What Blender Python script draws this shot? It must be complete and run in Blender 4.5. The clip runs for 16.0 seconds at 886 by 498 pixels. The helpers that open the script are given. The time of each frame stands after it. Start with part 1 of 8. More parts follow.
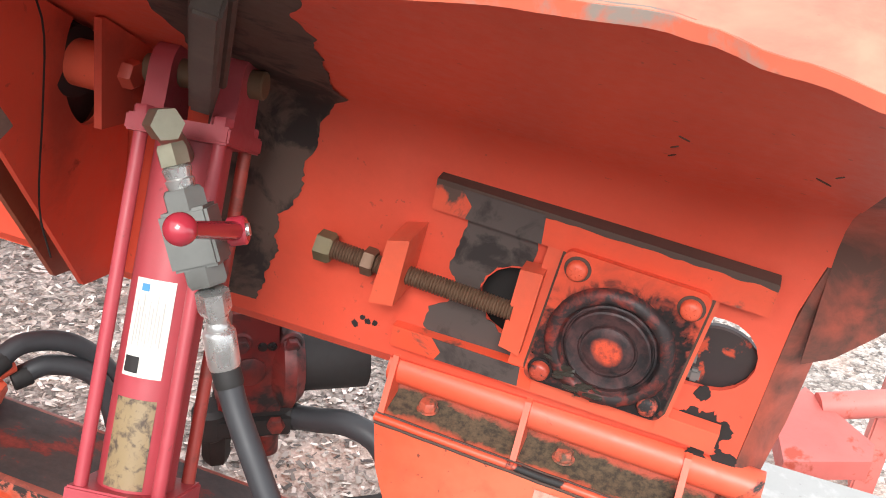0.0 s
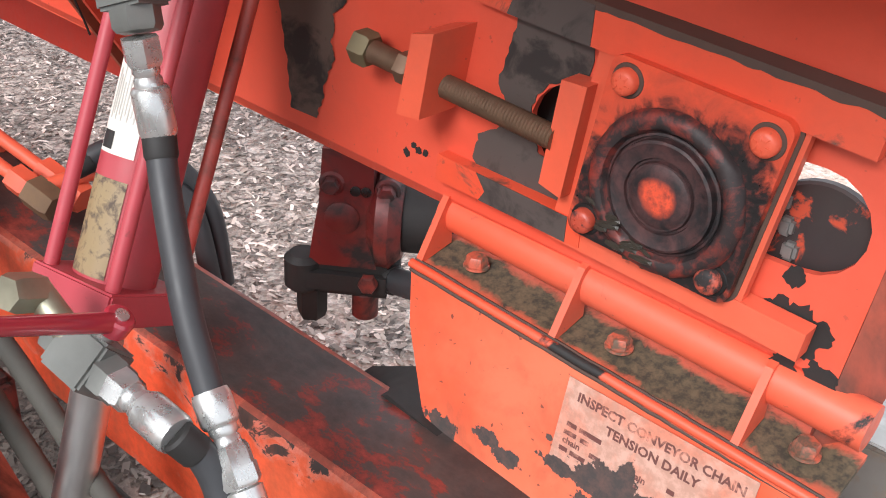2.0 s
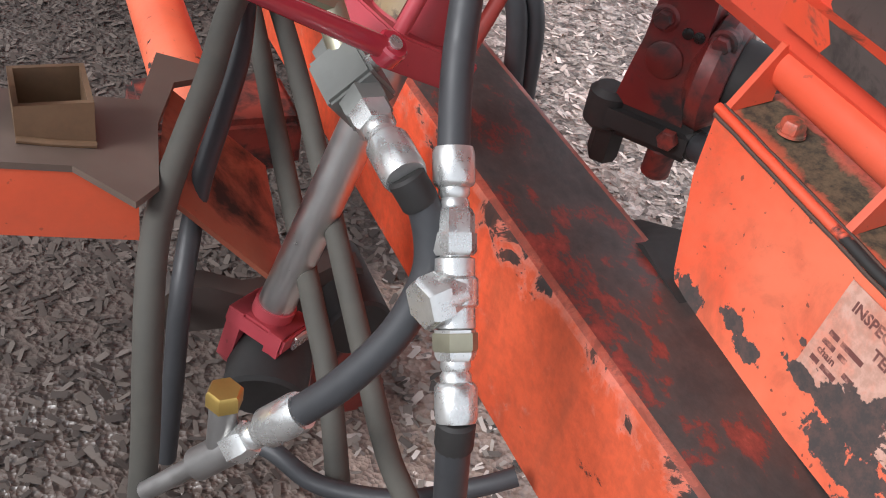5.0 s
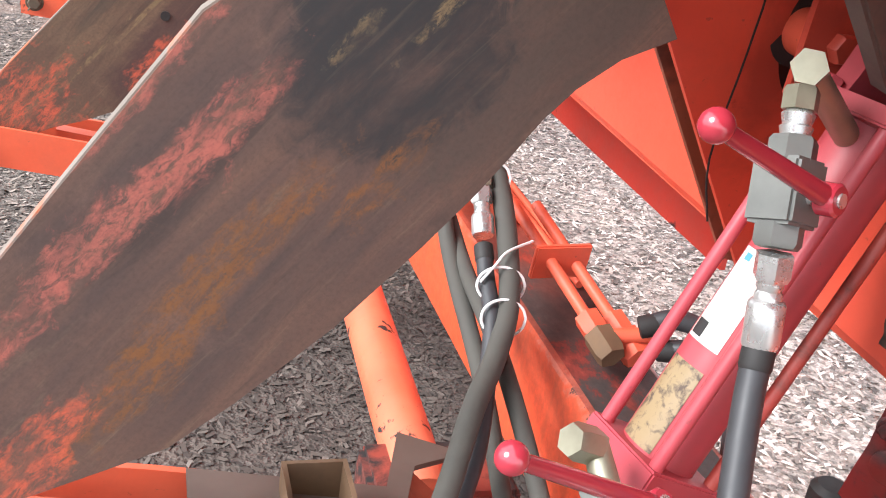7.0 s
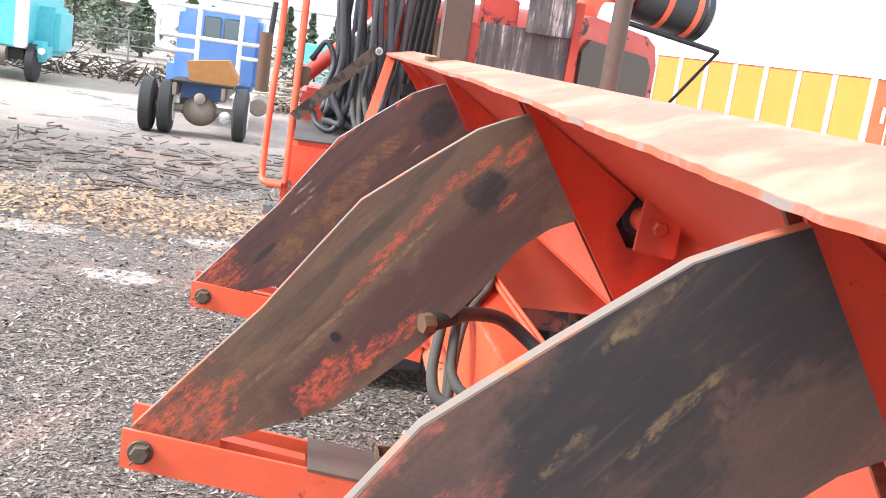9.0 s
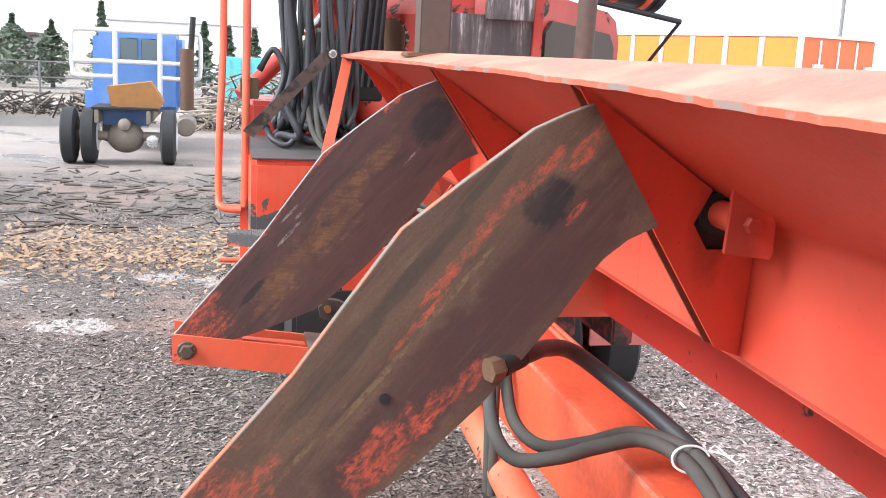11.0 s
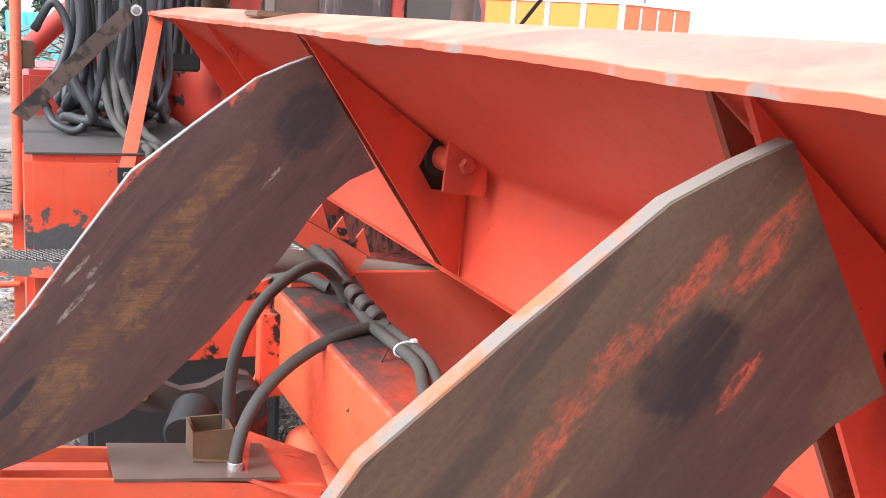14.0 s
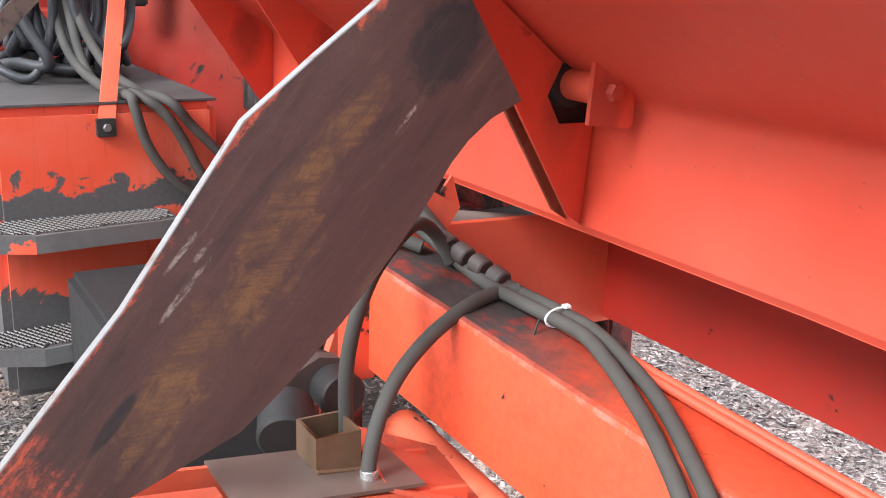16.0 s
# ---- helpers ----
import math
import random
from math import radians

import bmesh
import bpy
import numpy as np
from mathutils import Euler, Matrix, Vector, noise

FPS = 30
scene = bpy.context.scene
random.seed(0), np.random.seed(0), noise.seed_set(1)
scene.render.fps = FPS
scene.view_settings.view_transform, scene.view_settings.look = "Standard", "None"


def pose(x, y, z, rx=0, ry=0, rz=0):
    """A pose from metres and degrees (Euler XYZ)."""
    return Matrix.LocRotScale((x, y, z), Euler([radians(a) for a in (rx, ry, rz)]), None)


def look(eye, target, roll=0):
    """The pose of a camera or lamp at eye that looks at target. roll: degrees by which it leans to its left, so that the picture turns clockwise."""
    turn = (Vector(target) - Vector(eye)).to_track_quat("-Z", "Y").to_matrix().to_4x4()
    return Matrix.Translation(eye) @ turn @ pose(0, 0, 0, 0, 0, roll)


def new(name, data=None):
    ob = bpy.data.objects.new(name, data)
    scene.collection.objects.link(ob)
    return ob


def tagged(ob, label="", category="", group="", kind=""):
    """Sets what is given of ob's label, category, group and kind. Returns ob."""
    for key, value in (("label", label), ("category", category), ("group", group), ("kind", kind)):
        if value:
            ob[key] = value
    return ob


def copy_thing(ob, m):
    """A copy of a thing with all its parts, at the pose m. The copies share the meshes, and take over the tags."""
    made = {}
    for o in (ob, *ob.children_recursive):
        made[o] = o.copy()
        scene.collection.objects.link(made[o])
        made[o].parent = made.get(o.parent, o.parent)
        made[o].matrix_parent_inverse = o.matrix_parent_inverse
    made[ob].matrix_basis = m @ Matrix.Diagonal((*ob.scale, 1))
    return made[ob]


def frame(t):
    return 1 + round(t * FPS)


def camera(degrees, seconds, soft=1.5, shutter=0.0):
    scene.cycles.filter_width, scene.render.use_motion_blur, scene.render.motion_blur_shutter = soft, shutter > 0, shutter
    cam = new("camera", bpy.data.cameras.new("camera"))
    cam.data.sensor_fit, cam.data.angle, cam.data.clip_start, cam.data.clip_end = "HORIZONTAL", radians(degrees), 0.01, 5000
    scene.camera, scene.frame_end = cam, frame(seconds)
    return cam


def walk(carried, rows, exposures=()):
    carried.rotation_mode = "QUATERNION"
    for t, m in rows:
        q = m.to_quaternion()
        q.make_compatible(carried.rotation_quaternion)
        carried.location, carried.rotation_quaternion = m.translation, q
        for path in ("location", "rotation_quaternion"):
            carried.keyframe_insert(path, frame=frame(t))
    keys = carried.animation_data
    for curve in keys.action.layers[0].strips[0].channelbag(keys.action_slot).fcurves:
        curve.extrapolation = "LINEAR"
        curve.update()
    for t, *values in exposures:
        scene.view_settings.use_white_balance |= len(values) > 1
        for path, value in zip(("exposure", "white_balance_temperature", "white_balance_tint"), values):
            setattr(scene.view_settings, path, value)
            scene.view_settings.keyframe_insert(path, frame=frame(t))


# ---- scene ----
cam = camera(47.52, 16.0, soft=1.0)
PATH = [
    (0, pose(-1.2710, -0.1208, 0.7405, 63.860, -6.644, -69.960)),
    (0.5, pose(-1.2028, -0.1878, 0.6654, 62.480, -6.751, -66.480)),
    (1, pose(-1.0805, -0.2786, 0.5834, 61.648, -6.042, -58.614)),
    (1.5, pose(-0.9757, -0.3728, 0.5325, 61.177, -5.165, -53.083)),
    (2, pose(-0.8968, -0.4491, 0.4784, 60.308, -3.580, -47.864)),
    (2.5, pose(-0.8680, -0.4800, 0.4531, 57.514, -3.797, -46.506)),
    (3, pose(-0.9045, -0.4887, 0.4612, 56.300, -5.603, -49.586)),
    (3.5, pose(-0.8576, -0.4824, 0.3883, 54.917, -8.556, -51.346)),
    (4, pose(-0.8223, -0.4614, 0.3352, 51.378, -10.475, -39.612)),
    (4.2, pose(-0.8132, -0.4660, 0.3240, 50.418, -9.761, -33.554)),
    (6.3, pose(-0.9002, -0.4279, 0.4409, 57.988, -9.230, -18.091)),
    (6.5, pose(-0.9256, -0.4068, 0.4745, 60.457, -9.486, -17.450)),
    (7, pose(-0.9845, -0.3882, 0.5286, 65.401, -8.139, -14.529)),
    (7.5, pose(-1.0032, -0.3903, 0.5777, 69.050, -7.220, -11.548)),
    (8, pose(-1.0173, -0.3841, 0.6206, 73.623, -6.584, -10.427)),
    (8.5, pose(-1.0454, -0.3611, 0.6528, 77.244, -7.733, -8.806)),
    (9, pose(-1.0928, -0.3108, 0.6763, 78.802, -8.119, -7.434)),
    (9.5, pose(-1.2017, -0.1824, 0.6838, 79.709, -11.418, -7.454)),
    (9.7, pose(-1.2401, -0.1448, 0.6993, 80.034, -11.143, -8.439)),
    (11.8, pose(-1.3081, 0.4148, 0.6046, 77.466, 0.000, -12.505)),
    (12, pose(-1.3352, 0.4742, 0.6197, 76.819, -1.242, -12.541)),
    (12.5, pose(-1.4128, 0.7337, 0.6603, 77.780, -4.113, -18.802)),
    (13, pose(-1.4065, 0.9060, 0.6858, 78.698, -3.901, -24.189)),
    (13.5, pose(-1.3072, 1.1613, 0.6443, 78.696, -2.058, -24.448)),
    (14, pose(-1.1705, 1.4381, 0.6282, 77.612, -3.947, -22.905)),
    (14.5, pose(-1.1740, 1.5300, 0.6080, 75.650, -2.300, -23.486)),
    (15, pose(-1.1858, 1.7102, 0.6248, 72.963, -1.661, -23.375)),
    (15.5, pose(-1.3492, 1.8813, 0.5714, 74.507, 0.286, -27.271)),
    (16, pose(-1.4793, 2.0589, 0.5428, 74.198, -1.883, -30.051)),
]
walk(cam, PATH, [(0.0, 0.62, 6300, 10), (1.5, 0.50, 6230, 10), (2.5, 0.33, 6100, 10), (4.2, -0.06, 6020, 10), (6.5, 1.02, 6120, 10), (7.5, 1.22, 6080, 10), (8.5, 1.47, 6050, 10), (9.5, 0.98, 5950, 10), (12.0, 0.95, 5880, 10), (14.5, 1.12, 5880, 10), (16.0, 0.95, 5880, 10)])

# world and light: bright overcast
SKY = bpy.data.worlds.new("overcast")
scene.world = SKY
SKY.use_nodes = True
wn, wl = SKY.node_tree.nodes, SKY.node_tree.links
wn.clear()
sky_out = wn.new("ShaderNodeOutputWorld")
sky_bg = wn.new("ShaderNodeBackground")
sky_tex = wn.new("ShaderNodeTexSky")
sky_tex.sky_type = "NISHITA"
sky_tex.sun_disc = False
sky_tex.sun_elevation = radians(38)
sky_tex.sun_rotation = radians(282)
sky_tex.air_density, sky_tex.dust_density, sky_tex.ozone_density = 1.0, 6.0, 0.6
sky_mix = wn.new("ShaderNodeMix")
sky_mix.data_type = "RGBA"
sky_mix.inputs[0].default_value = 0.88
sky_mix.inputs[7].default_value = (13.0, 13.2, 13.6, 1)
wl.new(sky_tex.outputs[0], sky_mix.inputs[6])
wl.new(sky_mix.outputs[2], sky_bg.inputs[0])
sky_bg.inputs[1].default_value = 0.083
wl.new(sky_bg.outputs[0], sky_out.inputs[0])
sun = new("sun", bpy.data.lights.new("sun", "SUN"))
sun.data.energy, sun.data.angle, sun.data.color = 3.1, radians(25), (1.0, 0.97, 0.93)
sun.matrix_world = look((-5.5, -1.2, 4.4), (0, 0, 0))


# ---- materials ----
def material(name):
    m = bpy.data.materials.new(name)
    m.use_nodes = True
    n = m.node_tree.nodes
    n.clear()
    out = n.new("ShaderNodeOutputMaterial")
    b = n.new("ShaderNodeBsdfPrincipled")
    m.node_tree.links.new(b.outputs[0], out.inputs[0])
    return m, n, m.node_tree.links, b


def coords(n, l, scale=(1, 1, 1), rot=(0, 0, 0)):
    tc = n.new("ShaderNodeTexCoord")
    mp = n.new("ShaderNodeMapping")
    mp.inputs["Scale"].default_value = scale
    mp.inputs["Rotation"].default_value = [radians(a) for a in rot]
    l.new(tc.outputs["Object"], mp.inputs["Vector"])
    return mp.outputs[0]


def noise_tex(n, l, vec, scale, detail=6.0, rough=0.6, distort=0.0):
    t = n.new("ShaderNodeTexNoise")
    t.inputs["Scale"].default_value = scale
    t.inputs["Detail"].default_value = detail
    t.inputs["Roughness"].default_value = rough
    t.inputs["Distortion"].default_value = distort
    if vec is not None:
        l.new(vec, t.inputs["Vector"])
    return t.outputs[0]


def ramp(n, l, fac, stops):
    r = n.new("ShaderNodeValToRGB")
    e = r.color_ramp.elements
    while len(e) < len(stops):
        e.new(0.5)
    for k, (p, c) in enumerate(stops):
        e[k].position = p
        e[k].color = (c, c, c, 1) if isinstance(c, (int, float)) else (*c, 1)
    l.new(fac, r.inputs[0])
    return r.outputs[0]


def mixc(n, l, fac, a, b, blend="MIX"):
    m = n.new("ShaderNodeMix")
    m.data_type, m.blend_type = "RGBA", blend
    for socket, v in ((m.inputs[0], fac), (m.inputs[6], a), (m.inputs[7], b)):
        if isinstance(v, (int, float)):
            socket.default_value = v
        elif isinstance(v, tuple):
            socket.default_value = (*v, 1)
        else:
            l.new(v, socket)
    return m.outputs[2]


def math_node(n, l, op, a, b=0.0):
    m = n.new("ShaderNodeMath")
    m.operation = op
    for s, v in ((m.inputs[0], a), (m.inputs[1], b)):
        if isinstance(v, (int, float)):
            s.default_value = v
        else:
            l.new(v, s)
    return m.outputs[0]


def bump(n, l, b, height, strength=0.3, distance=0.002):
    k = n.new("ShaderNodeBump")
    k.inputs["Strength"].default_value = strength
    k.inputs["Distance"].default_value = distance
    l.new(height, k.inputs["Height"])
    l.new(k.outputs[0], b.inputs["Normal"])


def paint(name, base, dark=(0.02, 0.018, 0.017), wear=0.5, edge=0.05, scale=9.0, rough=0.42, fade=(0.8, 0.2, 0.12), fade_amount=0.35, film=0.34, spec=0.5, stain=None):
    """Weathered enamel: two scales of colour change, chips to dark bare metal, grime."""
    m, n, l, b = material(name)
    v = coords(n, l)
    big = noise_tex(n, l, v, 2.3, 4, 0.55)
    fine = noise_tex(n, l, v, 60, 5, 0.7)
    col = mixc(n, l, ramp(n, l, big, [(0.35, 0.0), (0.75, fade_amount)]), base, fade)
    col = mixc(n, l, ramp(n, l, fine, [(0.3, 0.10), (0.7, 0.0)]), col, tuple(c * 0.45 for c in base))
    dust = noise_tex(n, l, v, 6.5, 7, 0.68, 0.25)
    col = mixc(n, l, ramp(n, l, dust, [(0.46, 0.0), (0.72, film)]), col, tuple(c * 0.42 + d for c, d in zip(base, (0.055, 0.045, 0.036))))
    speck = ramp(n, l, noise_tex(n, l, v, 75, 3, 0.5), [(0.70, 0.0), (0.74, 0.75)])
    col = mixc(n, l, math_node(n, l, "MULTIPLY", speck, dust), col, (0.07, 0.04, 0.032))
    chips = math_node(n, l, "ADD", noise_tex(n, l, v, scale, 9, 0.62, 0.4), math_node(n, l, "MULTIPLY", big, 0.25))
    mask = ramp(n, l, chips, [(wear + 0.125, 0.0), (min(wear + 0.125 + edge, 1.0), 1.0)])
    col = mixc(n, l, mask, col, dark)
    if stain:
        x0, z0, rx, rz, tone = stain
        pos = n.new("ShaderNodeSeparateXYZ")
        l.new(v, pos.inputs[0])
        a = math_node(n, l, "MULTIPLY", math_node(n, l, "SUBTRACT", pos.outputs[0], x0), 1 / rx)
        c = math_node(n, l, "MULTIPLY", math_node(n, l, "SUBTRACT", pos.outputs[2], z0), 1 / rz)
        d = math_node(n, l, "SQRT", math_node(n, l, "ADD", math_node(n, l, "MULTIPLY", a, a), math_node(n, l, "MULTIPLY", c, c)))
        d = math_node(n, l, "ADD", d, math_node(n, l, "MULTIPLY", math_node(n, l, "SUBTRACT", dust, 0.5), 2.2))
        col = mixc(n, l, ramp(n, l, d, [(0.35, 0.55), (1.0, 0.0)]), col, tone)
    l.new(col, b.inputs["Base Color"])
    r = ramp(n, l, fine, [(0.2, rough - 0.08), (0.8, rough + 0.14)])
    l.new(mixc(n, l, mask, r, (0.7, 0.7, 0.7)), b.inputs["Roughness"])
    b.inputs["Specular IOR Level"].default_value = spec
    h = mixc(n, l, 0.5, fine, mask)
    bump(n, l, b, h, 0.25, 0.001)
    return m


def plain(name, base, rough=0.5, metal=0.0, vary=0.3, scale=25.0, strength=0.15, spec=0.5):
    m, n, l, b = material(name)
    v = coords(n, l)
    f = noise_tex(n, l, v, scale, 7, 0.65)
    g = noise_tex(n, l, v, scale * 0.12, 3, 0.5)
    col = mixc(n, l, ramp(n, l, f, [(0.3, vary), (0.7, 0.0)]), base, tuple(c * 0.4 for c in base))
    col = mixc(n, l, ramp(n, l, g, [(0.35, vary * 0.8), (0.65, 0.0)]), col, tuple(c * 0.6 + 0.02 for c in base))
    l.new(col, b.inputs["Base Color"])
    l.new(ramp(n, l, f, [(0.25, max(rough - 0.1, 0.05)), (0.8, min(rough + 0.15, 1))]), b.inputs["Roughness"])
    b.inputs["Metallic"].default_value = metal
    b.inputs["Specular IOR Level"].default_value = spec
    bump(n, l, b, f, strength, 0.001)
    return m


ORANGE = paint("orange_enamel", (0.72, 0.101, 0.046), wear=0.68)
ORANGE_WORN = paint("orange_enamel_worn", (0.72, 0.083, 0.033), wear=0.56, edge=0.04)
RED = paint("cylinder_red", (0.40, 0.034, 0.052), wear=0.68, fade=(0.48, 0.11, 0.115), fade_amount=0.7, rough=0.45)
DARK_RED = paint("oily_dark_red", (0.15, 0.014, 0.013), wear=0.44, edge=0.16, scale=14, rough=0.4)
BLACK = plain("black_grime_and_shade", (0.02, 0.018, 0.017), 0.65)
GREASE = plain("black_grease", (0.012, 0.011, 0.011), 0.3, strength=0.6, scale=60)
RUBBER = plain("hose_rubber", (0.042, 0.043, 0.047), 0.5, vary=0.4, scale=60)
HOSE_OLD = plain("dusty_hose_rubber", (0.078, 0.072, 0.060), 0.78, vary=0.6, scale=22)
STEEL = plain("bare_steel", (0.35, 0.34, 0.33), 0.42, 0.85, vary=0.4, scale=20)
CHROME = plain("chrome_rod", (0.66, 0.65, 0.64), 0.33, 1.0, vary=0.08, strength=0.02)
ZINC = plain("zinc_fitting", (0.74, 0.74, 0.72), 0.27, 0.75, vary=0.5, scale=38)
CAST = plain("grey_cast_block", (0.21, 0.215, 0.20), 0.5, 0.4, vary=0.35)
OLIVE = plain("olive_plated_nut", (0.40, 0.38, 0.28), 0.4, 0.7, vary=0.4)
BRASS = plain("brass_plug", (0.6, 0.42, 0.13), 0.35, 0.9)
THREAD = plain("dirty_threaded_rod", (0.22, 0.13, 0.08), 0.55, 0.5, vary=0.5, scale=70)
GALV = plain("galvanised_steel", (0.28, 0.275, 0.26), 0.55, 0.4, vary=0.65, scale=9, strength=0.3)
WORN_WOOD = plain("dark_weathered_timber", (0.11, 0.075, 0.055), 0.8, vary=0.7, scale=22, strength=0.6)
TYRE = plain("tyre_rubber", (0.03, 0.03, 0.03), 0.8, vary=0.4)
BURNT_DIRT = plain("caked_brown_dirt", (0.10, 0.058, 0.043), 0.8, vary=0.6, scale=30, strength=0.5)
WHITE = plain("white_paint", (0.78, 0.78, 0.77), 0.4, vary=0.12)


# ---- mesh helpers ----
def thing(name, label, category, group="", kind="", at=(0, 0, 0)):
    ob = new(name)
    ob.empty_display_size = 0.05
    ob.location = at
    return tagged(ob, label, category, group, kind)


def finish(name, bm, mat, smooth=False):
    bmesh.ops.recalc_face_normals(bm, faces=bm.faces)
    me = bpy.data.meshes.new(name)
    bm.to_mesh(me)
    bm.free()
    me.materials.append(mat)
    if smooth:
        me.shade_smooth()
        me.set_sharp_from_angle(angle=radians(38))
    return me


def part(name, bm, mat, parent, label="", smooth=True):
    ob = new(name, finish(name, bm, mat, smooth))
    ob.parent = parent
    ob.matrix_parent_inverse = Matrix.Translation(parent.matrix_basis.translation).inverted() if parent.parent is None else Matrix()
    if label:
        tagged(ob, label)
    return ob


def solo(name, bm, mat, label, category, group="", kind="", smooth=True):
    return tagged(new(name, finish(name, bm, mat, smooth)), label, category, group, kind)


def bevel(bm, width, segments=2):
    es = [e for e in bm.edges if len(e.link_faces) == 2 and e.calc_face_angle(0) > 0.5]
    if es and width > 0:
        bmesh.ops.bevel(bm, geom=es, offset=width, segments=segments, affect="EDGES", clamp_overlap=True)
    return bm


def box(x0, x1, y0, y1, z0, z1, r=0.003, bm=None):
    b = bmesh.new()
    bmesh.ops.create_cube(b, size=1)
    for v in b.verts:
        v.co = Vector((x0 + (v.co.x + 0.5) * (x1 - x0), y0 + (v.co.y + 0.5) * (y1 - y0), z0 + (v.co.z + 0.5) * (z1 - z0)))
    bevel(b, r)
    return join(bm, b)


def join(bm, b):
    if bm is None:
        return b
    me = bpy.data.meshes.new("tmp")
    b.to_mesh(me)
    b.free()
    bm.from_mesh(me)
    bpy.data.meshes.remove(me)
    return bm


def turned(bm, m):
    bmesh.ops.transform(bm, matrix=m, verts=bm.verts)
    return bm


def prism(profile, y0, y1, r=0.003, bm=None, axis="y"):
    """A flat outline of (x, z) points pushed from y0 to y1 (axis y), or of (y, z) pushed along x."""
    b = bmesh.new()
    put = (lambda p, s: (p[0], s, p[1])) if axis == "y" else (lambda p, s: (s, p[0], p[1])) if axis == "x" else (lambda p, s: (p[0], p[1], s))
    lo = [b.verts.new(put(p, y0)) for p in profile]
    hi = [b.verts.new(put(p, y1)) for p in profile]
    b.faces.new(lo)
    b.faces.new(hi[::-1])
    for i in range(len(lo)):
        j = (i + 1) % len(lo)
        b.faces.new((lo[j], lo[i], hi[i], hi[j]))
    bevel(b, r)
    return join(bm, b)


def frame_of(d):
    d = Vector(d).normalized()
    return d.to_track_quat("Z", "Y").to_matrix().to_4x4()


def rod(p, q, r, n=20, r2=None, cap=0.0, bm=None):
    """A round bar from p to q, with bevelled ends."""
    p, q = Vector(p), Vector(q)
    b = bmesh.new()
    bmesh.ops.create_cone(b, cap_ends=True, segments=n, radius1=r, radius2=r if r2 is None else r2, depth=(q - p).length)
    if cap:
        bevel(b, cap, 1)
    turned(b, Matrix.Translation((p + q) / 2) @ frame_of(q - p))
    return join(bm, b)


def stack(p, d, steps, n=20, bm=None):
    """A turned body along d from p: steps of (distance, radius)."""
    b = bmesh.new()
    rings = []
    for h, r in steps:
        rings.append([b.verts.new((r * math.cos(2 * math.pi * k / n), r * math.sin(2 * math.pi * k / n), h)) for k in range(n)])
    for a, c in zip(rings, rings[1:]):
        for k in range(n):
            b.faces.new((a[k], a[(k + 1) % n], c[(k + 1) % n], c[k]))
    b.faces.new(rings[0][::-1])
    b.faces.new(rings[-1])
    turned(b, Matrix.Translation(p) @ frame_of(d))
    return join(bm, b)


def hexa(p, d, across, height, bm=None):
    """A hexagon nut or bolt head with chamfered corners."""
    r = across / math.sqrt(3)
    return stack(p, d, [(0, r), (height * 0.8, r), (height, r * 0.86)], 6, bm)


def smooth_line(points, steps=8):
    pts = [Vector(p) for p in points]
    ext = [pts[0] * 2 - pts[1], *pts, pts[-1] * 2 - pts[-2]]
    line = []
    for a, b, c, d in zip(ext, ext[1:], ext[2:], ext[3:]):
        for s in range(steps):
            t = s / steps
            line.append(0.5 * (2 * b + (c - a) * t + (2 * a - 5 * b + 4 * c - d) * t * t + (3 * b - a - 3 * c + d) * t ** 3))
    line.append(pts[-1])
    return line


def hose(points, r, n=12, steps=8, bm=None):
    line = smooth_line(points, steps)
    b = bmesh.new()
    up = Vector((0.31, 0.17, 0.93))
    rings = []
    for i, p in enumerate(line):
        d = (line[min(i + 1, len(line) - 1)] - line[max(i - 1, 0)]).normalized()
        s = d.cross(up).normalized()
        up = s.cross(d).normalized()
        rings.append([b.verts.new(p + r * (math.cos(2 * math.pi * k / n) * s + math.sin(2 * math.pi * k / n) * up)) for k in range(n)])
    for a, c in zip(rings, rings[1:]):
        for k in range(n):
            b.faces.new((a[k], a[(k + 1) % n], c[(k + 1) % n], c[k]))
    b.faces.new(rings[0][::-1])
    b.faces.new(rings[-1])
    return join(bm, b)


def plate_on(origin, right, up, w, h, t, r=0.001, bm=None):
    """A thin plate: its corner at origin, w along right, h along up, t thick away from the wall."""
    right, up = Vector(right).normalized(), Vector(up).normalized()
    nrm = right.cross(up).normalized()
    up = nrm.cross(right).normalized()
    b = box(0, w, 0, h, 0, t, r)
    m = Matrix((right, up, nrm)).transposed().to_4x4()
    m.translation = origin
    return join(bm, turned(b, m))


# ---- ground ----
def ground_z(x, y):
    return -0.95 - 0.037 * min(max(y, -12.0), 20.0)


PUDDLES = ((-3.3, 8.4, 0.55, 0.30), (-2.2, 6.82, 0.28, 0.20), (-1.75, 8.6, 0.25, 0.20), (-1.25, 8.4, 0.35, 0.28), (-4.6, 9.3, 0.6, 0.25), (-3.9, 5.6, 0.35, 0.15))


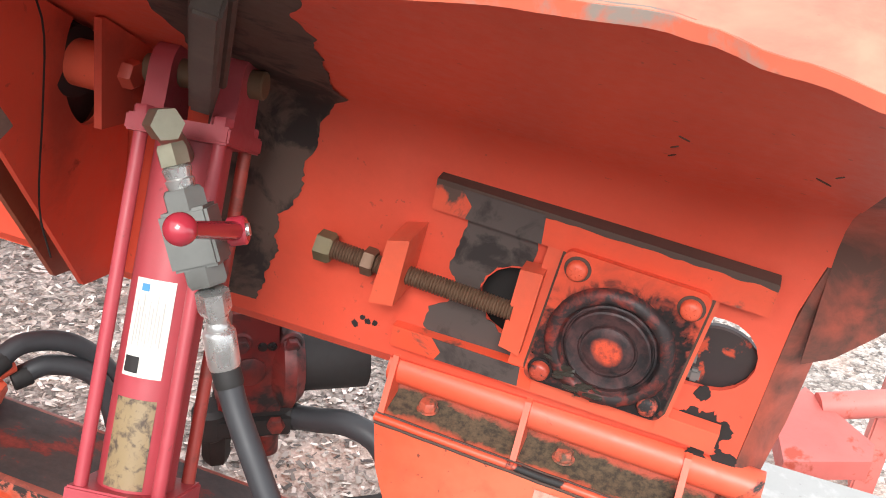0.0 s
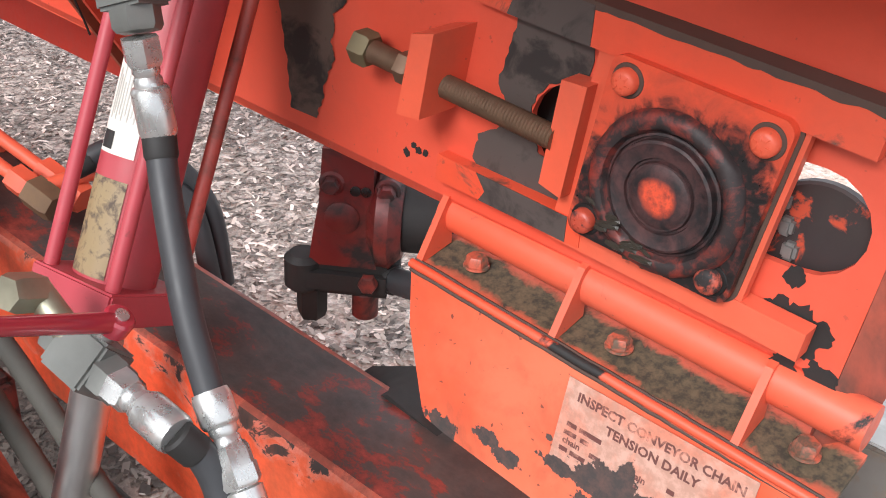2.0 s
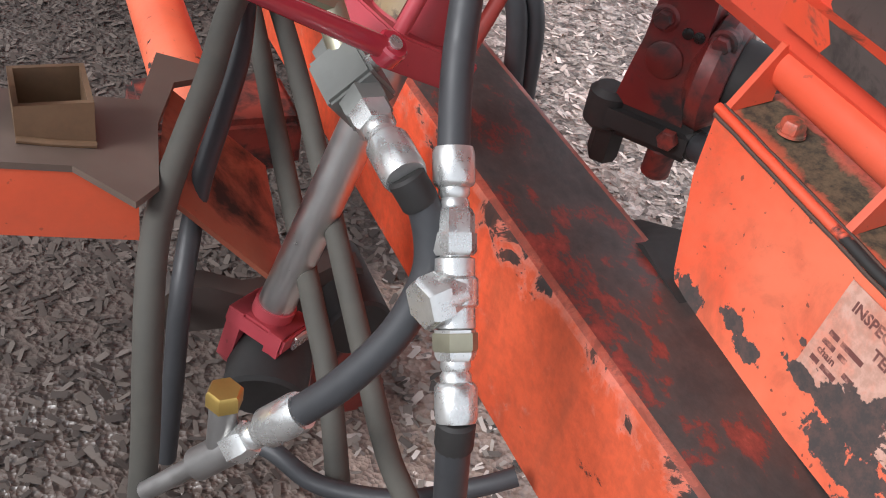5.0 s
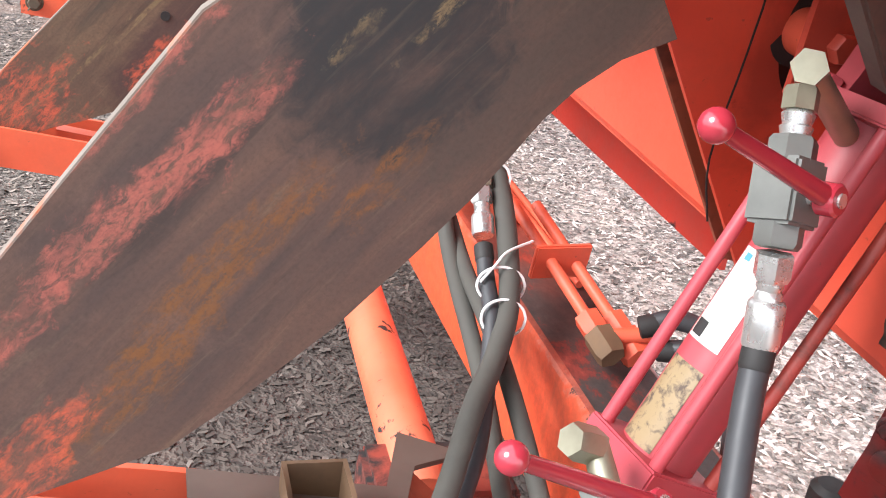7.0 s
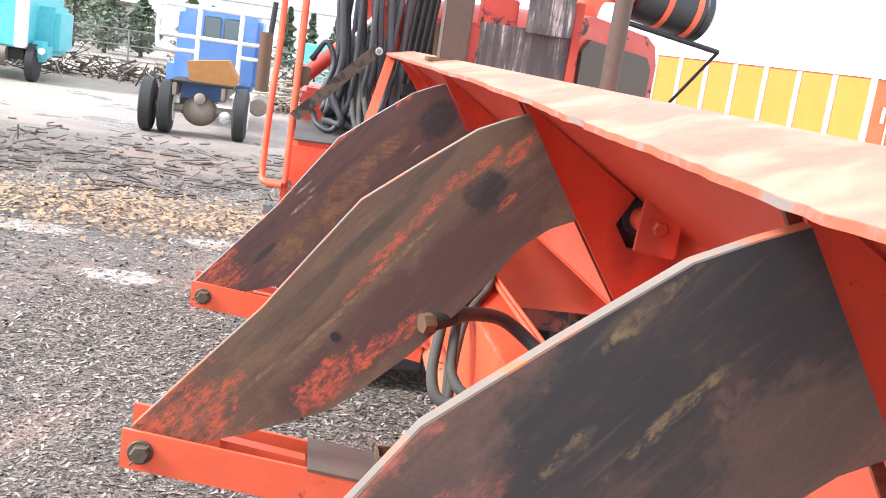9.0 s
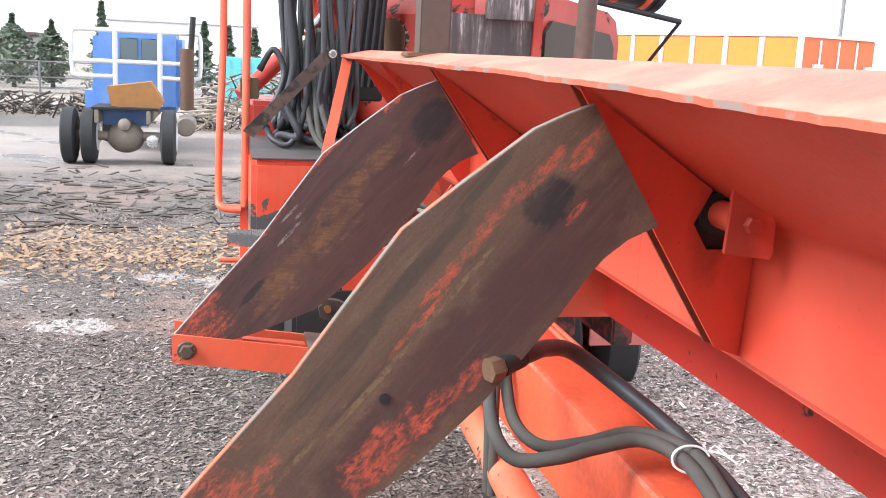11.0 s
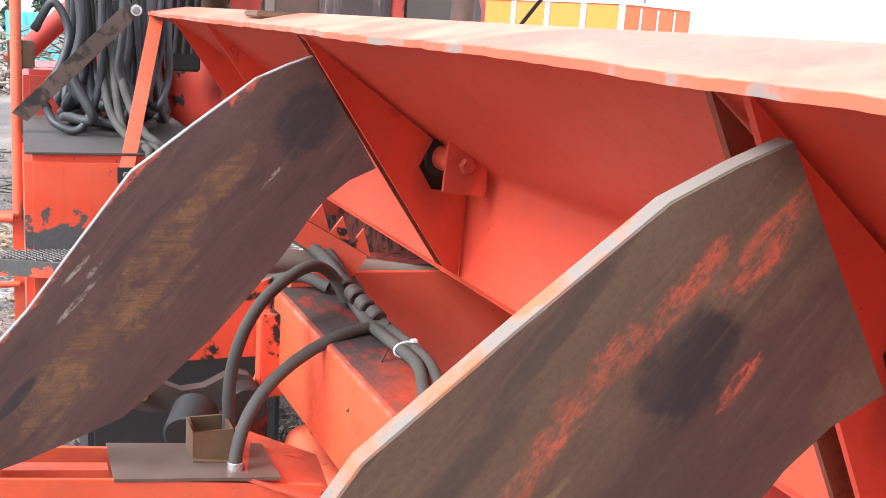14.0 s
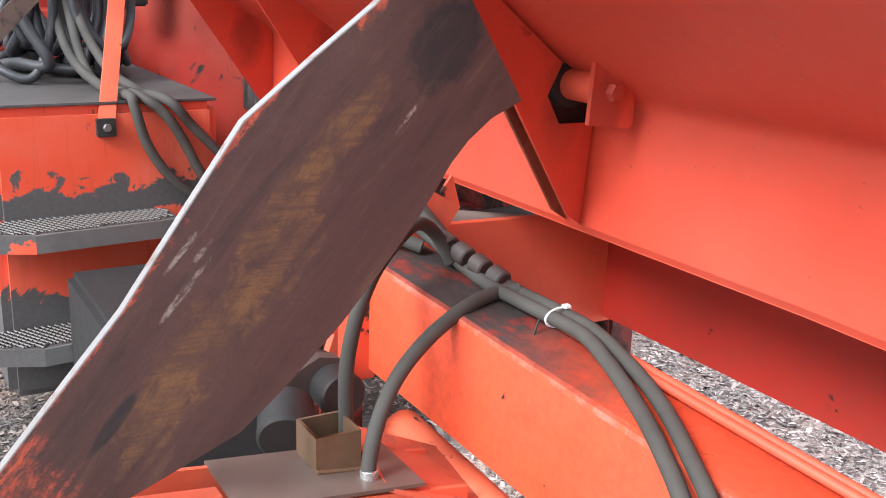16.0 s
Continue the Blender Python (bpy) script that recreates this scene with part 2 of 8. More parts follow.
def build_ground():
    m, n, l, b = material("wood_chip_ground")
    v = coords(n, l)
    vor = n.new("ShaderNodeTexVoronoi")
    vor.inputs["Scale"].default_value = 42
    vor.inputs["Randomness"].default_value = 1.0
    l.new(v, vor.inputs["Vector"])
    vor2 = n.new("ShaderNodeTexVoronoi")
    vor2.inputs["Scale"].default_value = 95
    l.new(v, vor2.inputs["Vector"])
    sep = n.new("ShaderNodeSeparateColor")
    l.new(vor.outputs["Color"], sep.inputs[0])
    chip = ramp(n, l, sep.outputs[0], [(0.0, (0.05, 0.045, 0.042)), (0.3, (0.16, 0.145, 0.13)), (0.7, (0.32, 0.29, 0.265)), (1.0, (0.55, 0.51, 0.48))])
    sep2 = n.new("ShaderNodeSeparateColor")
    l.new(vor2.outputs["Color"], sep2.inputs[0])
    chip2 = ramp(n, l, sep2.outputs[0], [(0.0, (0.04, 0.036, 0.034)), (0.6, (0.22, 0.195, 0.175)), (1.0, (0.48, 0.44, 0.41))])
    col = mixc(n, l, 0.45, chip, chip2)
    big = noise_tex(n, l, v, 0.55, 6, 0.6, 0.3)
    soil = mixc(n, l, noise_tex(n, l, v, 14, 6, 0.7), (0.40, 0.26, 0.20), (0.58, 0.46, 0.40))
    col = mixc(n, l, ramp(n, l, big, [(0.50, 0.0), (0.58, 0.6)]), col, soil)
    wet = ramp(n, l, noise_tex(n, l, v, 0.32, 5, 0.6), [(0.57, 0.0), (0.61, 1.0)])
    pos = n.new("ShaderNodeSeparateXYZ")
    l.new(v, pos.inputs[0])
    wob = math_node(n, l, "MULTIPLY", math_node(n, l, "SUBTRACT", big, 0.5), 2.2)
    px_ = math_node(n, l, "ADD", pos.outputs[0], wob)
    py_ = math_node(n, l, "ADD", pos.outputs[1], wob)
    # beyond the machine: paler dry chips, brightened further to offset the machine's shadow
    lit_dry = ramp(n, l, math_node(n, l, "MULTIPLY", math_node(n, l, "ADD", px_, 10.0), 0.05), [(0.490, 0.0), (0.510, 1.0)])
    lit_dry = math_node(n, l, "MULTIPLY", lit_dry, ramp(n, l, math_node(n, l, "MULTIPLY", math_node(n, l, "ADD", py_, 10.0), 0.05), [(0.74, 1.0), (0.86, 0.0)]))
    col = mixc(n, l, 1.0, col, mixc(n, l, lit_dry, (0.56, 0.515, 0.48), (1.85, 1.76, 1.70)), "MULTIPLY")
    # near ground: dark soil, with shade beside the machine put into the colour
    soil_shade = math_node(n, l, "MULTIPLY", ramp(n, l, math_node(n, l, "MULTIPLY", math_node(n, l, "ADD", py_, 10.0), 0.05), [(0.60, 1.0), (0.66, 0.0)]), math_node(n, l, "SUBTRACT", 1.0, lit_dry))
    col = mixc(n, l, math_node(n, l, "MULTIPLY", soil_shade, 0.72), col, (0.065, 0.048, 0.04))
    grass = math_node(n, l, "MULTIPLY", ramp(n, l, math_node(n, l, "MULTIPLY", math_node(n, l, "ADD", px_, 20.0), 0.05), [(0.60, 0.75), (0.72, 0.0)]), ramp(n, l, math_node(n, l, "MULTIPLY", py_, 0.02), [(0.36, 0.0), (0.42, 1.0)]))
    col = mixc(n, l, math_node(n, l, "MULTIPLY", grass, noise_tex(n, l, v, 2.5, 6, 0.7)), col, (0.20, 0.23, 0.10))
    # far right painted almost white for the overexposed glare
    pale = ramp(n, l, math_node(n, l, "MULTIPLY", math_node(n, l, "ADD", px_, 10.0), 0.04), [(0.58, 0.0), (0.68, 1.0)])
    col = mixc(n, l, pale, col, (0.80, 0.79, 0.78))
    # far ground lightened to beige: dry dirt and distance haze in the colour
    far = ramp(n, l, math_node(n, l, "MULTIPLY", py_, 0.02), [(0.32, 0.0), (0.44, 0.62)])
    col = mixc(n, l, far, col, mixc(n, l, noise_tex(n, l, v, 1.2, 6, 0.65), (0.36, 0.29, 0.245), (0.56, 0.50, 0.45)))
    sand = None
    for x0, y0, rx, ry in PUDDLES:
        a = math_node(n, l, "MULTIPLY", math_node(n, l, "SUBTRACT", pos.outputs[0], x0), 1 / rx)
        c = math_node(n, l, "MULTIPLY", math_node(n, l, "SUBTRACT", pos.outputs[1], y0), 1 / ry)
        d = math_node(n, l, "ADD", math_node(n, l, "MULTIPLY", a, a), math_node(n, l, "MULTIPLY", c, c))
        sand = d if sand is None else math_node(n, l, "MINIMUM", sand, d)
    sand = math_node(n, l, "ADD", sand, math_node(n, l, "MULTIPLY", math_node(n, l, "SUBTRACT", noise_tex(n, l, v, 3.2, 8, 0.7, 0.4), 0.5), 5.0))
    sand = ramp(n, l, sand, [(0.60, 1.0), (0.85, 0.0)])
    col = mixc(n, l, math_node(n, l, "MULTIPLY", sand, ramp(n, l, noise_tex(n, l, v, 24, 5, 0.6), [(0.40, 0.45), (0.52, 0.9)])), col, (0.42, 0.375, 0.345))
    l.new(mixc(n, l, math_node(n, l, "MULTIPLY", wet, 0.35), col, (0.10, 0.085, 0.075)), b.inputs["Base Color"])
    l.new(mixc(n, l, math_node(n, l, "MAXIMUM", wet, math_node(n, l, "MULTIPLY", sand, 0.35)), (0.85, 0.85, 0.85), (0.18, 0.18, 0.18)), b.inputs["Roughness"])
    h = math_node(n, l, "ADD", vor.outputs["Distance"], math_node(n, l, "MULTIPLY", vor2.outputs["Distance"], 0.5))
    bump(n, l, b, h, 0.7, 0.02)
    bm = bmesh.new()
    xs = [-400, -150, -60, -25, -12, -8, -6, *[-5 + 0.5 * i for i in range(21)], 6, 8, 12, 25, 60, 150, 400]
    ys = [-300, -60, -20, -8, -5, *[-4 + 0.5 * i for i in range(29)], 12, 15, 20, 30, 45, 80, 150, 300, 600]
    grid = [[bm.verts.new((x, y, ground_z(x, y) + (0.05 * (noise.noise((x * 0.45, y * 0.45, 0.3))) if abs(x) < 30 and abs(y) < 40 else 0))) for x in xs] for y in ys]
    for a, c in zip(grid, grid[1:]):
        for k in range(len(xs) - 1):
            bm.faces.new((a[k], a[k + 1], c[k + 1], c[k]))
    solo("ground", bm, m, "yard ground of grey bark chips over reddish soil", "ground", kind="structure")


build_ground()


def build_chips():
    """Loose bark chips over the ground near the machine."""
    m, n, l, b = material("bark_chips")
    geo = n.new("ShaderNodeNewGeometry")
    col = ramp(n, l, geo.outputs["Random Per Island"], [(0.0, (0.05, 0.045, 0.042)), (0.35, (0.17, 0.15, 0.135)), (0.75, (0.36, 0.33, 0.30)), (1.0, (0.62, 0.58, 0.55))])
    pos = n.new("ShaderNodeSeparateXYZ")
    v = coords(n, l)
    l.new(v, pos.inputs[0])
    big = noise_tex(n, l, v, 0.55, 6, 0.6, 0.3)
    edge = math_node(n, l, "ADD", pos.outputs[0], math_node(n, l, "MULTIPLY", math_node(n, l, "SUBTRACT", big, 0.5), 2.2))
    # chips follow the ground: brightened beyond the machine against its shadow
    lit_dry = ramp(n, l, math_node(n, l, "MULTIPLY", math_node(n, l, "ADD", edge, 10.0), 0.05), [(0.490, 0.0), (0.510, 1.0)])
    col = mixc(n, l, 1.0, col, mixc(n, l, lit_dry, (0.66, 0.59, 0.54), (1.85, 1.75, 1.68)), "MULTIPLY")
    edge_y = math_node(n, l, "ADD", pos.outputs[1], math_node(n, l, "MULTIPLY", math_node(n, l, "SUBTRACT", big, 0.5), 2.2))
    # and darkened on the near side, soil colour and painted shade together
    soil_shade = math_node(n, l, "MULTIPLY", ramp(n, l, math_node(n, l, "MULTIPLY", math_node(n, l, "ADD", edge_y, 10.0), 0.05), [(0.60, 1.0), (0.66, 0.0)]), math_node(n, l, "SUBTRACT", 1.0, lit_dry))
    col = mixc(n, l, math_node(n, l, "MULTIPLY", soil_shade, 0.70), col, (0.05, 0.038, 0.032))
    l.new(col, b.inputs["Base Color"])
    b.inputs["Roughness"].default_value = 0.8
    rng = np.random.default_rng(5)
    n_chip = 90000
    near = rng.random(n_chip) < 0.75
    x = np.where(near, rng.uniform(-2.6, 2.4, n_chip), rng.uniform(-6, 4, n_chip))
    y = np.where(near, rng.uniform(0.2, 6.5, n_chip), rng.uniform(4, 13, n_chip))
    L = rng.uniform(0.006, 0.019, n_chip) * np.where(near, 1, 1.7)
    w = L * rng.uniform(0.22, 0.5, n_chip)
    a = rng.uniform(0, 2 * math.pi, n_chip)
    tilt = rng.normal(0, 0.3, n_chip)
    gz = np.array([ground_z(p, q) + 0.05 * noise.noise((p * 0.45, q * 0.45, 0.3)) for p, q in zip(x, y)])
    ca, sa = np.cos(a), np.sin(a)
    verts, faces = [], []
    for u, v, h in ((-1, -0.6, 0), (-0.6, -1, 0.2), (1, -0.7, 0), (0.8, 1, 0), (-0.7, 0.8, 0.1)):
        verts.append(np.stack([x + u * L * ca - v * w * sa, y + u * L * sa + v * w * ca, gz + 0.005 + u * L * np.sin(tilt) + h * w], 1))
    v = np.concatenate([np.stack(verts, 1).reshape(-1, 3)])
    faces = np.arange(n_chip * 5).reshape(-1, 5).tolist()
    me = bpy.data.meshes.new("bark_chips")
    me.from_pydata(v.tolist(), [], faces)
    me.materials.append(m)
    tagged(new("bark_chips", me), "loose grey and tan bark chips on the ground", "bark chips", kind="stuff")


build_chips()
# ---- the log conveyor trough ----
ARM_Y = (0.68, 2.13, 3.63)
END_Y, FAR_Y = -0.262, 5.95


def wall_x(y):
    return 0.03 - 0.027 * min(max(y, -0.3), 3.4)


def trough_low(y):
    return min(-0.155 + 0.034 * y, -0.045)


def wall_profile(y):
    """Bend and flare of the wall; the bend is tighter away from the tail."""
    x = wall_x(y)
    s = min(max((y + 0.1) / 0.7, 0.0), 1.0)
    q = min(max((y - 0.9) / 0.8, 0.0), 1.0)
    soft = ((0.0, 0.185), (0.008, 0.225), (0.03, 0.262), (0.065, 0.292), (0.11, 0.318))
    tight = ((0.0, 0.235), (0.004, 0.258), (0.014, 0.278), (0.032, 0.296), (0.058, 0.314))
    crisp = ((0.0, 0.256), (0.002, 0.268), (0.007, 0.278), (0.017, 0.288), (0.034, 0.299))
    tight = [(b[0] * (1 - q) + c[0] * q, b[1] * (1 - q) + c[1] * q) for b, c in zip(tight, crisp)]
    pts = [(x - a[0] * (1 - s) - b[0] * s, a[1] * (1 - s) + b[1] * s) for a, b in zip(soft, tight)]
    return pts + [(-0.56, 0.594 - 0.10 * min(max(-y, 0.0), 0.25))]


conveyor = thing("log_conveyor", "long orange steel log conveyor trough with flared side", "conveyor")


def sheet(rows):
    bm = bmesh.new()
    vs = [[bm.verts.new(p) for p in r] for r in rows]
    for a, c in zip(vs, vs[1:]):
        for k in range(len(a)):
            j = (k + 1) % len(a)
            bm.faces.new((a[k], a[j], c[j], c[k]))
    bm.faces.new(vs[0])
    bm.faces.new(vs[-1][::-1])
    return bm


def slot_outline(y0, y1, z0, z1, n=10):
    r = (z1 - z0) / 2
    zc = (z0 + z1) / 2
    pts = [(y1 - r + r * math.cos(a), zc + r * math.sin(a)) for a in np.linspace(-math.pi / 2, math.pi / 2, n)]
    return pts + [(y0 + r + r * math.cos(a), zc + r * math.sin(a)) for a in np.linspace(math.pi / 2, 3 * math.pi / 2, n)]


def cut(ob, cutters):
    """Cuts holes through a mesh once and for all."""
    for bm in cutters:
        c = new("cutter", finish("cutter", bm, ORANGE))
        md = ob.modifiers.new("cut", "BOOLEAN")
        md.object, md.operation, md.solver = c, "DIFFERENCE", "EXACT"
    me = bpy.data.meshes.new_from_object(ob.evaluated_get(bpy.context.evaluated_depsgraph_get()))
    gone = [md.object for md in ob.modifiers]
    ob.modifiers.clear()
    ob.data = me
    for c in gone:
        bpy.data.objects.remove(c)
    me.shade_smooth()
    me.set_sharp_from_angle(angle=radians(30))



def build_trough():
    t = 0.010
    ys = [END_Y, 0.0, 0.5, 1.0, 1.5, 2.0, 2.5, 3.2, FAR_Y]
    rows = []
    for y in ys:
        out = [(wall_x(y) + 0.012, trough_low(y)), (wall_x(y), trough_low(y) + 0.02), *wall_profile(y)]
        back = [(x + t, z + (0.006 if k > 4 else 0)) for k, (x, z) in enumerate(out)]
        rows.append([(x, y, z) for x, z in out + back[::-1]])
    side = part("side_wall", sheet(rows), WALL_PAINT, conveyor)
    cut(side, [prism(slot_outline(-0.206, 0.204, -0.033, 0.084), -0.2, 0.2, 0, axis="x"), prism([(-0.255, 0.197), (-0.237, 0.12), (-0.206, -0.26), (-0.32, -0.26), (-0.32, 0.197)], -0.05, 0.2, 0, axis="x")])
    rows = [[(x, y, q) for x, q in ((wall_x(y) + 0.011, trough_low(y)), (0.42, trough_low(y)), (0.42, trough_low(y) + 0.012), (wall_x(y) + 0.011, trough_low(y) + 0.012))] for y in (0.75, 1.5, 2.5, 3.2, FAR_Y)]
    part("bottom_pan", sheet(rows), ORANGE, conveyor)
    part("far_wall", prism([(0.42, -0.10), (0.43, -0.10), (0.43, 0.2), (0.86, 0.55), (0.85, 0.556), (0.42, 0.207)], 0.75, FAR_Y), ORANGE, conveyor)
    part("lower_rail", prism([(0.40, -0.46), (0.415, -0.46), (0.415, -0.10), (0.40, -0.10)], 1.6, 4.30), SHADED_RED, conveyor)
    # top flange, its outer edge dented, nicked and rubbed bare
    rows, edge = [], []
    n = 420
    for k in range(n + 1):
        y = END_Y - 0.03 + (FAR_Y - END_Y + 0.03) * k / n
        nick = 0.004 * noise.noise((y * 9, 1.7, 0)) + 0.0025 * noise.noise((y * 41, 3.7, 0)) + (0.008 if noise.noise((y * 6.1, 8.2, 0)) > 0.42 else 0)
        low = float(np.interp(y, (-0.30, -0.19, -0.05, 0.05, 0.20, 0.50, 1.0, 1.8, 2.6, 6.0), (0.572, 0.580, 0.602, 0.600, 0.580, 0.573, 0.579, 0.589, 0.597, 0.597))) + 0.003 * noise.noise((y * 2.2, 4.4, 0)) + 0.0022 * noise.noise((y * 23, 6.4, 0))
        rows.append([(-0.622 + nick, y, low), (-0.46, y, 0.630), (-0.455, y, 0.642), (-0.50, y, 0.634), (-0.622 + nick, y, low + 0.011)])
        chip = 0.0018 * abs(noise.noise((y * 60, 9.4, 0)))
        edge.append([(-0.6232 + nick + chip, y, low - 0.0006), (-0.6232 + nick + chip, y, low + 0.0105 - chip), (-0.617 + nick, y, low + 0.0122), (-0.615 + nick, y, low + 0.001)])
    part("top_flange", sheet(rows), FLANGE_PAINT, conveyor, "sun-faded dented flange")
    part("nicked_edge", sheet(edge), NICKED, conveyor, "bare nicked flange edge")
    rows = []
    for z, y0, x1, y1 in ((0.198, -0.257, 0.075, -0.325), (0.15, -0.245, 0.088, -0.312), (0.10, -0.236, 0.095, -0.298), (0.02, -0.229, 0.098, -0.282), (-0.08, -0.222, 0.090, -0.272), (-0.17, -0.214, 0.075, -0.256), (-0.236, -0.207, 0.052, -0.226)):
        x0 = wall_x(0) + 0.005
        rows.append([(x0, y0, z), (x0 + 0.004, y0 - 0.012, z), ((x0 + x1) / 2, (y0 + y1) / 2 - 0.004, z), (x1, y1, z), (x1 + 0.008, y1 + 0.006, z), (x0 + 0.012, y0 + 0.006, z)])
    part("end_lip", sheet(rows), LIP_PAINT, conveyor, "grimy worn end lip")
    rows = []
    for y, low in ((END_Y + 0.002, 0.045), (-0.30, 0.062), (-0.345, 0.105), (-0.40, 0.165), (-0.47, 0.21)):
        s = (END_Y - y) * 0.22
        pts = [(wall_x(y) + s, low), (wall_x(y) + s, max(low + 0.01, 0.185)), *[(x + s, max(z, low + 0.02)) for x, z in wall_profile(y)[1:-1]], (-0.52 + s, 0.57)]
        rows.append([(x, y, z) for x, z in pts] + [(x + 0.010, y, z + 0.004) for x, z in pts[::-1]])
    part("end_flap", sheet(rows), LIP_PAINT, conveyor, "grimy bent end flap")
    # weld seam between two wall sheets
    for y in (0.93, 2.95):
        bm = hose([(wall_x(y) + 0.0006, y, trough_low(y) + 0.02), (wall_x(y) + 0.0006, y, 0.10), (wall_x(y) + 0.0006, y, wall_profile(y)[0][1])], 0.0022, 6, 3)
        part("weld_seam", bm, WALL_PAINT, conveyor)
    part("inner_plate", box(0.075, 0.085, 0.03, 0.42, -0.13, 0.19, 0.002), BLACK, conveyor)
    part("tail_shaft", rod((0.04, 0.0, 0.02), (0.42, 0.0, 0.02), 0.045, 24), GALV, conveyor)
    part("tail_disc", rod((0.055, -0.150, -0.010), (0.070, -0.150, -0.010), 0.070, 36, cap=0.003), DISC_GRIME, conveyor, "grimy black tail disc")
    for k in range(3):
        part("chain_link", box(0.045, 0.062, -0.135 + 0.010 * k, -0.118 + 0.010 * k, -0.035 + 0.026 * k, -0.014 + 0.026 * k, 0.004), GALV, conveyor)


NICKED = paint("nicked_bare_edge", (0.54, 0.105, 0.055), dark=(0.24, 0.19, 0.16), wear=0.51, edge=0.10, scale=11, fade=(0.50, 0.15, 0.09), fade_amount=0.8, rough=0.6, spec=0.15)
# lower rail enamel, deepened to carry the shade on its upright face
SHADED_RED = paint("shaded_red_enamel", (0.46, 0.030, 0.018), wear=0.66, fade=(0.52, 0.06, 0.035))
WALL_PAINT = paint("wall_orange_enamel", (0.71, 0.078, 0.038), dark=(0.08, 0.02, 0.015), wear=0.725, edge=0.10, scale=22, fade=(0.78, 0.13, 0.075), fade_amount=0.6, rough=0.40, film=0.16, spec=0.28)
WALL_PAINT.node_tree.nodes["Principled BSDF"].inputs["Specular IOR Level"].default_value = 0.6
FLANGE_PAINT = paint("flange_sun_faded", (0.56, 0.135, 0.085), dark=(0.50, 0.245, 0.165), wear=0.45, edge=0.18, scale=7, fade=(0.56, 0.215, 0.155), fade_amount=0.9, rough=0.5, spec=0.25)
LIP_PAINT = paint("lip_grimy_enamel", (0.46, 0.078, 0.045), dark=(0.10, 0.045, 0.033), wear=0.43, edge=0.20, scale=7, fade=(0.30, 0.09, 0.06), fade_amount=0.6)
DISC_GRIME = paint("grimy_disc", (0.035, 0.028, 0.028), dark=(0.50, 0.07, 0.03), wear=0.60, edge=0.05, scale=20, fade=(0.06, 0.045, 0.045), rough=0.4)
build_trough()

# ---- lifting arms with their gussets, pins and rails ----
ARM_OUTLINE = [(-0.545, 0.562), (-0.600, 0.540), (-0.667, 0.508), (-0.80, 0.405), (-0.93, 0.300), (-1.04, 0.145), (-1.14, 0.002), (-1.306, -0.193), (-1.425, -0.335),
       (-1.44, -0.40), (-1.40, -0.445), (-1.22, -0.352), (-1.147, -0.330), (-1.02, -0.279), (-0.95, -0.250), (-0.87, -0.184), (-0.755, -0.075),
       (-0.66, 0.035), (-0.60, 0.110), (-0.565, 0.160), (-0.535, 0.205), (-0.50, 0.245), (-0.45, 0.285), (-0.385, 0.315)]
def gusset_y(k, x, z):
    """How far past its arm a gusset plate lies at x, z."""
    return (0.142 + 0.112 * x if k == 0 else 0.225 + 0.236 * x) - 0.086 * z


def gusset(y, n, shift, k=1):
    w = wall_profile(y + 0.2)
    lo = trough_low(y + 0.2) + 0.05
    lean = Matrix(((1, 0, 0, 0), (gusset_y(k, 1, 0) - gusset_y(k, 0, 0), 1, -0.086, y + gusset_y(k, 0, 0) + shift), (0, 0, 1, 0), (0, 0, 0, 1)))
    # the back plate (n = 1) is coloured darker for the shade it stands in
    return part("gusset", turned(prism([(-0.555, 0.580), (-0.112, lo), (w[0][0] - 0.003, lo - 0.028), *[(x - 0.003, z - 0.003) for x, z in w]], 0.0, 0.010, 0.0015), lean), GRIMY_SHADED_ORANGE if n else GUSSET_PAINT, conveyor)


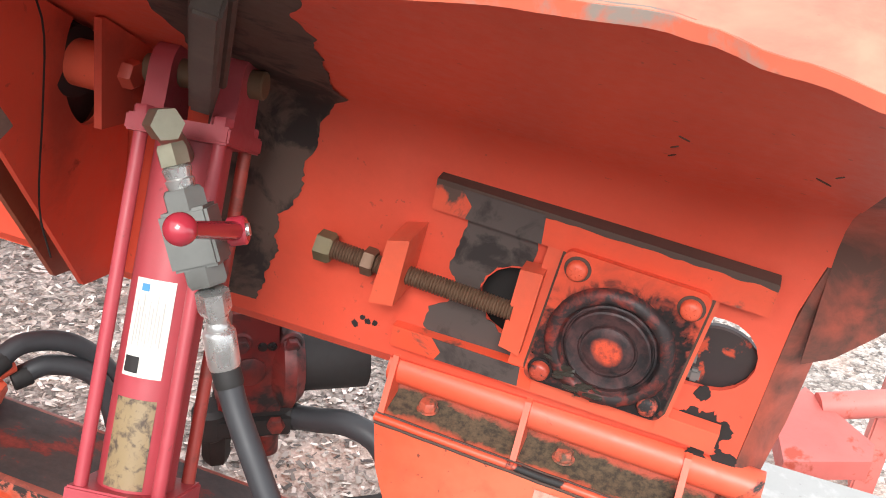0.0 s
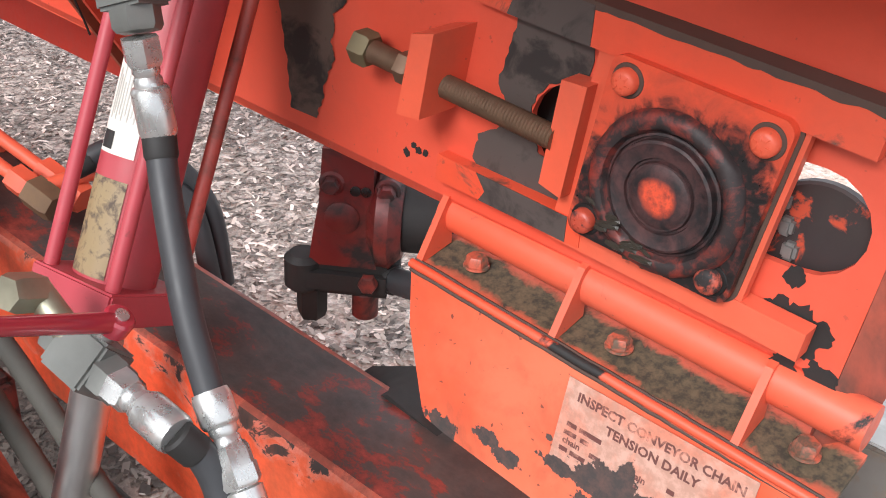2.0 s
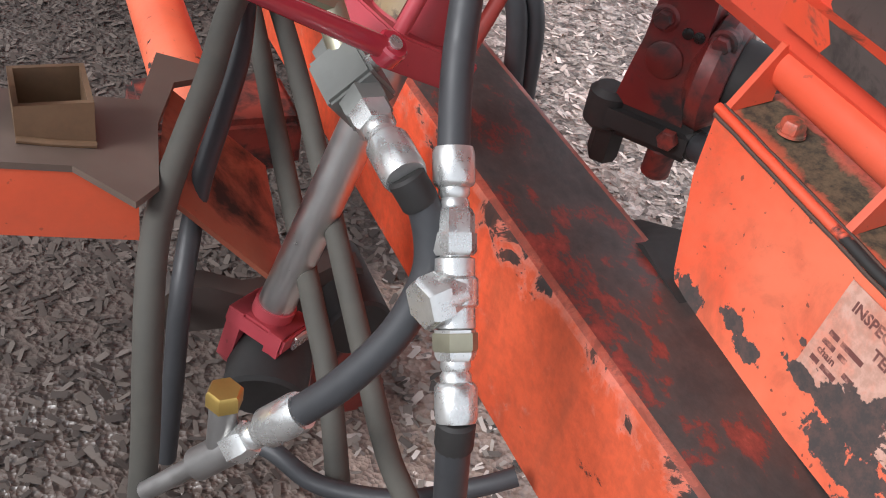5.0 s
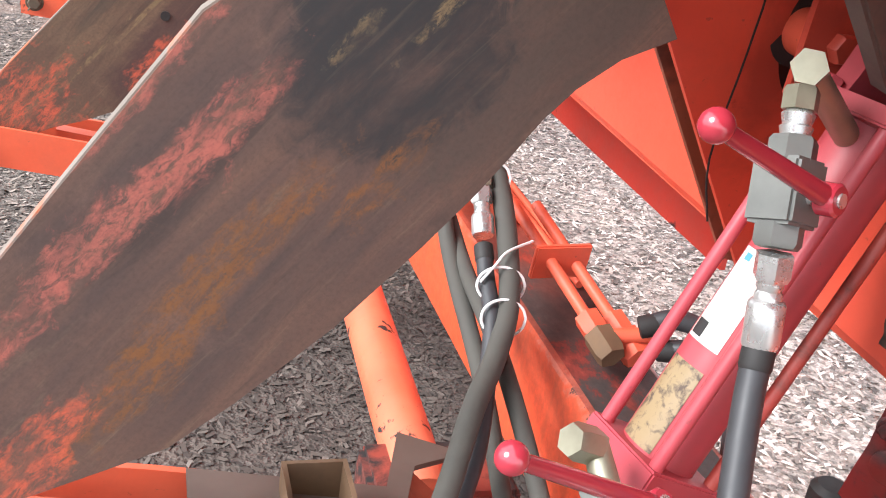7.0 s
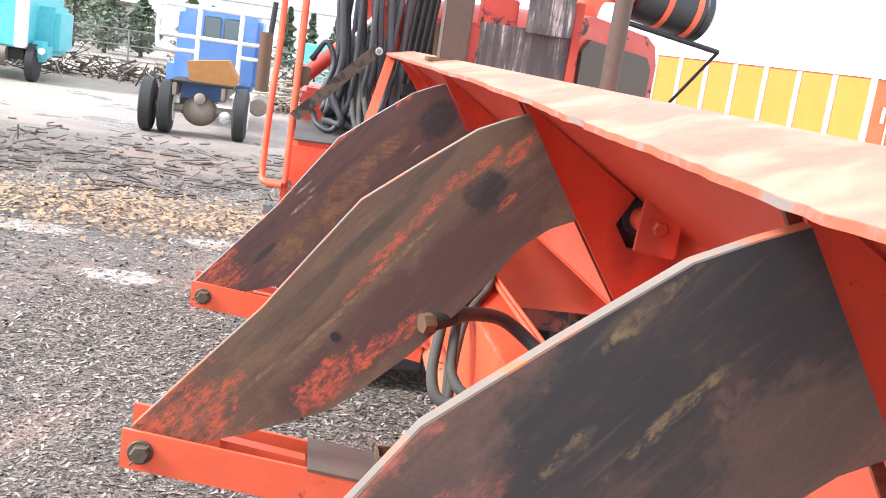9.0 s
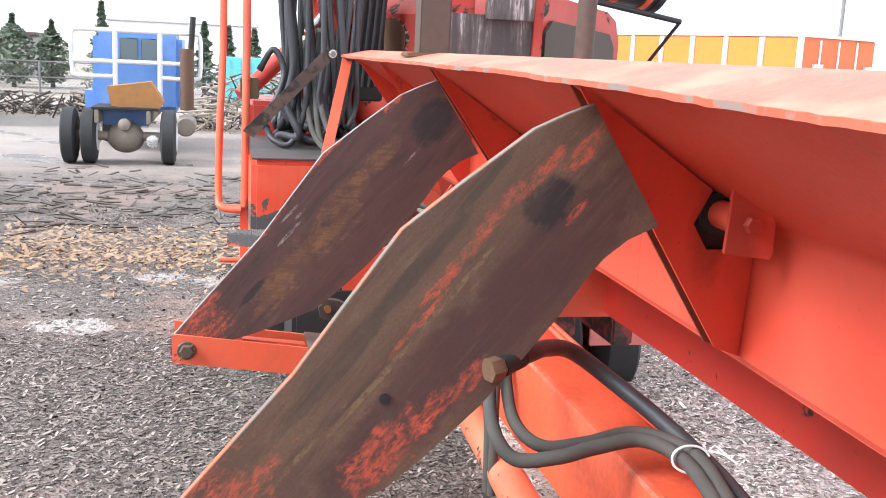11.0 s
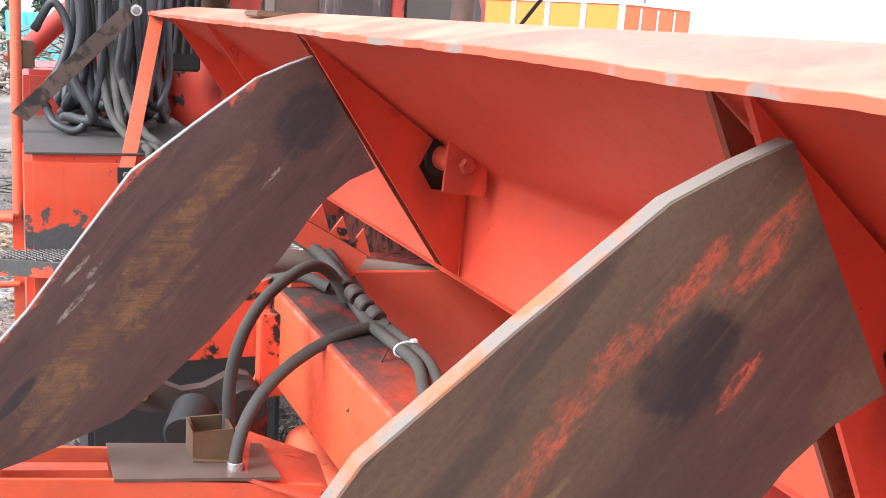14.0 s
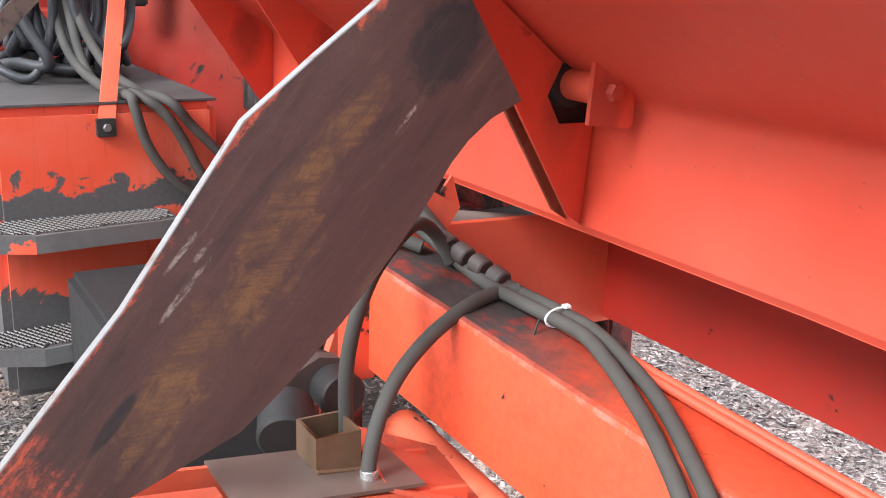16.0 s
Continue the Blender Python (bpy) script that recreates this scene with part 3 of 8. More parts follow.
def build_station(k, y, arm_mat, edge_mat, label):
    arm = thing("lifting_arm", label, "lifting arm", "lifting arms along the conveyor", at=(-1.385, y, -0.39))
    sx, sz = ((0.0, -0.014), (0.009, -0.011), (-0.004, -0.015))[k]
    ARM = [(x + sx, z + sz) for x, z in ARM_OUTLINE]
    part("arm_plate", prism(ARM, y, y + 0.024, 0.002), arm_mat, arm)
    # bright rubbed strip along the upper edge
    top = ARM[:9]
    bm = bmesh.new()
    pts = []
    for i, (x, z) in enumerate(top):
        a, c = Vector(top[max(i - 1, 0)]), Vector(top[min(i + 1, len(top) - 1)])
        d = (c - a).normalized()
        nx = Vector((d.y, -d.x)) if d.x < 0 else Vector((-d.y, d.x))
        nx = nx if nx.y > 0 else -nx
        pts.append((x, z, nx))
    rows = []
    for x, z, nx in pts:
        o, i_ = 0.0022, -0.004
        rows.append([(x + nx.x * i_, y + 0.0005, z + nx.y * i_), (x + nx.x * o, y + 0.0015, z + nx.y * o), (x + nx.x * o, y + 0.0225, z + nx.y * o), (x + nx.x * i_, y + 0.0235, z + nx.y * i_)])
    part("rubbed_edge", sheet(rows), edge_mat, arm, "bright rubbed upper edge")
    if k == 1:
        part("bolt_hole_plug", rod((-0.945, y - 0.003, -0.062), (-0.945, y + 0.01, -0.062), 0.012, 16), BLACK, arm)
    # gusset pair on the conveyor, leaning away from the arm
    for n in (0, 1):
        g = gusset(y, n, -0.004 + 0.055 * n, k)
        if n == 0:
            hole = [(-0.195, 0.288), (-0.146, 0.388), (-0.055, 0.392), (-0.040, 0.300), (-0.078, 0.228), (-0.158, 0.233)]
            if k == 0:
                hole = [(-0.118 + 0.062 * math.cos(a) - 0.018 * math.sin(a), 0.292 + 0.010 * math.cos(a) + 0.092 * math.sin(a)) for a in np.linspace(0, 2 * math.pi, 33)[:-1]]
            if k:
                hole = [(-0.125 + (x + 0.117) * 1.28, 0.306 + (z - 0.306) * 1.16) for x, z in hole]
            cut(g, [prism(hole, y, y + 0.40, 0)])
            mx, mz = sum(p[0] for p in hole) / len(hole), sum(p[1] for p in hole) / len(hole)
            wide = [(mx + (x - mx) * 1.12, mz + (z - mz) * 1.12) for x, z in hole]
            # black sheet added behind the hole in place of the shade between the plates
            part("shade_backing", sheet([[(x, y + gusset_y(k, x, z) + d, z) for x, z in wide] for d in (0.020, 0.023)]), BLACK, conveyor, "black sheet standing for the shade behind the hole")
    front = y + (0.018 if k == 0 else 0.028)
    bx_, bz_ = -0.146, 0.304
    reach = y + gusset_y(k, bx_, bz_)
    part("hinge_pin", rod((bx_ - 0.006, front + 0.011, bz_ + 0.002), (bx_ - 0.006, reach + 0.03, bz_ + 0.002), 0.033, 32, cap=0.003), ORANGE, conveyor)
    part("hinge_bush", rod((bx_ - 0.006, reach - 0.008, bz_ + 0.002), (bx_ - 0.006, reach + 0.06, bz_ + 0.002), 0.050, 32), BLACK, conveyor, "black greasy bush")
    right = -0.074 if k == 0 else -0.088
    kp = part("keeper_plate", prism([(-0.203, 0.239), (right - 0.006, 0.226), (right, 0.240), (right, 0.312), (right - 0.012, 0.326), (-0.187, 0.388), (-0.195, 0.388)], front, front + 0.012, 0.002), GUSSET_PAINT, conveyor)
    part("keeper_bolt", hexa((bx_, front, bz_), (0, -1, 0), 0.036, 0.018), GUSSET_PAINT, kp)
    if k == 0:
        seam = [(-0.300, 0.480), (-0.235, 0.385), (-0.230, 0.270), (-0.236, 0.120), (-0.205, 0.02)]
        part("fold_seam", hose([(x, y + gusset_y(0, x, z) - 0.0045, z) for x, z in seam], 0.0016, 6, 4), BLACK, conveyor, "dark seam across the plate")
    # cross rails to the beam
    dz = (-0.012, -0.030, 0.0)[k]
    rail = thing("arm_rail", "orange flat steel rail pair carrying a pivot bolt", "rail", "rails under the lifting arms", at=(-1.0, y, -0.45))
    for yy in (y - 0.045, y + 0.130):
        prof = [(-1.435, -0.335), (-0.97, -0.392 + dz * 0.4), (-0.50, -0.462 + dz), (-0.50, -0.578 + dz), (-1.0, -0.488 + dz * 0.4), (-1.435, -0.436)]
        if not k:
            prof[2:4] = [(-0.65, -0.452), (-0.65, -0.560)]
        part("side_bar", prism(prof, yy, yy + 0.012, 0.002), RAIL_PAINT, rail)
    part("pivot_bolt", rod((-1.387, y - 0.062, -0.392), (-1.387, y + 0.155, -0.392), 0.018, 16), OLD_BOLT, rail)
    part("washer", rod((-1.387, y - 0.052, -0.392), (-1.387, y - 0.046, -0.392), 0.032, 24, cap=0.002), OLD_BOLT, rail)
    part("pivot_nut", hexa((-1.387, y - 0.05, -0.392), (0, -1, 0), 0.042, 0.02), OLD_BOLT, rail)
    part("cotter_pin", rod((-1.409, y - 0.066, -0.420), (-1.365, y - 0.066, -0.366), 0.0032, 8), OLD_BOLT, rail)
    part("inner_bar", prism([(-1.2, -0.375), (-0.98, -0.400 + dz * 0.4), (-0.98, -0.44 + dz * 0.4), (-1.2, -0.42)], y + 0.028, y + 0.07, 0.002), RAIL_PAINT, rail)
    zp = -0.412 + dz
    if k:
        part("top_plate", prism([(-0.975, -0.388 + dz * 0.4), (-0.60, zp - 0.016), (-0.60, zp - 0.024), (-0.975, -0.396 + dz * 0.4)], y - 0.047, y + 0.155, 0.002), PLATE_DIRTY, rail, "bare grimy steel plate")
    else:
        outline = [(-0.92, y - 0.047), (-0.73, y - 0.047), (-0.665, y - 0.12), (-0.63, y - 0.08), (-0.605, y + 0.07), (-0.56, y + 0.19), (-0.46, y + 0.24), (-0.57, y + 0.28), (-0.62, y + 0.13), (-0.92, y + 0.13)]
        top = prism(outline, -0.010, 0.0, 0.001, axis="z")
        for v in top.verts:
            v.co.z += -0.3965 - 0.168 * (v.co.x + 0.92)
        part("top_plate", top, PLATE_DIRTY, rail, "bare grimy steel plate")
        part("brace_plate", sheet([[(-0.63, y - 0.06, -0.462), (-0.45, y - 0.10, -0.64), (-0.45, y - 0.10, -0.65), (-0.63, y - 0.06, -0.472)], [(-0.57, y + 0.20, -0.466), (-0.42, y + 0.16, -0.60), (-0.42, y + 0.16, -0.61), (-0.57, y + 0.20, -0.476)]]), GRIMY_SHADED_ORANGE, rail, "grimy brown-red brace plate")
    zt, zb = (-0.368, -0.402, -0.335)[k], -0.445 + dz
    x0, x1, w_ = -0.79, -0.695, 0.007
    y0 = y + (0.0 if k == 0 else 0.045)
    y1 = y0 + 0.100
    ring = [(x0, y0, 1, 1), (x1, y0, -1, 1), (x1, y1, -1, -1), (x0, y1, 1, -1), (x0, y0, 1, 1)]
    s = sheet([[(x, yy, zb), (x, yy, zt), (x + a * w_, yy + c * w_, zt), (x + a * w_, yy + c * w_, zb)] for x, yy, a, c in ring])
    bmesh.ops.remove_doubles(s, verts=s.verts, dist=0.0001)
    so = part("socket", s, RUST, rail, "rusty open square steel socket")
    part("weld_bead", hose([(x0, y0 - 0.002, -0.404 + dz * 0.8), ((x0 + x1) / 2, y0 - 0.003, -0.411 + dz), (x1, y0 - 0.002, -0.418 + dz)], 0.005, 8, 3), RUST, so)
    # folded brace down to the beam
    bx, bz = beam_at(y)
    if k == 1:
        part("brace_plate", sheet([[(-0.66, y - 0.046, zp - 0.02), (bx - 0.02, y - 0.25, bz - 0.24), (bx - 0.02, y - 0.25, bz - 0.25), (-0.66, y - 0.046, zp - 0.03)],
                               [(-0.66, y + 0.24, zp - 0.02), (bx - 0.02, y + 0.10, bz - 0.17), (bx - 0.02, y + 0.10, bz - 0.18), (-0.66, y + 0.24, zp - 0.03)]]), ORANGE_WORN, rail)
    if k == 2:
        part("brace_plate", sheet([[(-0.679, y - 0.045, -0.420), (-0.44, y - 0.09, -0.515), (-0.44, y - 0.09, -0.525), (-0.679, y - 0.045, -0.430)],
                               [(-0.650, y + 0.24, -0.412), (-0.40, y + 0.17, -0.505), (-0.40, y + 0.17, -0.515), (-0.650, y + 0.24, -0.422)]]), GRIMED_RAIL, rail)
    if k == 1:
        part("outrigger_tube", rod((-0.68, y + 0.1, -0.47 + dz), (bx + 0.02, y + 0.02, bz - 0.20), 0.05, 20), ORANGE_WORN, rail)


def arm_material(name, seed, base, low, streak_col, spots):
    """Worn plate: brown steel with streaks along the arm; spots of (u, v, half length, half width, colour) lie along and across it."""
    m, n, l, b = material(name)
    tc = n.new("ShaderNodeTexCoord")
    axes = []
    for d in ((math.cos(radians(50)), 0, math.sin(radians(50))), (-math.sin(radians(50)), 0, math.cos(radians(50)))):
        dot = n.new("ShaderNodeVectorMath")
        dot.operation = "DOT_PRODUCT"
        dot.inputs[1].default_value = d
        l.new(tc.outputs["Object"], dot.inputs[0])
        axes.append(dot.outputs["Value"])
    u, v = axes

    def plane(su, sv, off):
        c = n.new("ShaderNodeCombineXYZ")
        l.new(math_node(n, l, "MULTIPLY", u, su), c.inputs[0])
        l.new(math_node(n, l, "MULTIPLY", v, sv), c.inputs[1])
        c.inputs[2].default_value = off
        return c.outputs[0]

    streak = noise_tex(n, l, plane(2.2, 16, seed), 1.0, 8, 0.62, 0.5)
    hair = noise_tex(n, l, plane(6, 90, seed + 3), 1.0, 5, 0.6, 0.2)
    blotch = noise_tex(n, l, plane(7, 9, seed + 1), 1.0, 9, 0.68, 0.6)
    mid = noise_tex(n, l, plane(26, 34, seed + 2), 1.0, 8, 0.65, 0.6)
    fine = noise_tex(n, l, plane(160, 160, seed), 1.0, 5, 0.7)
    col = mixc(n, l, ramp(n, l, streak, [(0.38, 0.0), (0.64, 1.0)]), base, low)
    col = mixc(n, l, ramp(n, l, blotch, [(0.55, 0.0), (0.75, 0.5)]), col, tuple(c * 1.5 for c in base))
    patchy = noise_tex(n, l, plane(11, 24, seed + 8), 1.0, 9, 0.7, 0.5)
    scuff = noise_tex(n, l, plane(3.0, 24, seed + 5), 1.0, 9, 0.7, 0.8)
    col = mixc(n, l, ramp(n, l, scuff, [(0.54, 0.0), (0.68, 0.6)]), col, (0.048, 0.036, 0.032))
    col = mixc(n, l, ramp(n, l, scuff, [(0.30, 0.6), (0.42, 0.0)]), col, streak_col)
    rake = ramp(n, l, noise_tex(n, l, coords(n, l, (7, 1, 75)), 1.0, 6, 0.7, 0.4), [(0.40, 0.30), (0.56, 1.0)])
    flake = ramp(n, l, noise_tex(n, l, plane(34, 80, seed + 4), 1.0, 10, 0.80, 0.5), [(0.43, 0.05), (0.53, 0.95)])
    for k, (u0, v0, ru, rv, c) in enumerate(spots):
        du = math_node(n, l, "DIVIDE", math_node(n, l, "SUBTRACT", u, u0), ru)
        dv = math_node(n, l, "DIVIDE", math_node(n, l, "SUBTRACT", v, v0), rv)
        r2 = math_node(n, l, "ADD", math_node(n, l, "MULTIPLY", du, du), math_node(n, l, "MULTIPLY", dv, dv))
        edge = math_node(n, l, "ADD", math_node(n, l, "SQRT", r2), math_node(n, l, "MULTIPLY", math_node(n, l, "SUBTRACT", mixc(n, l, 0.5, blotch if k % 2 else streak, mid), 0.5), 1.8 if c in SOFT else 4.0))
        if c in SOFT:
            col = mixc(n, l, math_node(n, l, "MULTIPLY", ramp(n, l, edge, [(0.72, 0.95), (1.0, 0.0)]), ramp(n, l, mixc(n, l, 0.5, patchy, streak), [(0.40, 0.62), (0.54, 1.0)])), col, c)
            continue
        col = mixc(n, l, math_node(n, l, "MULTIPLY", ramp(n, l, edge, [(0.62, 0.92), (1.05, 0.0)]), math_node(n, l, "MULTIPLY", ramp(n, l, patchy, [(0.40, 0.15), (0.55, 1.0 if c != TAN else 0.8)]), rake if c == TAN else flake)), col, c)
    col = mixc(n, l, ramp(n, l, hair, [(0.58, 0.0), (0.72, 0.20)]), col, streak_col)
    col = mixc(n, l, ramp(n, l, fine, [(0.30, 0.35), (0.55, 0.0)]), col, (0.05, 0.034, 0.03))
    l.new(col, b.inputs["Base Color"])
    l.new(ramp(n, l, mid, [(0.3, 0.46), (0.7, 0.66)]), b.inputs["Roughness"])
    b.inputs["Specular IOR Level"].default_value = 0.35
    bump(n, l, b, mixc(n, l, 0.5, fine, mid), 0.22, 0.0012)
    return m


def beam_at(y):
    return -0.235 - 0.068 * (y - 0.3), -0.41 + 0.0774 * (y - 0.3)


PLATE_DIRTY = plain("grimy_plate", (0.175, 0.125, 0.10), 0.5, 0.2, vary=0.5, scale=12)
RUST = plain("rusty_steel", (0.20, 0.115, 0.06), 0.7, 0.2, vary=0.6, scale=35, strength=0.4)
EDGE = paint("rubbed_bright_edge", (0.24, 0.225, 0.215), dark=(0.17, 0.11, 0.09), wear=0.55, edge=0.12, scale=12, fade=(0.31, 0.30, 0.29), fade_amount=0.6, rough=0.5, spec=0.3)
RAIL_PAINT = paint("rail_orange_enamel", (0.74, 0.11, 0.045), wear=0.66, fade=(0.80, 0.19, 0.10), fade_amount=0.6)
GUSSET_PAINT = paint("gusset_enamel", (0.74, 0.080, 0.039), dark=(0.16, 0.03, 0.02), wear=0.66, edge=0.10, scale=10, fade=(0.72, 0.10, 0.055), fade_amount=0.5, rough=0.42, stain=(-0.175, 0.255, 0.070, 0.15, (0.15, 0.030, 0.022)))
# grime on the brace plate; painted shade on the back gussets
GRIMY_SHADED_ORANGE = paint("grimy_shaded_brown_orange", (0.24, 0.07, 0.035), wear=0.52, edge=0.2)
OLD_BOLT = plain("rusty_old_bolt", (0.15, 0.115, 0.080), 0.55, 0.4, vary=0.6, scale=45, strength=0.4)
GRIMED_RAIL = paint("grimed_rail_enamel", (0.70, 0.10, 0.045), dark=(0.12, 0.07, 0.05), wear=0.54, edge=0.22, scale=6, fade=(0.55, 0.16, 0.10), fade_amount=0.7)
RED_REST, ORANGE_REST, SOOT, RUSTY, TAN = (0.42, 0.125, 0.095), (0.58, 0.115, 0.06), (0.032, 0.032, 0.033), (0.21, 0.088, 0.03), (0.205, 0.112, 0.052)
for y_end in (4.95, 5.70):
    gusset(y_end, 0, -0.10)
EDGE_DULL = paint("rubbed_dull_edge", (0.19, 0.155, 0.130), dark=(0.44, 0.135, 0.07), wear=0.475, edge=0.10, scale=9, fade=(0.27, 0.235, 0.205), fade_amount=0.6, rough=0.65, spec=0.12)
SCRATCH = (0.36, 0.32, 0.27)
PURPLE, DUSK, MOSS, OCHRE = (0.082, 0.048, 0.042), (0.088, 0.062, 0.050), (0.078, 0.060, 0.046), (0.22, 0.155, 0.080)
SOFT = (SOOT, PURPLE, DUSK, MOSS)
build_station(0, ARM_Y[0], arm_material("arm_plate_near", 0.0, (0.150, 0.085, 0.062), (0.090, 0.060, 0.052), (0.20, 0.14, 0.09), (
    (-0.12, 0.60, 0.30, 0.08, DUSK), (-0.10, 0.77, 0.26, 0.12, SOOT), (-0.27, 0.72, 0.16, 0.14, SOOT), (0.05, 0.72, 0.15, 0.12, SOOT), (-0.16, 0.712, 0.10, 0.010, OCHRE), (-0.127, 0.824, 0.06, 0.010, OCHRE), (-0.29, 0.764, 0.05, 0.012, OCHRE),
    (-0.45, 0.80, 0.10, 0.032, RED_REST), (-0.55, 0.80, 0.11, 0.042, RED_REST), (-0.66, 0.81, 0.13, 0.038, RED_REST), (-0.50, 0.885, 0.14, 0.014, RED_REST), (-0.80, 0.80, 0.12, 0.03, RED_REST),
    (-0.39, 0.612, 0.10, 0.030, RUSTY), (-0.48, 0.682, 0.10, 0.030, RUSTY), (-0.60, 0.680, 0.13, 0.038, RUSTY), (-0.74, 0.655, 0.15, 0.040, RUSTY), (-0.93, 0.68, 0.12, 0.05, ORANGE_REST), (-1.14, 0.76, 0.16, 0.20, ORANGE_REST))), EDGE_DULL, "heavy dark worn steel arm with rust and red patches")
build_station(1, ARM_Y[1], arm_material("arm_plate_middle", 3.0, (0.155, 0.101, 0.064), (0.105, 0.066, 0.049), (0.22, 0.150, 0.09), (
    (-0.30, 0.60, 0.40, 0.105, PURPLE), (-0.60, 0.63, 0.35, 0.085, PURPLE), (-0.42, 0.815, 0.20, 0.020, MOSS), (-0.68, 0.80, 0.18, 0.018, MOSS), (-0.20, 0.83, 0.10, 0.012, MOSS), (-0.129, 0.700, 0.072, 0.052, SOOT),
    (0.00, 0.714, 0.075, 0.020, ORANGE_REST), (-0.09, 0.752, 0.075, 0.018, ORANGE_REST), (-0.20, 0.768, 0.11, 0.020, ORANGE_REST), (-0.34, 0.758, 0.12, 0.015, ORANGE_REST), (-0.50, 0.737, 0.11, 0.009, ORANGE_REST),
    (-0.38, 0.725, 0.14, 0.008, OCHRE), (-0.62, 0.722, 0.18, 0.008, OCHRE), (-0.82, 0.738, 0.12, 0.008, OCHRE), (-0.106, 0.641, 0.04, 0.012, ORANGE_REST), (-0.513, 0.572, 0.07, 0.022, ORANGE_REST), (-0.61, 0.590, 0.09, 0.024, ORANGE_REST), (-0.74, 0.605, 0.12, 0.050, ORANGE_REST),
    (-1.11, 0.78, 0.20, 0.20, ORANGE_REST))), EDGE_DULL, "heavy brown worn steel arm with orange paint streaks")
build_station(2, ARM_Y[2], arm_material("arm_plate_far", 7.0, (0.098, 0.056, 0.048), (0.080, 0.046, 0.041), (0.17, 0.11, 0.07), (
    (-0.29, 0.742, 0.13, 0.040, TAN), (-0.43, 0.742, 0.14, 0.050, TAN), (-0.54, 0.695, 0.12, 0.045, TAN), (-0.72, 0.722, 0.18, 0.060, TAN), (-0.86, 0.71, 0.12, 0.050, TAN), (-0.045, 0.690, 0.10, 0.075, SOOT), (-0.907, 0.765, 0.07, 0.014, SOOT),
    (-0.08, 0.842, 0.08, 0.020, ORANGE_REST), (-0.32, 0.893, 0.20, 0.013, ORANGE_REST), (-0.80, 0.875, 0.20, 0.012, ORANGE_REST), (-1.13, 0.82, 0.13, 0.12, ORANGE_REST), (-0.62, 0.850, 0.05, 0.006, SCRATCH), (-0.67, 0.806, 0.06, 0.006, SCRATCH), (-0.60, 0.822, 0.03, 0.007, SCRATCH), (-0.196, 0.664, 0.04, 0.005, SCRATCH))), EDGE, "heavy brown steel arm with tan rubbed smears")


# ---- main beam under the conveyor ----
def beam_material():
    """Orange sides; the top is worn black and dark red."""
    m, n, l, b = material("beam_enamel")
    v = coords(n, l)
    geo = n.new("ShaderNodeNewGeometry")
    sep = n.new("ShaderNodeSeparateXYZ")
    l.new(geo.outputs["True Normal"], sep.inputs[0])
    st = n.new("ShaderNodeMapping")
    st.inputs["Scale"].default_value = (2.2, 1.3, 2.2)
    l.new(v, st.inputs["Vector"])
    nz = noise_tex(n, l, st.outputs[0], 6.0, 12, 0.74, 0.15)
    big = noise_tex(n, l, v, 1.6, 5, 0.6)
    fine = noise_tex(n, l, v, 50, 6, 0.7)
    pos = n.new("ShaderNodeSeparateXYZ")
    l.new(v, pos.inputs[0])
    upward = ramp(n, l, sep.outputs[2], [(0.86, 0.0), (0.96, 1.0)])
    along = math_node(n, l, "ADD", math_node(n, l, "MULTIPLY", pos.outputs[1], 0.25), math_node(n, l, "MULTIPLY", big, 0.25))
    topness = math_node(n, l, "MULTIPLY", upward, ramp(n, l, along, [(0.44, 1.0), (0.58, 0.12), (0.93, 0.12), (1.0, 1.0)]))
    orange = mixc(n, l, ramp(n, l, big, [(0.42, 0.0), (0.62, 0.7)]), (0.74, 0.085, 0.028), (0.56, 0.10, 0.040))
    worn_top = ramp(n, l, nz, [(0.40, (0.038, 0.034, 0.033)), (0.535, (0.062, 0.050, 0.046)), (0.56, (0.15, 0.030, 0.025)), (0.64, (0.26, 0.046, 0.034)), (0.72, (0.40, 0.085, 0.062))])
    col = mixc(n, l, topness, mixc(n, l, ramp(n, l, math_node(n, l, "ADD", nz, math_node(n, l, "MULTIPLY", big, 0.2)), [(0.74, 0.0), (0.78, 1.0)]), orange, (0.03, 0.025, 0.023)), worn_top)
    rim = math_node(n, l, "MULTIPLY", ramp(n, l, sep.outputs[2], [(0.15, 0.0), (0.35, 1.0), (0.88, 1.0), (0.95, 0.0)]), ramp(n, l, nz, [(0.46, 0.0), (0.56, 0.8)]))
    rim = math_node(n, l, "MULTIPLY", rim, ramp(n, l, noise_tex(n, l, v, 21, 8, 0.7, 0.6), [(0.44, 0.1), (0.54, 1.0)]))
    col = mixc(n, l, rim, col, (0.66, 0.20, 0.14))
    side = math_node(n, l, "SUBTRACT", 1.0, upward)
    below = math_node(n, l, "SUBTRACT", math_node(n, l, "ADD", pos.outputs[2], 0.4332), math_node(n, l, "MULTIPLY", pos.outputs[1], 0.0774))
    near_top = math_node(n, l, "MULTIPLY", ramp(n, l, math_node(n, l, "ADD", below, 0.5), [(0.425, 0.0), (0.500, 0.20)]), ramp(n, l, math_node(n, l, "MULTIPLY", pos.outputs[1], 0.5), [(0.40, 1.0), (0.62, 0.25)]))
    creep = math_node(n, l, "SUBTRACT", math_node(n, l, "ADD", noise_tex(n, l, v, 15, 10, 0.70, 0.5), near_top), ramp(n, l, math_node(n, l, "MULTIPLY", pos.outputs[1], 0.5), [(0.40, 0.0), (0.62, 0.06)]))
    col = mixc(n, l, math_node(n, l, "MULTIPLY", side, ramp(n, l, creep, [(0.60, 0.0), (0.68, 0.8)])), col, (0.64, 0.19, 0.13))
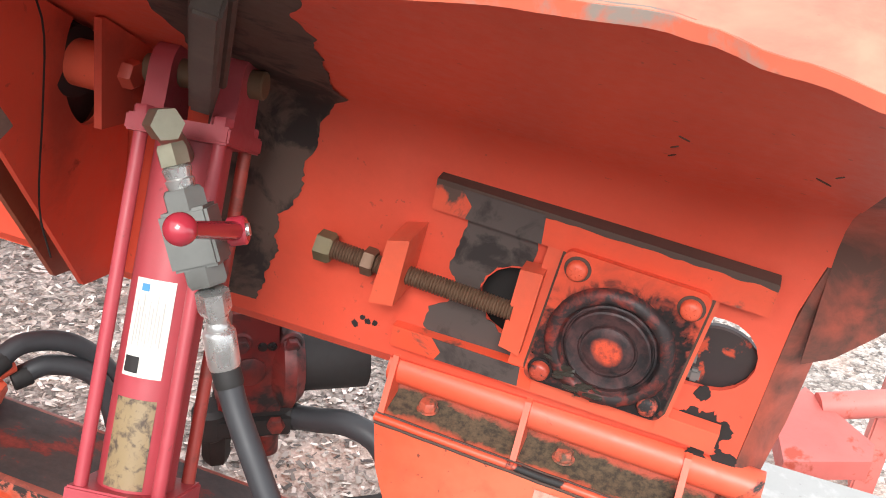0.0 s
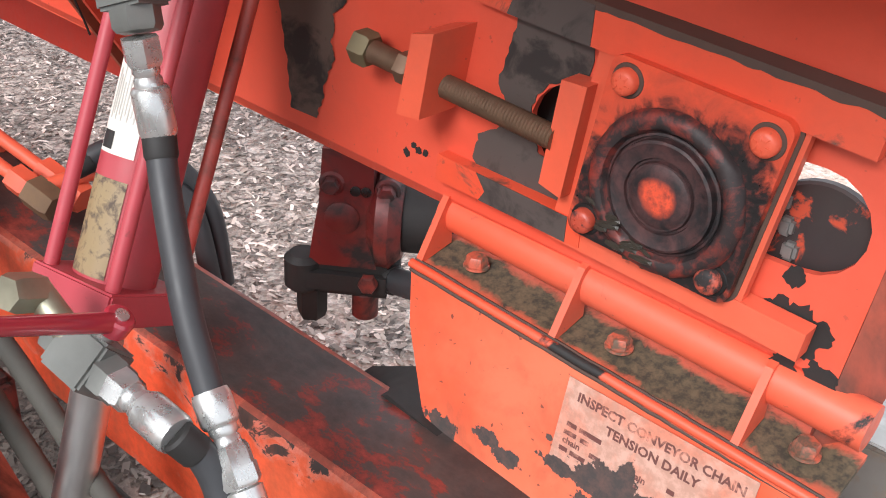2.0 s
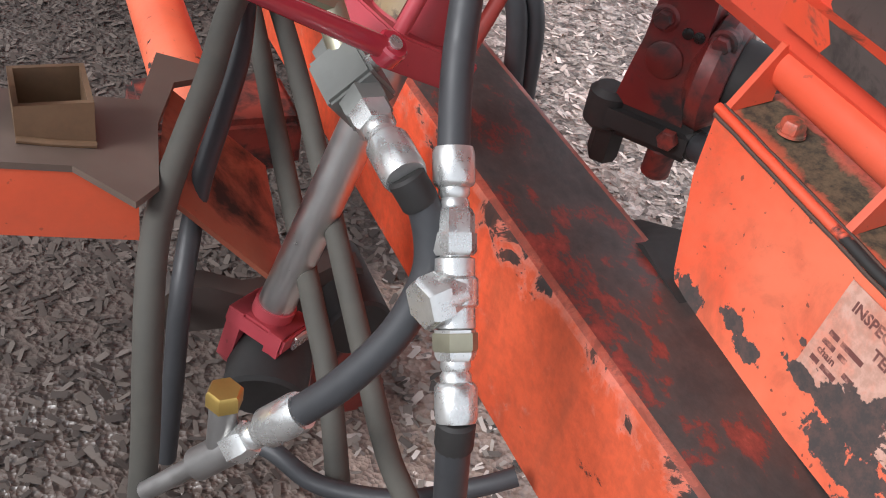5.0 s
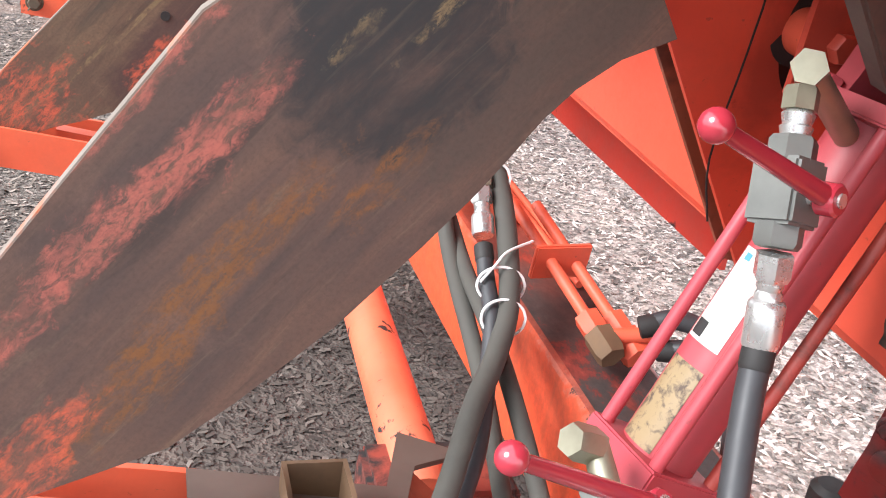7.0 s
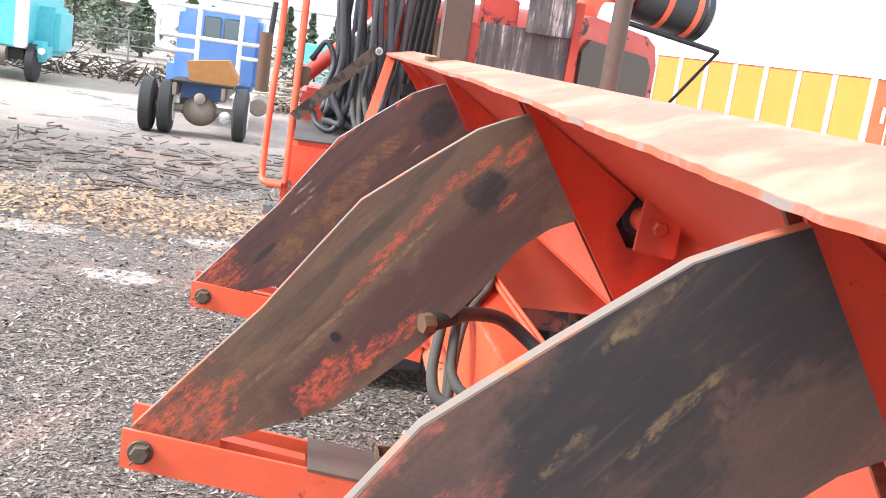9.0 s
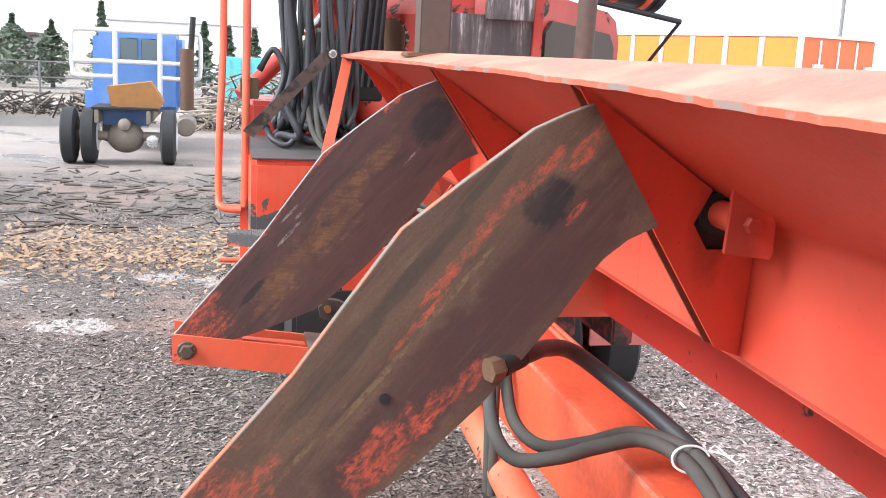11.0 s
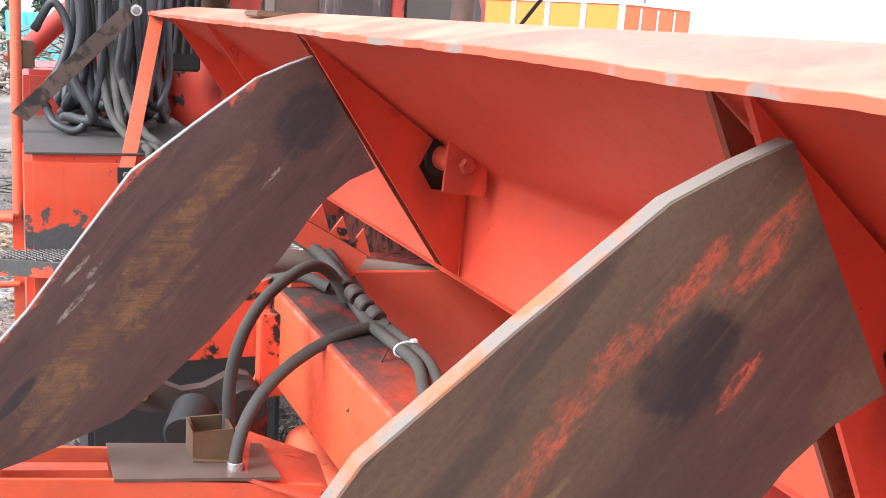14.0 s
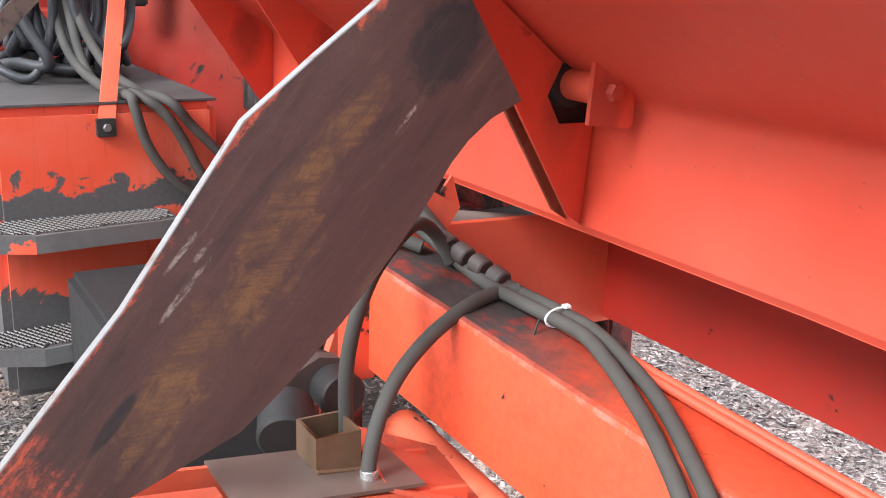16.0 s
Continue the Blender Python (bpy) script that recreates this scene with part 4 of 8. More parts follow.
    col = mixc(n, l, math_node(n, l, "MULTIPLY", side, ramp(n, l, creep, [(0.675, 0.0), (0.70, 1.0)])), col, (0.040, 0.032, 0.030))
    run = n.new("ShaderNodeMapping")
    run.inputs["Scale"].default_value = (9, 9, 1.6)
    l.new(v, run.inputs["Vector"])
    col = mixc(n, l, math_node(n, l, "MULTIPLY", side, ramp(n, l, noise_tex(n, l, run.outputs[0], 1.3, 7, 0.65, 0.3), [(0.50, 0.0), (0.72, 0.55)])), col, (0.30, 0.075, 0.035))
    col = mixc(n, l, ramp(n, l, fine, [(0.35, 0.25), (0.6, 0.0)]), col, (0.05, 0.02, 0.015))
    l.new(col, b.inputs["Base Color"])
    l.new(ramp(n, l, nz, [(0.3, 0.62), (0.7, 0.36)]), b.inputs["Roughness"])
    bump(n, l, b, mixc(n, l, 0.6, fine, nz), 0.25, 0.0015)
    return m


def build_beam():
    beam = thing("frame_beam", "orange box-section frame beam with black worn top", "frame beam", at=(-0.3, 1.5, -0.6))
    rows = []
    for y in (-0.212, 0.0, 1.0, 2.0, 3.0, 4.12):
        x, z = beam_at(y)
        rows.append([(x, y, z - 0.014), (x + 0.004, y, z - 0.004), (x + 0.014, y, z), (x + 0.172, y, z), (x + 0.184, y, z - 0.005), (x + 0.19, y, z - 0.014), (x + 0.19, y, z - 0.27), (x, y, z - 0.27)])
    part("box_section", sheet(rows), beam_material(), beam)
    # small pipe pair along the far top edge
    for dx in (0.150, 0.172):
        pts = [(beam_at(y)[0] + dx, y, beam_at(y)[1] + 0.013) for y in (1.25, 2.0, 3.0, 3.9)]
        part("oil_pipe", hose(pts, 0.009, 10, 4), ORANGE, beam)
    x, z = beam_at(4.1)
    part("end_bracket", box(x - 0.05, x + 0.02, 4.06, 4.125, z - 0.30, z - 0.06, 0.004), ORANGE_WORN, beam)
    part("side_gusset", prism([(x - 0.32, z - 0.10), (x - 0.005, z + 0.03), (x - 0.005, z - 0.20), (x - 0.30, z - 0.20)], 4.13, 4.15, 0.002), ORANGE_WORN, beam)
    part("cross_member", prism([(x - 0.02, z - 0.36), (0.46, z - 0.36), (0.46, z - 0.02), (x + 0.1, z + 0.0)], 4.28, 4.31, 0.003), ORANGE, beam)
    part("cross_tube", rod((-0.45, 4.4, -0.10), (0.17, 4.4, -0.195), 0.042, 24), plain("dusty_tube", (0.30, 0.24, 0.20), 0.75, vary=0.5, scale=16), beam)
    part("grime_plate", box(-0.30, 0.40, 4.32, 4.62, -0.205, -0.185, 0.003), BLACK, beam)
    # stacked bracket with saw-tooth ribs
    sb = part("stepped_bracket", prism([(-0.50, 0.13), (-0.24, -0.02), (-0.285, -0.085), (-0.50, 0.06)], 4.08, 4.092, 0.003), ORANGE, beam)
    part("dirt_tray", sheet([[(-0.50, y, 0.128 - 0.02 * (y - 4.08)), (-0.24, y, -0.022), (-0.24, y, -0.030), (-0.50, y, 0.120)] for y in (4.09, 4.30)]), BURNT_DIRT, sb, "tray caked with dirt")
    for k in range(4):
        x_, z_ = -0.455 + 0.063 * k, 0.108 - 0.0365 * k
        part("tooth", prism([(x_ - 0.012, z_ + 0.004), (x_ + 0.024, z_ + 0.052), (x_ + 0.050, z_ - 0.030)], 4.12, 4.13, 0.001), ORANGE_WORN, sb)


build_beam()
brace = thing("brace_pipe", "faded orange round brace pipe beside the frame beam", "pipe", at=(-0.5, 2, -0.6))
part("pipe", rod((-0.505, 0.95, -0.60), (-0.43, 4.0, -0.535), 0.053, 28), paint("crazed_orange_enamel", (0.76, 0.12, 0.05), wear=0.61, edge=0.03, scale=16, fade=(0.8, 0.26, 0.15), fade_amount=0.7), brace)
part("saddle", box(-0.60, -0.33, 0.93, 1.10, -0.68, -0.575, 0.012), DARK_RED, brace, "oily dark red saddle")
# ---- conveyor tail: bearing, take-up screw, bolted cover ----
XW = wall_x(0.0)
GREASED_BOLT = paint("greased_bolt_enamel", (0.40, 0.055, 0.03), dark=(0.022, 0.018, 0.018), wear=0.46, edge=0.12, scale=55, rough=0.4)


def wall_poly(pts, x_out, x_in, mat, name, parent, r=0.003, label=""):
    return part(name, prism(pts, x_out, x_in, r, axis="x"), mat, parent, label)


def bearing_material():
    """Orange paint under black grease that spreads from the shaft and runs down."""
    m, n, l, b = material("greasy_bearing_paint")
    v = coords(n, l)
    d = n.new("ShaderNodeVectorMath")
    d.operation = "DISTANCE"
    d.inputs[1].default_value = (-0.03, -0.012, -0.016)
    l.new(v, d.inputs[0])
    f = noise_tex(n, l, v, 26, 8, 0.65, 0.5)
    g = noise_tex(n, l, v, 90, 6, 0.7)
    reach = math_node(n, l, "ADD", math_node(n, l, "MULTIPLY", d.outputs["Value"], 4.2), math_node(n, l, "MULTIPLY", math_node(n, l, "SUBTRACT", f, 0.5), 0.75))
    grease = ramp(n, l, reach, [(0.46, 1.0), (0.58, 0.0)])
    film = ramp(n, l, reach, [(0.5, 0.55), (0.75, 0.0)])
    col = mixc(n, l, film, (0.72, 0.085, 0.035), (0.20, 0.045, 0.03))
    dark = mixc(n, l, ramp(n, l, g, [(0.5, 0.0), (0.66, 0.6)]), (0.014, 0.012, 0.012), (0.16, 0.03, 0.025))
    l.new(mixc(n, l, grease, col, dark), b.inputs["Base Color"])
    l.new(mixc(n, l, grease, (0.45, 0.45, 0.45), ramp(n, l, g, [(0.3, 0.25), (0.7, 0.55)])), b.inputs["Roughness"])
    bump(n, l, b, mixc(n, l, 0.5, f, g), 0.5, 0.002)
    return m


def hub_material(c):
    """Rings round the shaft: a rubbed orange centre, dull black grease, a mottled red rim."""
    m, n, l, b = material("hub_grease_and_paint")
    v = coords(n, l)
    d = n.new("ShaderNodeVectorMath")
    d.operation = "DISTANCE"
    flat = n.new("ShaderNodeVectorMath")
    flat.operation = "MULTIPLY"
    flat.inputs[1].default_value = (0, 1, 1)
    l.new(v, flat.inputs[0])
    l.new(flat.outputs[0], d.inputs[0])
    d.inputs[1].default_value = (0, c[1], c[2])
    f = noise_tex(n, l, v, 32, 8, 0.68, 0.4)
    g = noise_tex(n, l, v, 120, 6, 0.7)
    r = math_node(n, l, "ADD", math_node(n, l, "MULTIPLY", d.outputs["Value"], 10.0), math_node(n, l, "MULTIPLY", math_node(n, l, "SUBTRACT", f, 0.5), 0.16))
    dull = mixc(n, l, ramp(n, l, f, [(0.40, 0.0), (0.62, 1.0)]), (0.014, 0.012, 0.013), (0.075, 0.032, 0.031))
    red = mixc(n, l, ramp(n, l, f, [(0.47, 0.0), (0.66, 0.9)]), (0.026, 0.018, 0.018), (0.27, 0.038, 0.026))
    orange = mixc(n, l, ramp(n, l, g, [(0.36, 0.75), (0.56, 0.0)]), (0.68, 0.085, 0.035), (0.16, 0.03, 0.025))
    col = mixc(n, l, ramp(n, l, r, [(0.15, 1.0), (0.24, 0.0)]), dull, orange)
    col = mixc(n, l, ramp(n, l, r, [(0.68, 0.0), (0.74, 1.0)]), col, red)
    l.new(col, b.inputs["Base Color"])
    l.new(ramp(n, l, g, [(0.3, 0.42), (0.7, 0.7)]), b.inputs["Roughness"])
    bump(n, l, b, mixc(n, l, 0.5, f, g), 0.35, 0.0015)
    return m




def build_bearing():
    greasy = bearing_material()
    tk = thing("take_up_bearing", "greasy orange four-bolt flange bearing on sliding plate", "bearing", at=(XW, 0.0, 0))
    x = XW - 0.012
    wall_poly([(0.107, 0.161), (-0.139, 0.148), (-0.102, -0.113), (0.146, -0.102)], x - 0.014, x, ORANGE, "slide_plate", tk)
    # rounded square flange
    cen = [(0.069, 0.134), (-0.110, 0.121), (-0.083, -0.066), (0.096, -0.057)]
    out = []
    for k, (cy, cz) in enumerate(cen):
        a0 = (0, 90, 180, 270)[k]
        for a in np.linspace(a0, a0 + 90, 6):
            out.append((cy + 0.015 * math.cos(radians(a)), cz + 0.015 * math.sin(radians(a))))
    fl = wall_poly(out, x - 0.030, x - 0.013, greasy, "flange", tk, 0.004)
    c = (x - 0.029, -0.004, 0.016)

    def caked(bm, amount):
        for v in bm.verts:
            w = noise.noise(v.co * 70) * amount + noise.noise(v.co * 190) * amount * 0.5
            d = Vector((0, v.co.y - c[1], v.co.z - c[2]))
            if d.length > 0.02:
                v.co += d.normalized() * w
            v.co.x -= abs(w) * 0.8
        return bm

    hub_mat = hub_material(c)
    outline = [(cy + 0.0195 * math.cos(radians(a)), cz + 0.0195 * math.sin(radians(a))) for k, (cy, cz) in enumerate(cen) for a in np.linspace((0, 90, 180, 270)[k], (0, 90, 180, 270)[k] + 90, 6)]
    wall_poly(outline, x - 0.0165, x - 0.0135, BURNT_DIRT, "grime_rim", tk, 0.001, "brown grime round the flange")
    part("hub", caked(stack(c, (-1, 0, 0), [(0, 0.094), (0.005, 0.093), (0.010, 0.089), (0.0125, 0.084), (0.013, 0.079), (0.011, 0.074), (0.006, 0.0715), (0.003, 0.069), (0.003, 0.060)], 96), 0.0016), hub_mat, tk, "grease-caked hub rim")
    part("seal_ring", caked(stack((c[0] - 0.002, c[1], c[2]), (-1, 0, 0), [(0, 0.069), (0.004, 0.0685), (0.005, 0.066), (0.002, 0.0645), (0.002, 0.063), (0.010, 0.062), (0.0115, 0.059), (0.0095, 0.052), (0.009, 0.043), (0.0055, 0.042), (0.0055, 0.0395), (0.0105, 0.038), (0.0105, 0.035)], 80), 0.0006), hub_mat, tk, "black grease-caked seal")
    part("end_cap", stack((c[0] - 0.010, c[1], c[2]), (-1, 0, 0), [(0, 0.037), (0.0025, 0.036), (0.0045, 0.032), (0.0055, 0.024), (0.006, 0.010)], 64), hub_mat, tk, "worn orange cap centre")
    rng = random.Random(3)
    wet = plain("wet_grease", (0.040, 0.034, 0.026), 0.32, strength=0.9, scale=120)
    for k in range(26):
        a, r = rng.uniform(-2.75, -1.45), rng.uniform(0.066, 0.092)
        s = bmesh.new()
        bmesh.ops.create_icosphere(s, subdivisions=1, radius=rng.uniform(0.004, 0.010))
        turned(s, Matrix.Translation((c[0] - 0.012 + rng.uniform(-.004, .01), c[1] - r * math.cos(a), c[2] + r * math.sin(a))) @ pose(0, 0, 0, rng.uniform(-40, 20)) @ Matrix.Diagonal((0.45, rng.uniform(1.0, 2.4), 0.55, 1)))
        part("grease_lump", s, wet, tk, "smeared wet grease" if k == 0 else "")
    for k, (y, z) in enumerate(((0.061, 0.124), (-0.101, 0.110), (0.087, -0.050), (-0.075, -0.057))):
        head = (ORANGE, ORANGE, GREASED_BOLT, GREASED_BOLT)[k]
        b = part("flange_bolt", stack((x - 0.0302, y, z), (-1, 0, 0), [(0, 0.0195), (0.0012, 0.0188), (0.0016, 0.0155)], 28), BURNT_DIRT if k < 2 else GREASE, tk, "bolt ringed with grime" if k == 0 else "")
        part("bolt_head", stack((x - 0.0312, y, z), (-1, 0, 0), [(0, 0.0150), (0.0085, 0.0146), (0.0120, 0.0120), (0.0132, 0.0080), (0.0136, 0.0025)], 28), head, b)
        for a in range(6):
            u = Vector((0, math.cos(a * 1.047 + 0.3), math.sin(a * 1.047 + 0.3)))
            c0 = Vector((x - 0.0450, y, z))
            part("grade_mark", rod(c0 + u * 0.005, c0 + u * 0.0105 + Vector((0.0018, 0, 0)), 0.0011, 6), head, b)
    wall_poly([(0.140, 0.103), (0.106, 0.104), (0.122, -0.036), (0.154, -0.028)], x - 0.035, x - 0.002, ORANGE, "push_lug", tk)


def build_guides():
    g = thing("slide_guide", "orange steel slide guide bar welded on the trough", "guide bar", "guide bars of the take-up", at=(XW, 0.05, 0.15))
    wall_poly([(0.284, 0.200), (-0.204, 0.168), (-0.200, 0.120), (0.288, 0.154)], XW - 0.030, XW - 0.001, GUIDE_MAT, "guide_bar", g)
    part("grime_layer", sheet([[(XW - 0.0306, y, 0.1993 + (y - 0.284) * 0.0656 - e), (XW - 0.0306, y, 0.2025 + (y - 0.284) * 0.0656), (XW - 0.001, y, 0.2045 + (y - 0.284) * 0.0656), (XW - 0.001, y, 0.1985 + (y - 0.284) * 0.0656)] for y, e in [(0.284 - 0.487 * k / 60, 0.004 + 0.007 * abs(noise.noise((k * 0.23, 3.3, 0)))) for k in range(61)]]), BURNT_DIRT, g, "brown caked grime along the top")
    g2 = thing("slide_guide", "orange steel slide guide bar welded on the trough", "guide bar", "guide bars of the take-up", at=(XW, 0.1, -0.1))
    wall_poly([(0.328, -0.057), (0.10, -0.066), (0.10, -0.100), (0.330, -0.093)], XW - 0.028, XW - 0.001, GUIDE_MAT, "guide_bar", g2)
    g3 = thing("slide_guide", "short orange steel slide guide bar near the trough end", "guide bar", "guide bars of the take-up", at=(XW, -0.15, -0.13))
    wall_poly([(-0.09, -0.076), (-0.182, -0.081), (-0.179, -0.116), (-0.09, -0.110)], XW - 0.028, XW - 0.001, ORANGE, "guide_bar", g3)
    # bare patches where the slide has run
    for pts in ([(0.13, 0.150), (0.232, 0.152), (0.245, 0.105), (0.255, 0.054), (0.228, 0.017), (0.280, -0.018), (0.285, -0.053), (0.255, -0.070), (0.13, -0.062), (0.13, -0.034), (0.16, -0.031), (0.188, -0.012), (0.204, 0.012), (0.206, 0.030), (0.200, 0.052), (0.185, 0.074), (0.155, 0.086), (0.13, 0.087)],):
        rough_pts = []
        for i, p in enumerate(pts):
            q = pts[(i + 1) % len(pts)]
            for s in range(6):
                t = s / 6
                rough_pts.append((p[0] + (q[0] - p[0]) * t + 0.006 * noise.noise((i + t * 3, 2.1, 0)), p[1] + (q[1] - p[1]) * t + 0.006 * noise.noise((i + t * 3, 7.7, 0))))
        part("bare_patch", sheet([[(wall_x(y) - 0.0016, y, z) for y, z in rough_pts], [(wall_x(y) - 0.0002, y, z) for y, z in rough_pts]]), BARE, conveyor)
    part("bare_end", prism([(0.245, 0.1955), (0.12, 0.1875), (0.12, 0.142), (0.236, 0.1505), (0.228, 0.172)], XW - 0.0312, XW - 0.0300, 0, axis="x"), BARE, g)
    part("bare_end", prism([(0.262, -0.0595), (0.12, -0.0655), (0.12, -0.099), (0.255, -0.095), (0.246, -0.08)], XW - 0.0292, XW - 0.0280, 0, axis="x"), BARE, g2)


BARE = paint("bare_dark_plate", (0.075, 0.058, 0.052), dark=(0.035, 0.028, 0.026), wear=0.50, edge=0.12, scale=16, fade=(0.13, 0.10, 0.09), fade_amount=0.7, rough=0.6, spec=0.3)
GUIDE_MAT = paint("guide_enamel", (0.74, 0.075, 0.028), dark=(0.10, 0.06, 0.045), wear=0.55, edge=0.05, scale=8)


def build_screw():
    s = thing("take_up_screw", "rusty threaded take-up screw through an orange block", "tensioning screw", at=(-0.02, 0.35, 0.06))
    p, q = Vector((-0.022, 0.428, 0.058)), Vector((-0.010, 0.140, 0.030))
    d = (q - p).normalized()
    steps = []
    n = 62
    L = (q - p).length
    for k in range(n):
        h = L * k / n
        steps += [(h, 0.0125), (h + L / n * 0.45, 0.0153)]
    part("threaded_rod", stack(p, d, steps, 16), THREAD, s)
    part("hex_head", hexa(p - d * 0.024, d, 0.042, 0.026), RUST_OLIVE, s)
    part("jam_nut", hexa(p + d * 0.052, d, 0.038, 0.018), THREAD, s)
    b = part("thrust_block", prism([(0.330, 0.113), (0.296, 0.121), (0.312, 0.010), (0.350, 0.006)], -0.056, XW - 0.002, 0.003, axis="x"), ORANGE, s)


RUST_OLIVE = plain("olive_rusty_nut", (0.20, 0.16, 0.085), 0.6, 0.4, vary=0.5, scale=50)
build_bearing()
build_guides()
build_screw()


FLAKES = ((-0.032, -0.352, 0.055, 0.030), (-0.045, -0.318, 0.013, 0.022), (0.040, -0.362, 0.030, 0.012), (-0.075, -0.395, 0.035, 0.024), (-0.020, -0.395, 0.045, 0.020), (-0.150, -0.368, 0.030, 0.026), (-0.188, -0.375, 0.040, 0.040),
          (0.155, -0.384, 0.024, 0.012), (0.120, -0.394, 0.022, 0.013), (0.066, -0.334, 0.006, 0.005), (0.230, -0.405, 0.030, 0.016), (-0.110, -0.425, 0.050, 0.014))


def flaked(n, l, v):
    """Mask of the paint that has flaked off the cover, with ragged edges and loose specks."""
    pos = n.new("ShaderNodeSeparateXYZ")
    l.new(v, pos.inputs[0])
    best = None
    for y0, z0, ry, rz in FLAKES:
        a = math_node(n, l, "MULTIPLY", math_node(n, l, "SUBTRACT", pos.outputs[1], y0), 1 / ry)
        b = math_node(n, l, "MULTIPLY", math_node(n, l, "SUBTRACT", pos.outputs[2], z0), 1 / rz)
        d = math_node(n, l, "SQRT", math_node(n, l, "ADD", math_node(n, l, "MULTIPLY", a, a), math_node(n, l, "MULTIPLY", b, b)))
        best = d if best is None else math_node(n, l, "MINIMUM", best, d)
    rag = math_node(n, l, "ADD", math_node(n, l, "MULTIPLY", noise_tex(n, l, v, 34, 8, 0.62, 0.3), 2.6), math_node(n, l, "MULTIPLY", noise_tex(n, l, v, 150, 3, 0.6), 0.7))
    reach = math_node(n, l, "MULTIPLY", math_node(n, l, "ADD", best, math_node(n, l, "SUBTRACT", rag, 1.65)), 0.25)
    return ramp(n, l, reach, [(0.235, 1.0), (0.255, 0.0)]), pos


def cover_material(kind):
    """Cover paint, worn sign or its ink, all flaked through to dark steel in the same places."""
    m, n, l, b = material("flaked_" + kind)
    v = coords(n, l)
    mask, pos = flaked(n, l, v)
    f = noise_tex(n, l, v, 13, 9, 0.66, 0.3)
    g = noise_tex(n, l, v, 70, 6, 0.7)
    big = noise_tex(n, l, v, 4.2, 5, 0.6)
    if kind == "cover":
        col = mixc(n, l, ramp(n, l, big, [(0.38, 0.0), (0.66, 0.9)]), (0.70, 0.090, 0.036), (0.70, 0.165, 0.085))
        col = mixc(n, l, ramp(n, l, f, [(0.48, 0.0), (0.68, 0.7)]), col, (0.36, 0.085, 0.045))
        col = mixc(n, l, ramp(n, l, noise_tex(n, l, v, 95, 2, 0.5), [(0.69, 0.0), (0.72, 0.8)]), col, (0.10, 0.04, 0.03))
    else:
        col = mixc(n, l, ramp(n, l, f, [(0.45, 0.0), (0.60, 0.8)]), (0.56, 0.33, 0.26), (0.62, 0.19, 0.115))
        col = mixc(n, l, ramp(n, l, g, [(0.42, 0.5), (0.58, 0.0)]), col, (0.33, 0.17, 0.12))
        if kind == "ink":
            col = mixc(n, l, ramp(n, l, math_node(n, l, "ADD", math_node(n, l, "MULTIPLY", f, 0.5), math_node(n, l, "MULTIPLY", g, 0.5)), [(0.505, 1.0), (0.60, 0.12)]), col, (0.14, 0.052, 0.045))
    a = math_node(n, l, "MULTIPLY", math_node(n, l, "ADD", pos.outputs[1], 0.235), 13.0)
    c = math_node(n, l, "MULTIPLY", math_node(n, l, "ADD", pos.outputs[2], 0.350), 17.0)
    smear = math_node(n, l, "SQRT", math_node(n, l, "ADD", math_node(n, l, "MULTIPLY", a, a), math_node(n, l, "MULTIPLY", c, c)))
    smear = math_node(n, l, "ADD", smear, math_node(n, l, "MULTIPLY", math_node(n, l, "SUBTRACT", f, 0.5), 1.4))
    col = mixc(n, l, ramp(n, l, smear, [(0.55, 0.8), (1.0, 0.0)]), col, (0.14, 0.065, 0.045))
    steel = mixc(n, l, ramp(n, l, g, [(0.4, 0.0), (0.7, 1.0)]), (0.050, 0.040, 0.038), (0.105, 0.060, 0.050))
    l.new(mixc(n, l, mask, col, steel), b.inputs["Base Color"])
    l.new(mixc(n, l, mask, ramp(n, l, g, [(0.2, 0.40), (0.8, 0.60)]), (0.72, 0.72, 0.72)), b.inputs["Roughness"])
    h = math_node(n, l, "SUBTRACT", math_node(n, l, "MULTIPLY", g, 0.3), mask)
    bump(n, l, b, h, 0.5, 0.0008)
    return m


def ledge_material():
    """Orange at the edges, caked with olive-brown dirt along the middle."""
    m, n, l, b = material("dirt_caked_ledge")
    v = coords(n, l)
    pos = n.new("ShaderNodeSeparateXYZ")
    l.new(v, pos.inputs[0])
    f = noise_tex(n, l, v, 17, 9, 0.68, 0.3)
    g = noise_tex(n, l, v, 80, 6, 0.7)
    off = math_node(n, l, "ABSOLUTE", math_node(n, l, "SUBTRACT", pos.outputs[0], 0.012))
    d = math_node(n, l, "ADD", math_node(n, l, "MULTIPLY", off, 12.0), math_node(n, l, "SUBTRACT", f, 0.5))
    dirt = ramp(n, l, d, [(0.30, 1.0), (0.46, 0.0)])
    col = mixc(n, l, ramp(n, l, f, [(0.48, 0.0), (0.68, 0.8)]), (0.62, 0.105, 0.05), (0.24, 0.075, 0.045))
    soil = mixc(n, l, ramp(n, l, g, [(0.38, 0.0), (0.62, 1.0)]), (0.038, 0.030, 0.020), (0.125, 0.088, 0.050))
    l.new(mixc(n, l, dirt, col, soil), b.inputs["Base Color"])
    l.new(mixc(n, l, dirt, (0.5, 0.5, 0.5), (0.85, 0.85, 0.85)), b.inputs["Roughness"])
    bump(n, l, b, mixc(n, l, 0.5, g, f), 0.5, 0.002)
    return m


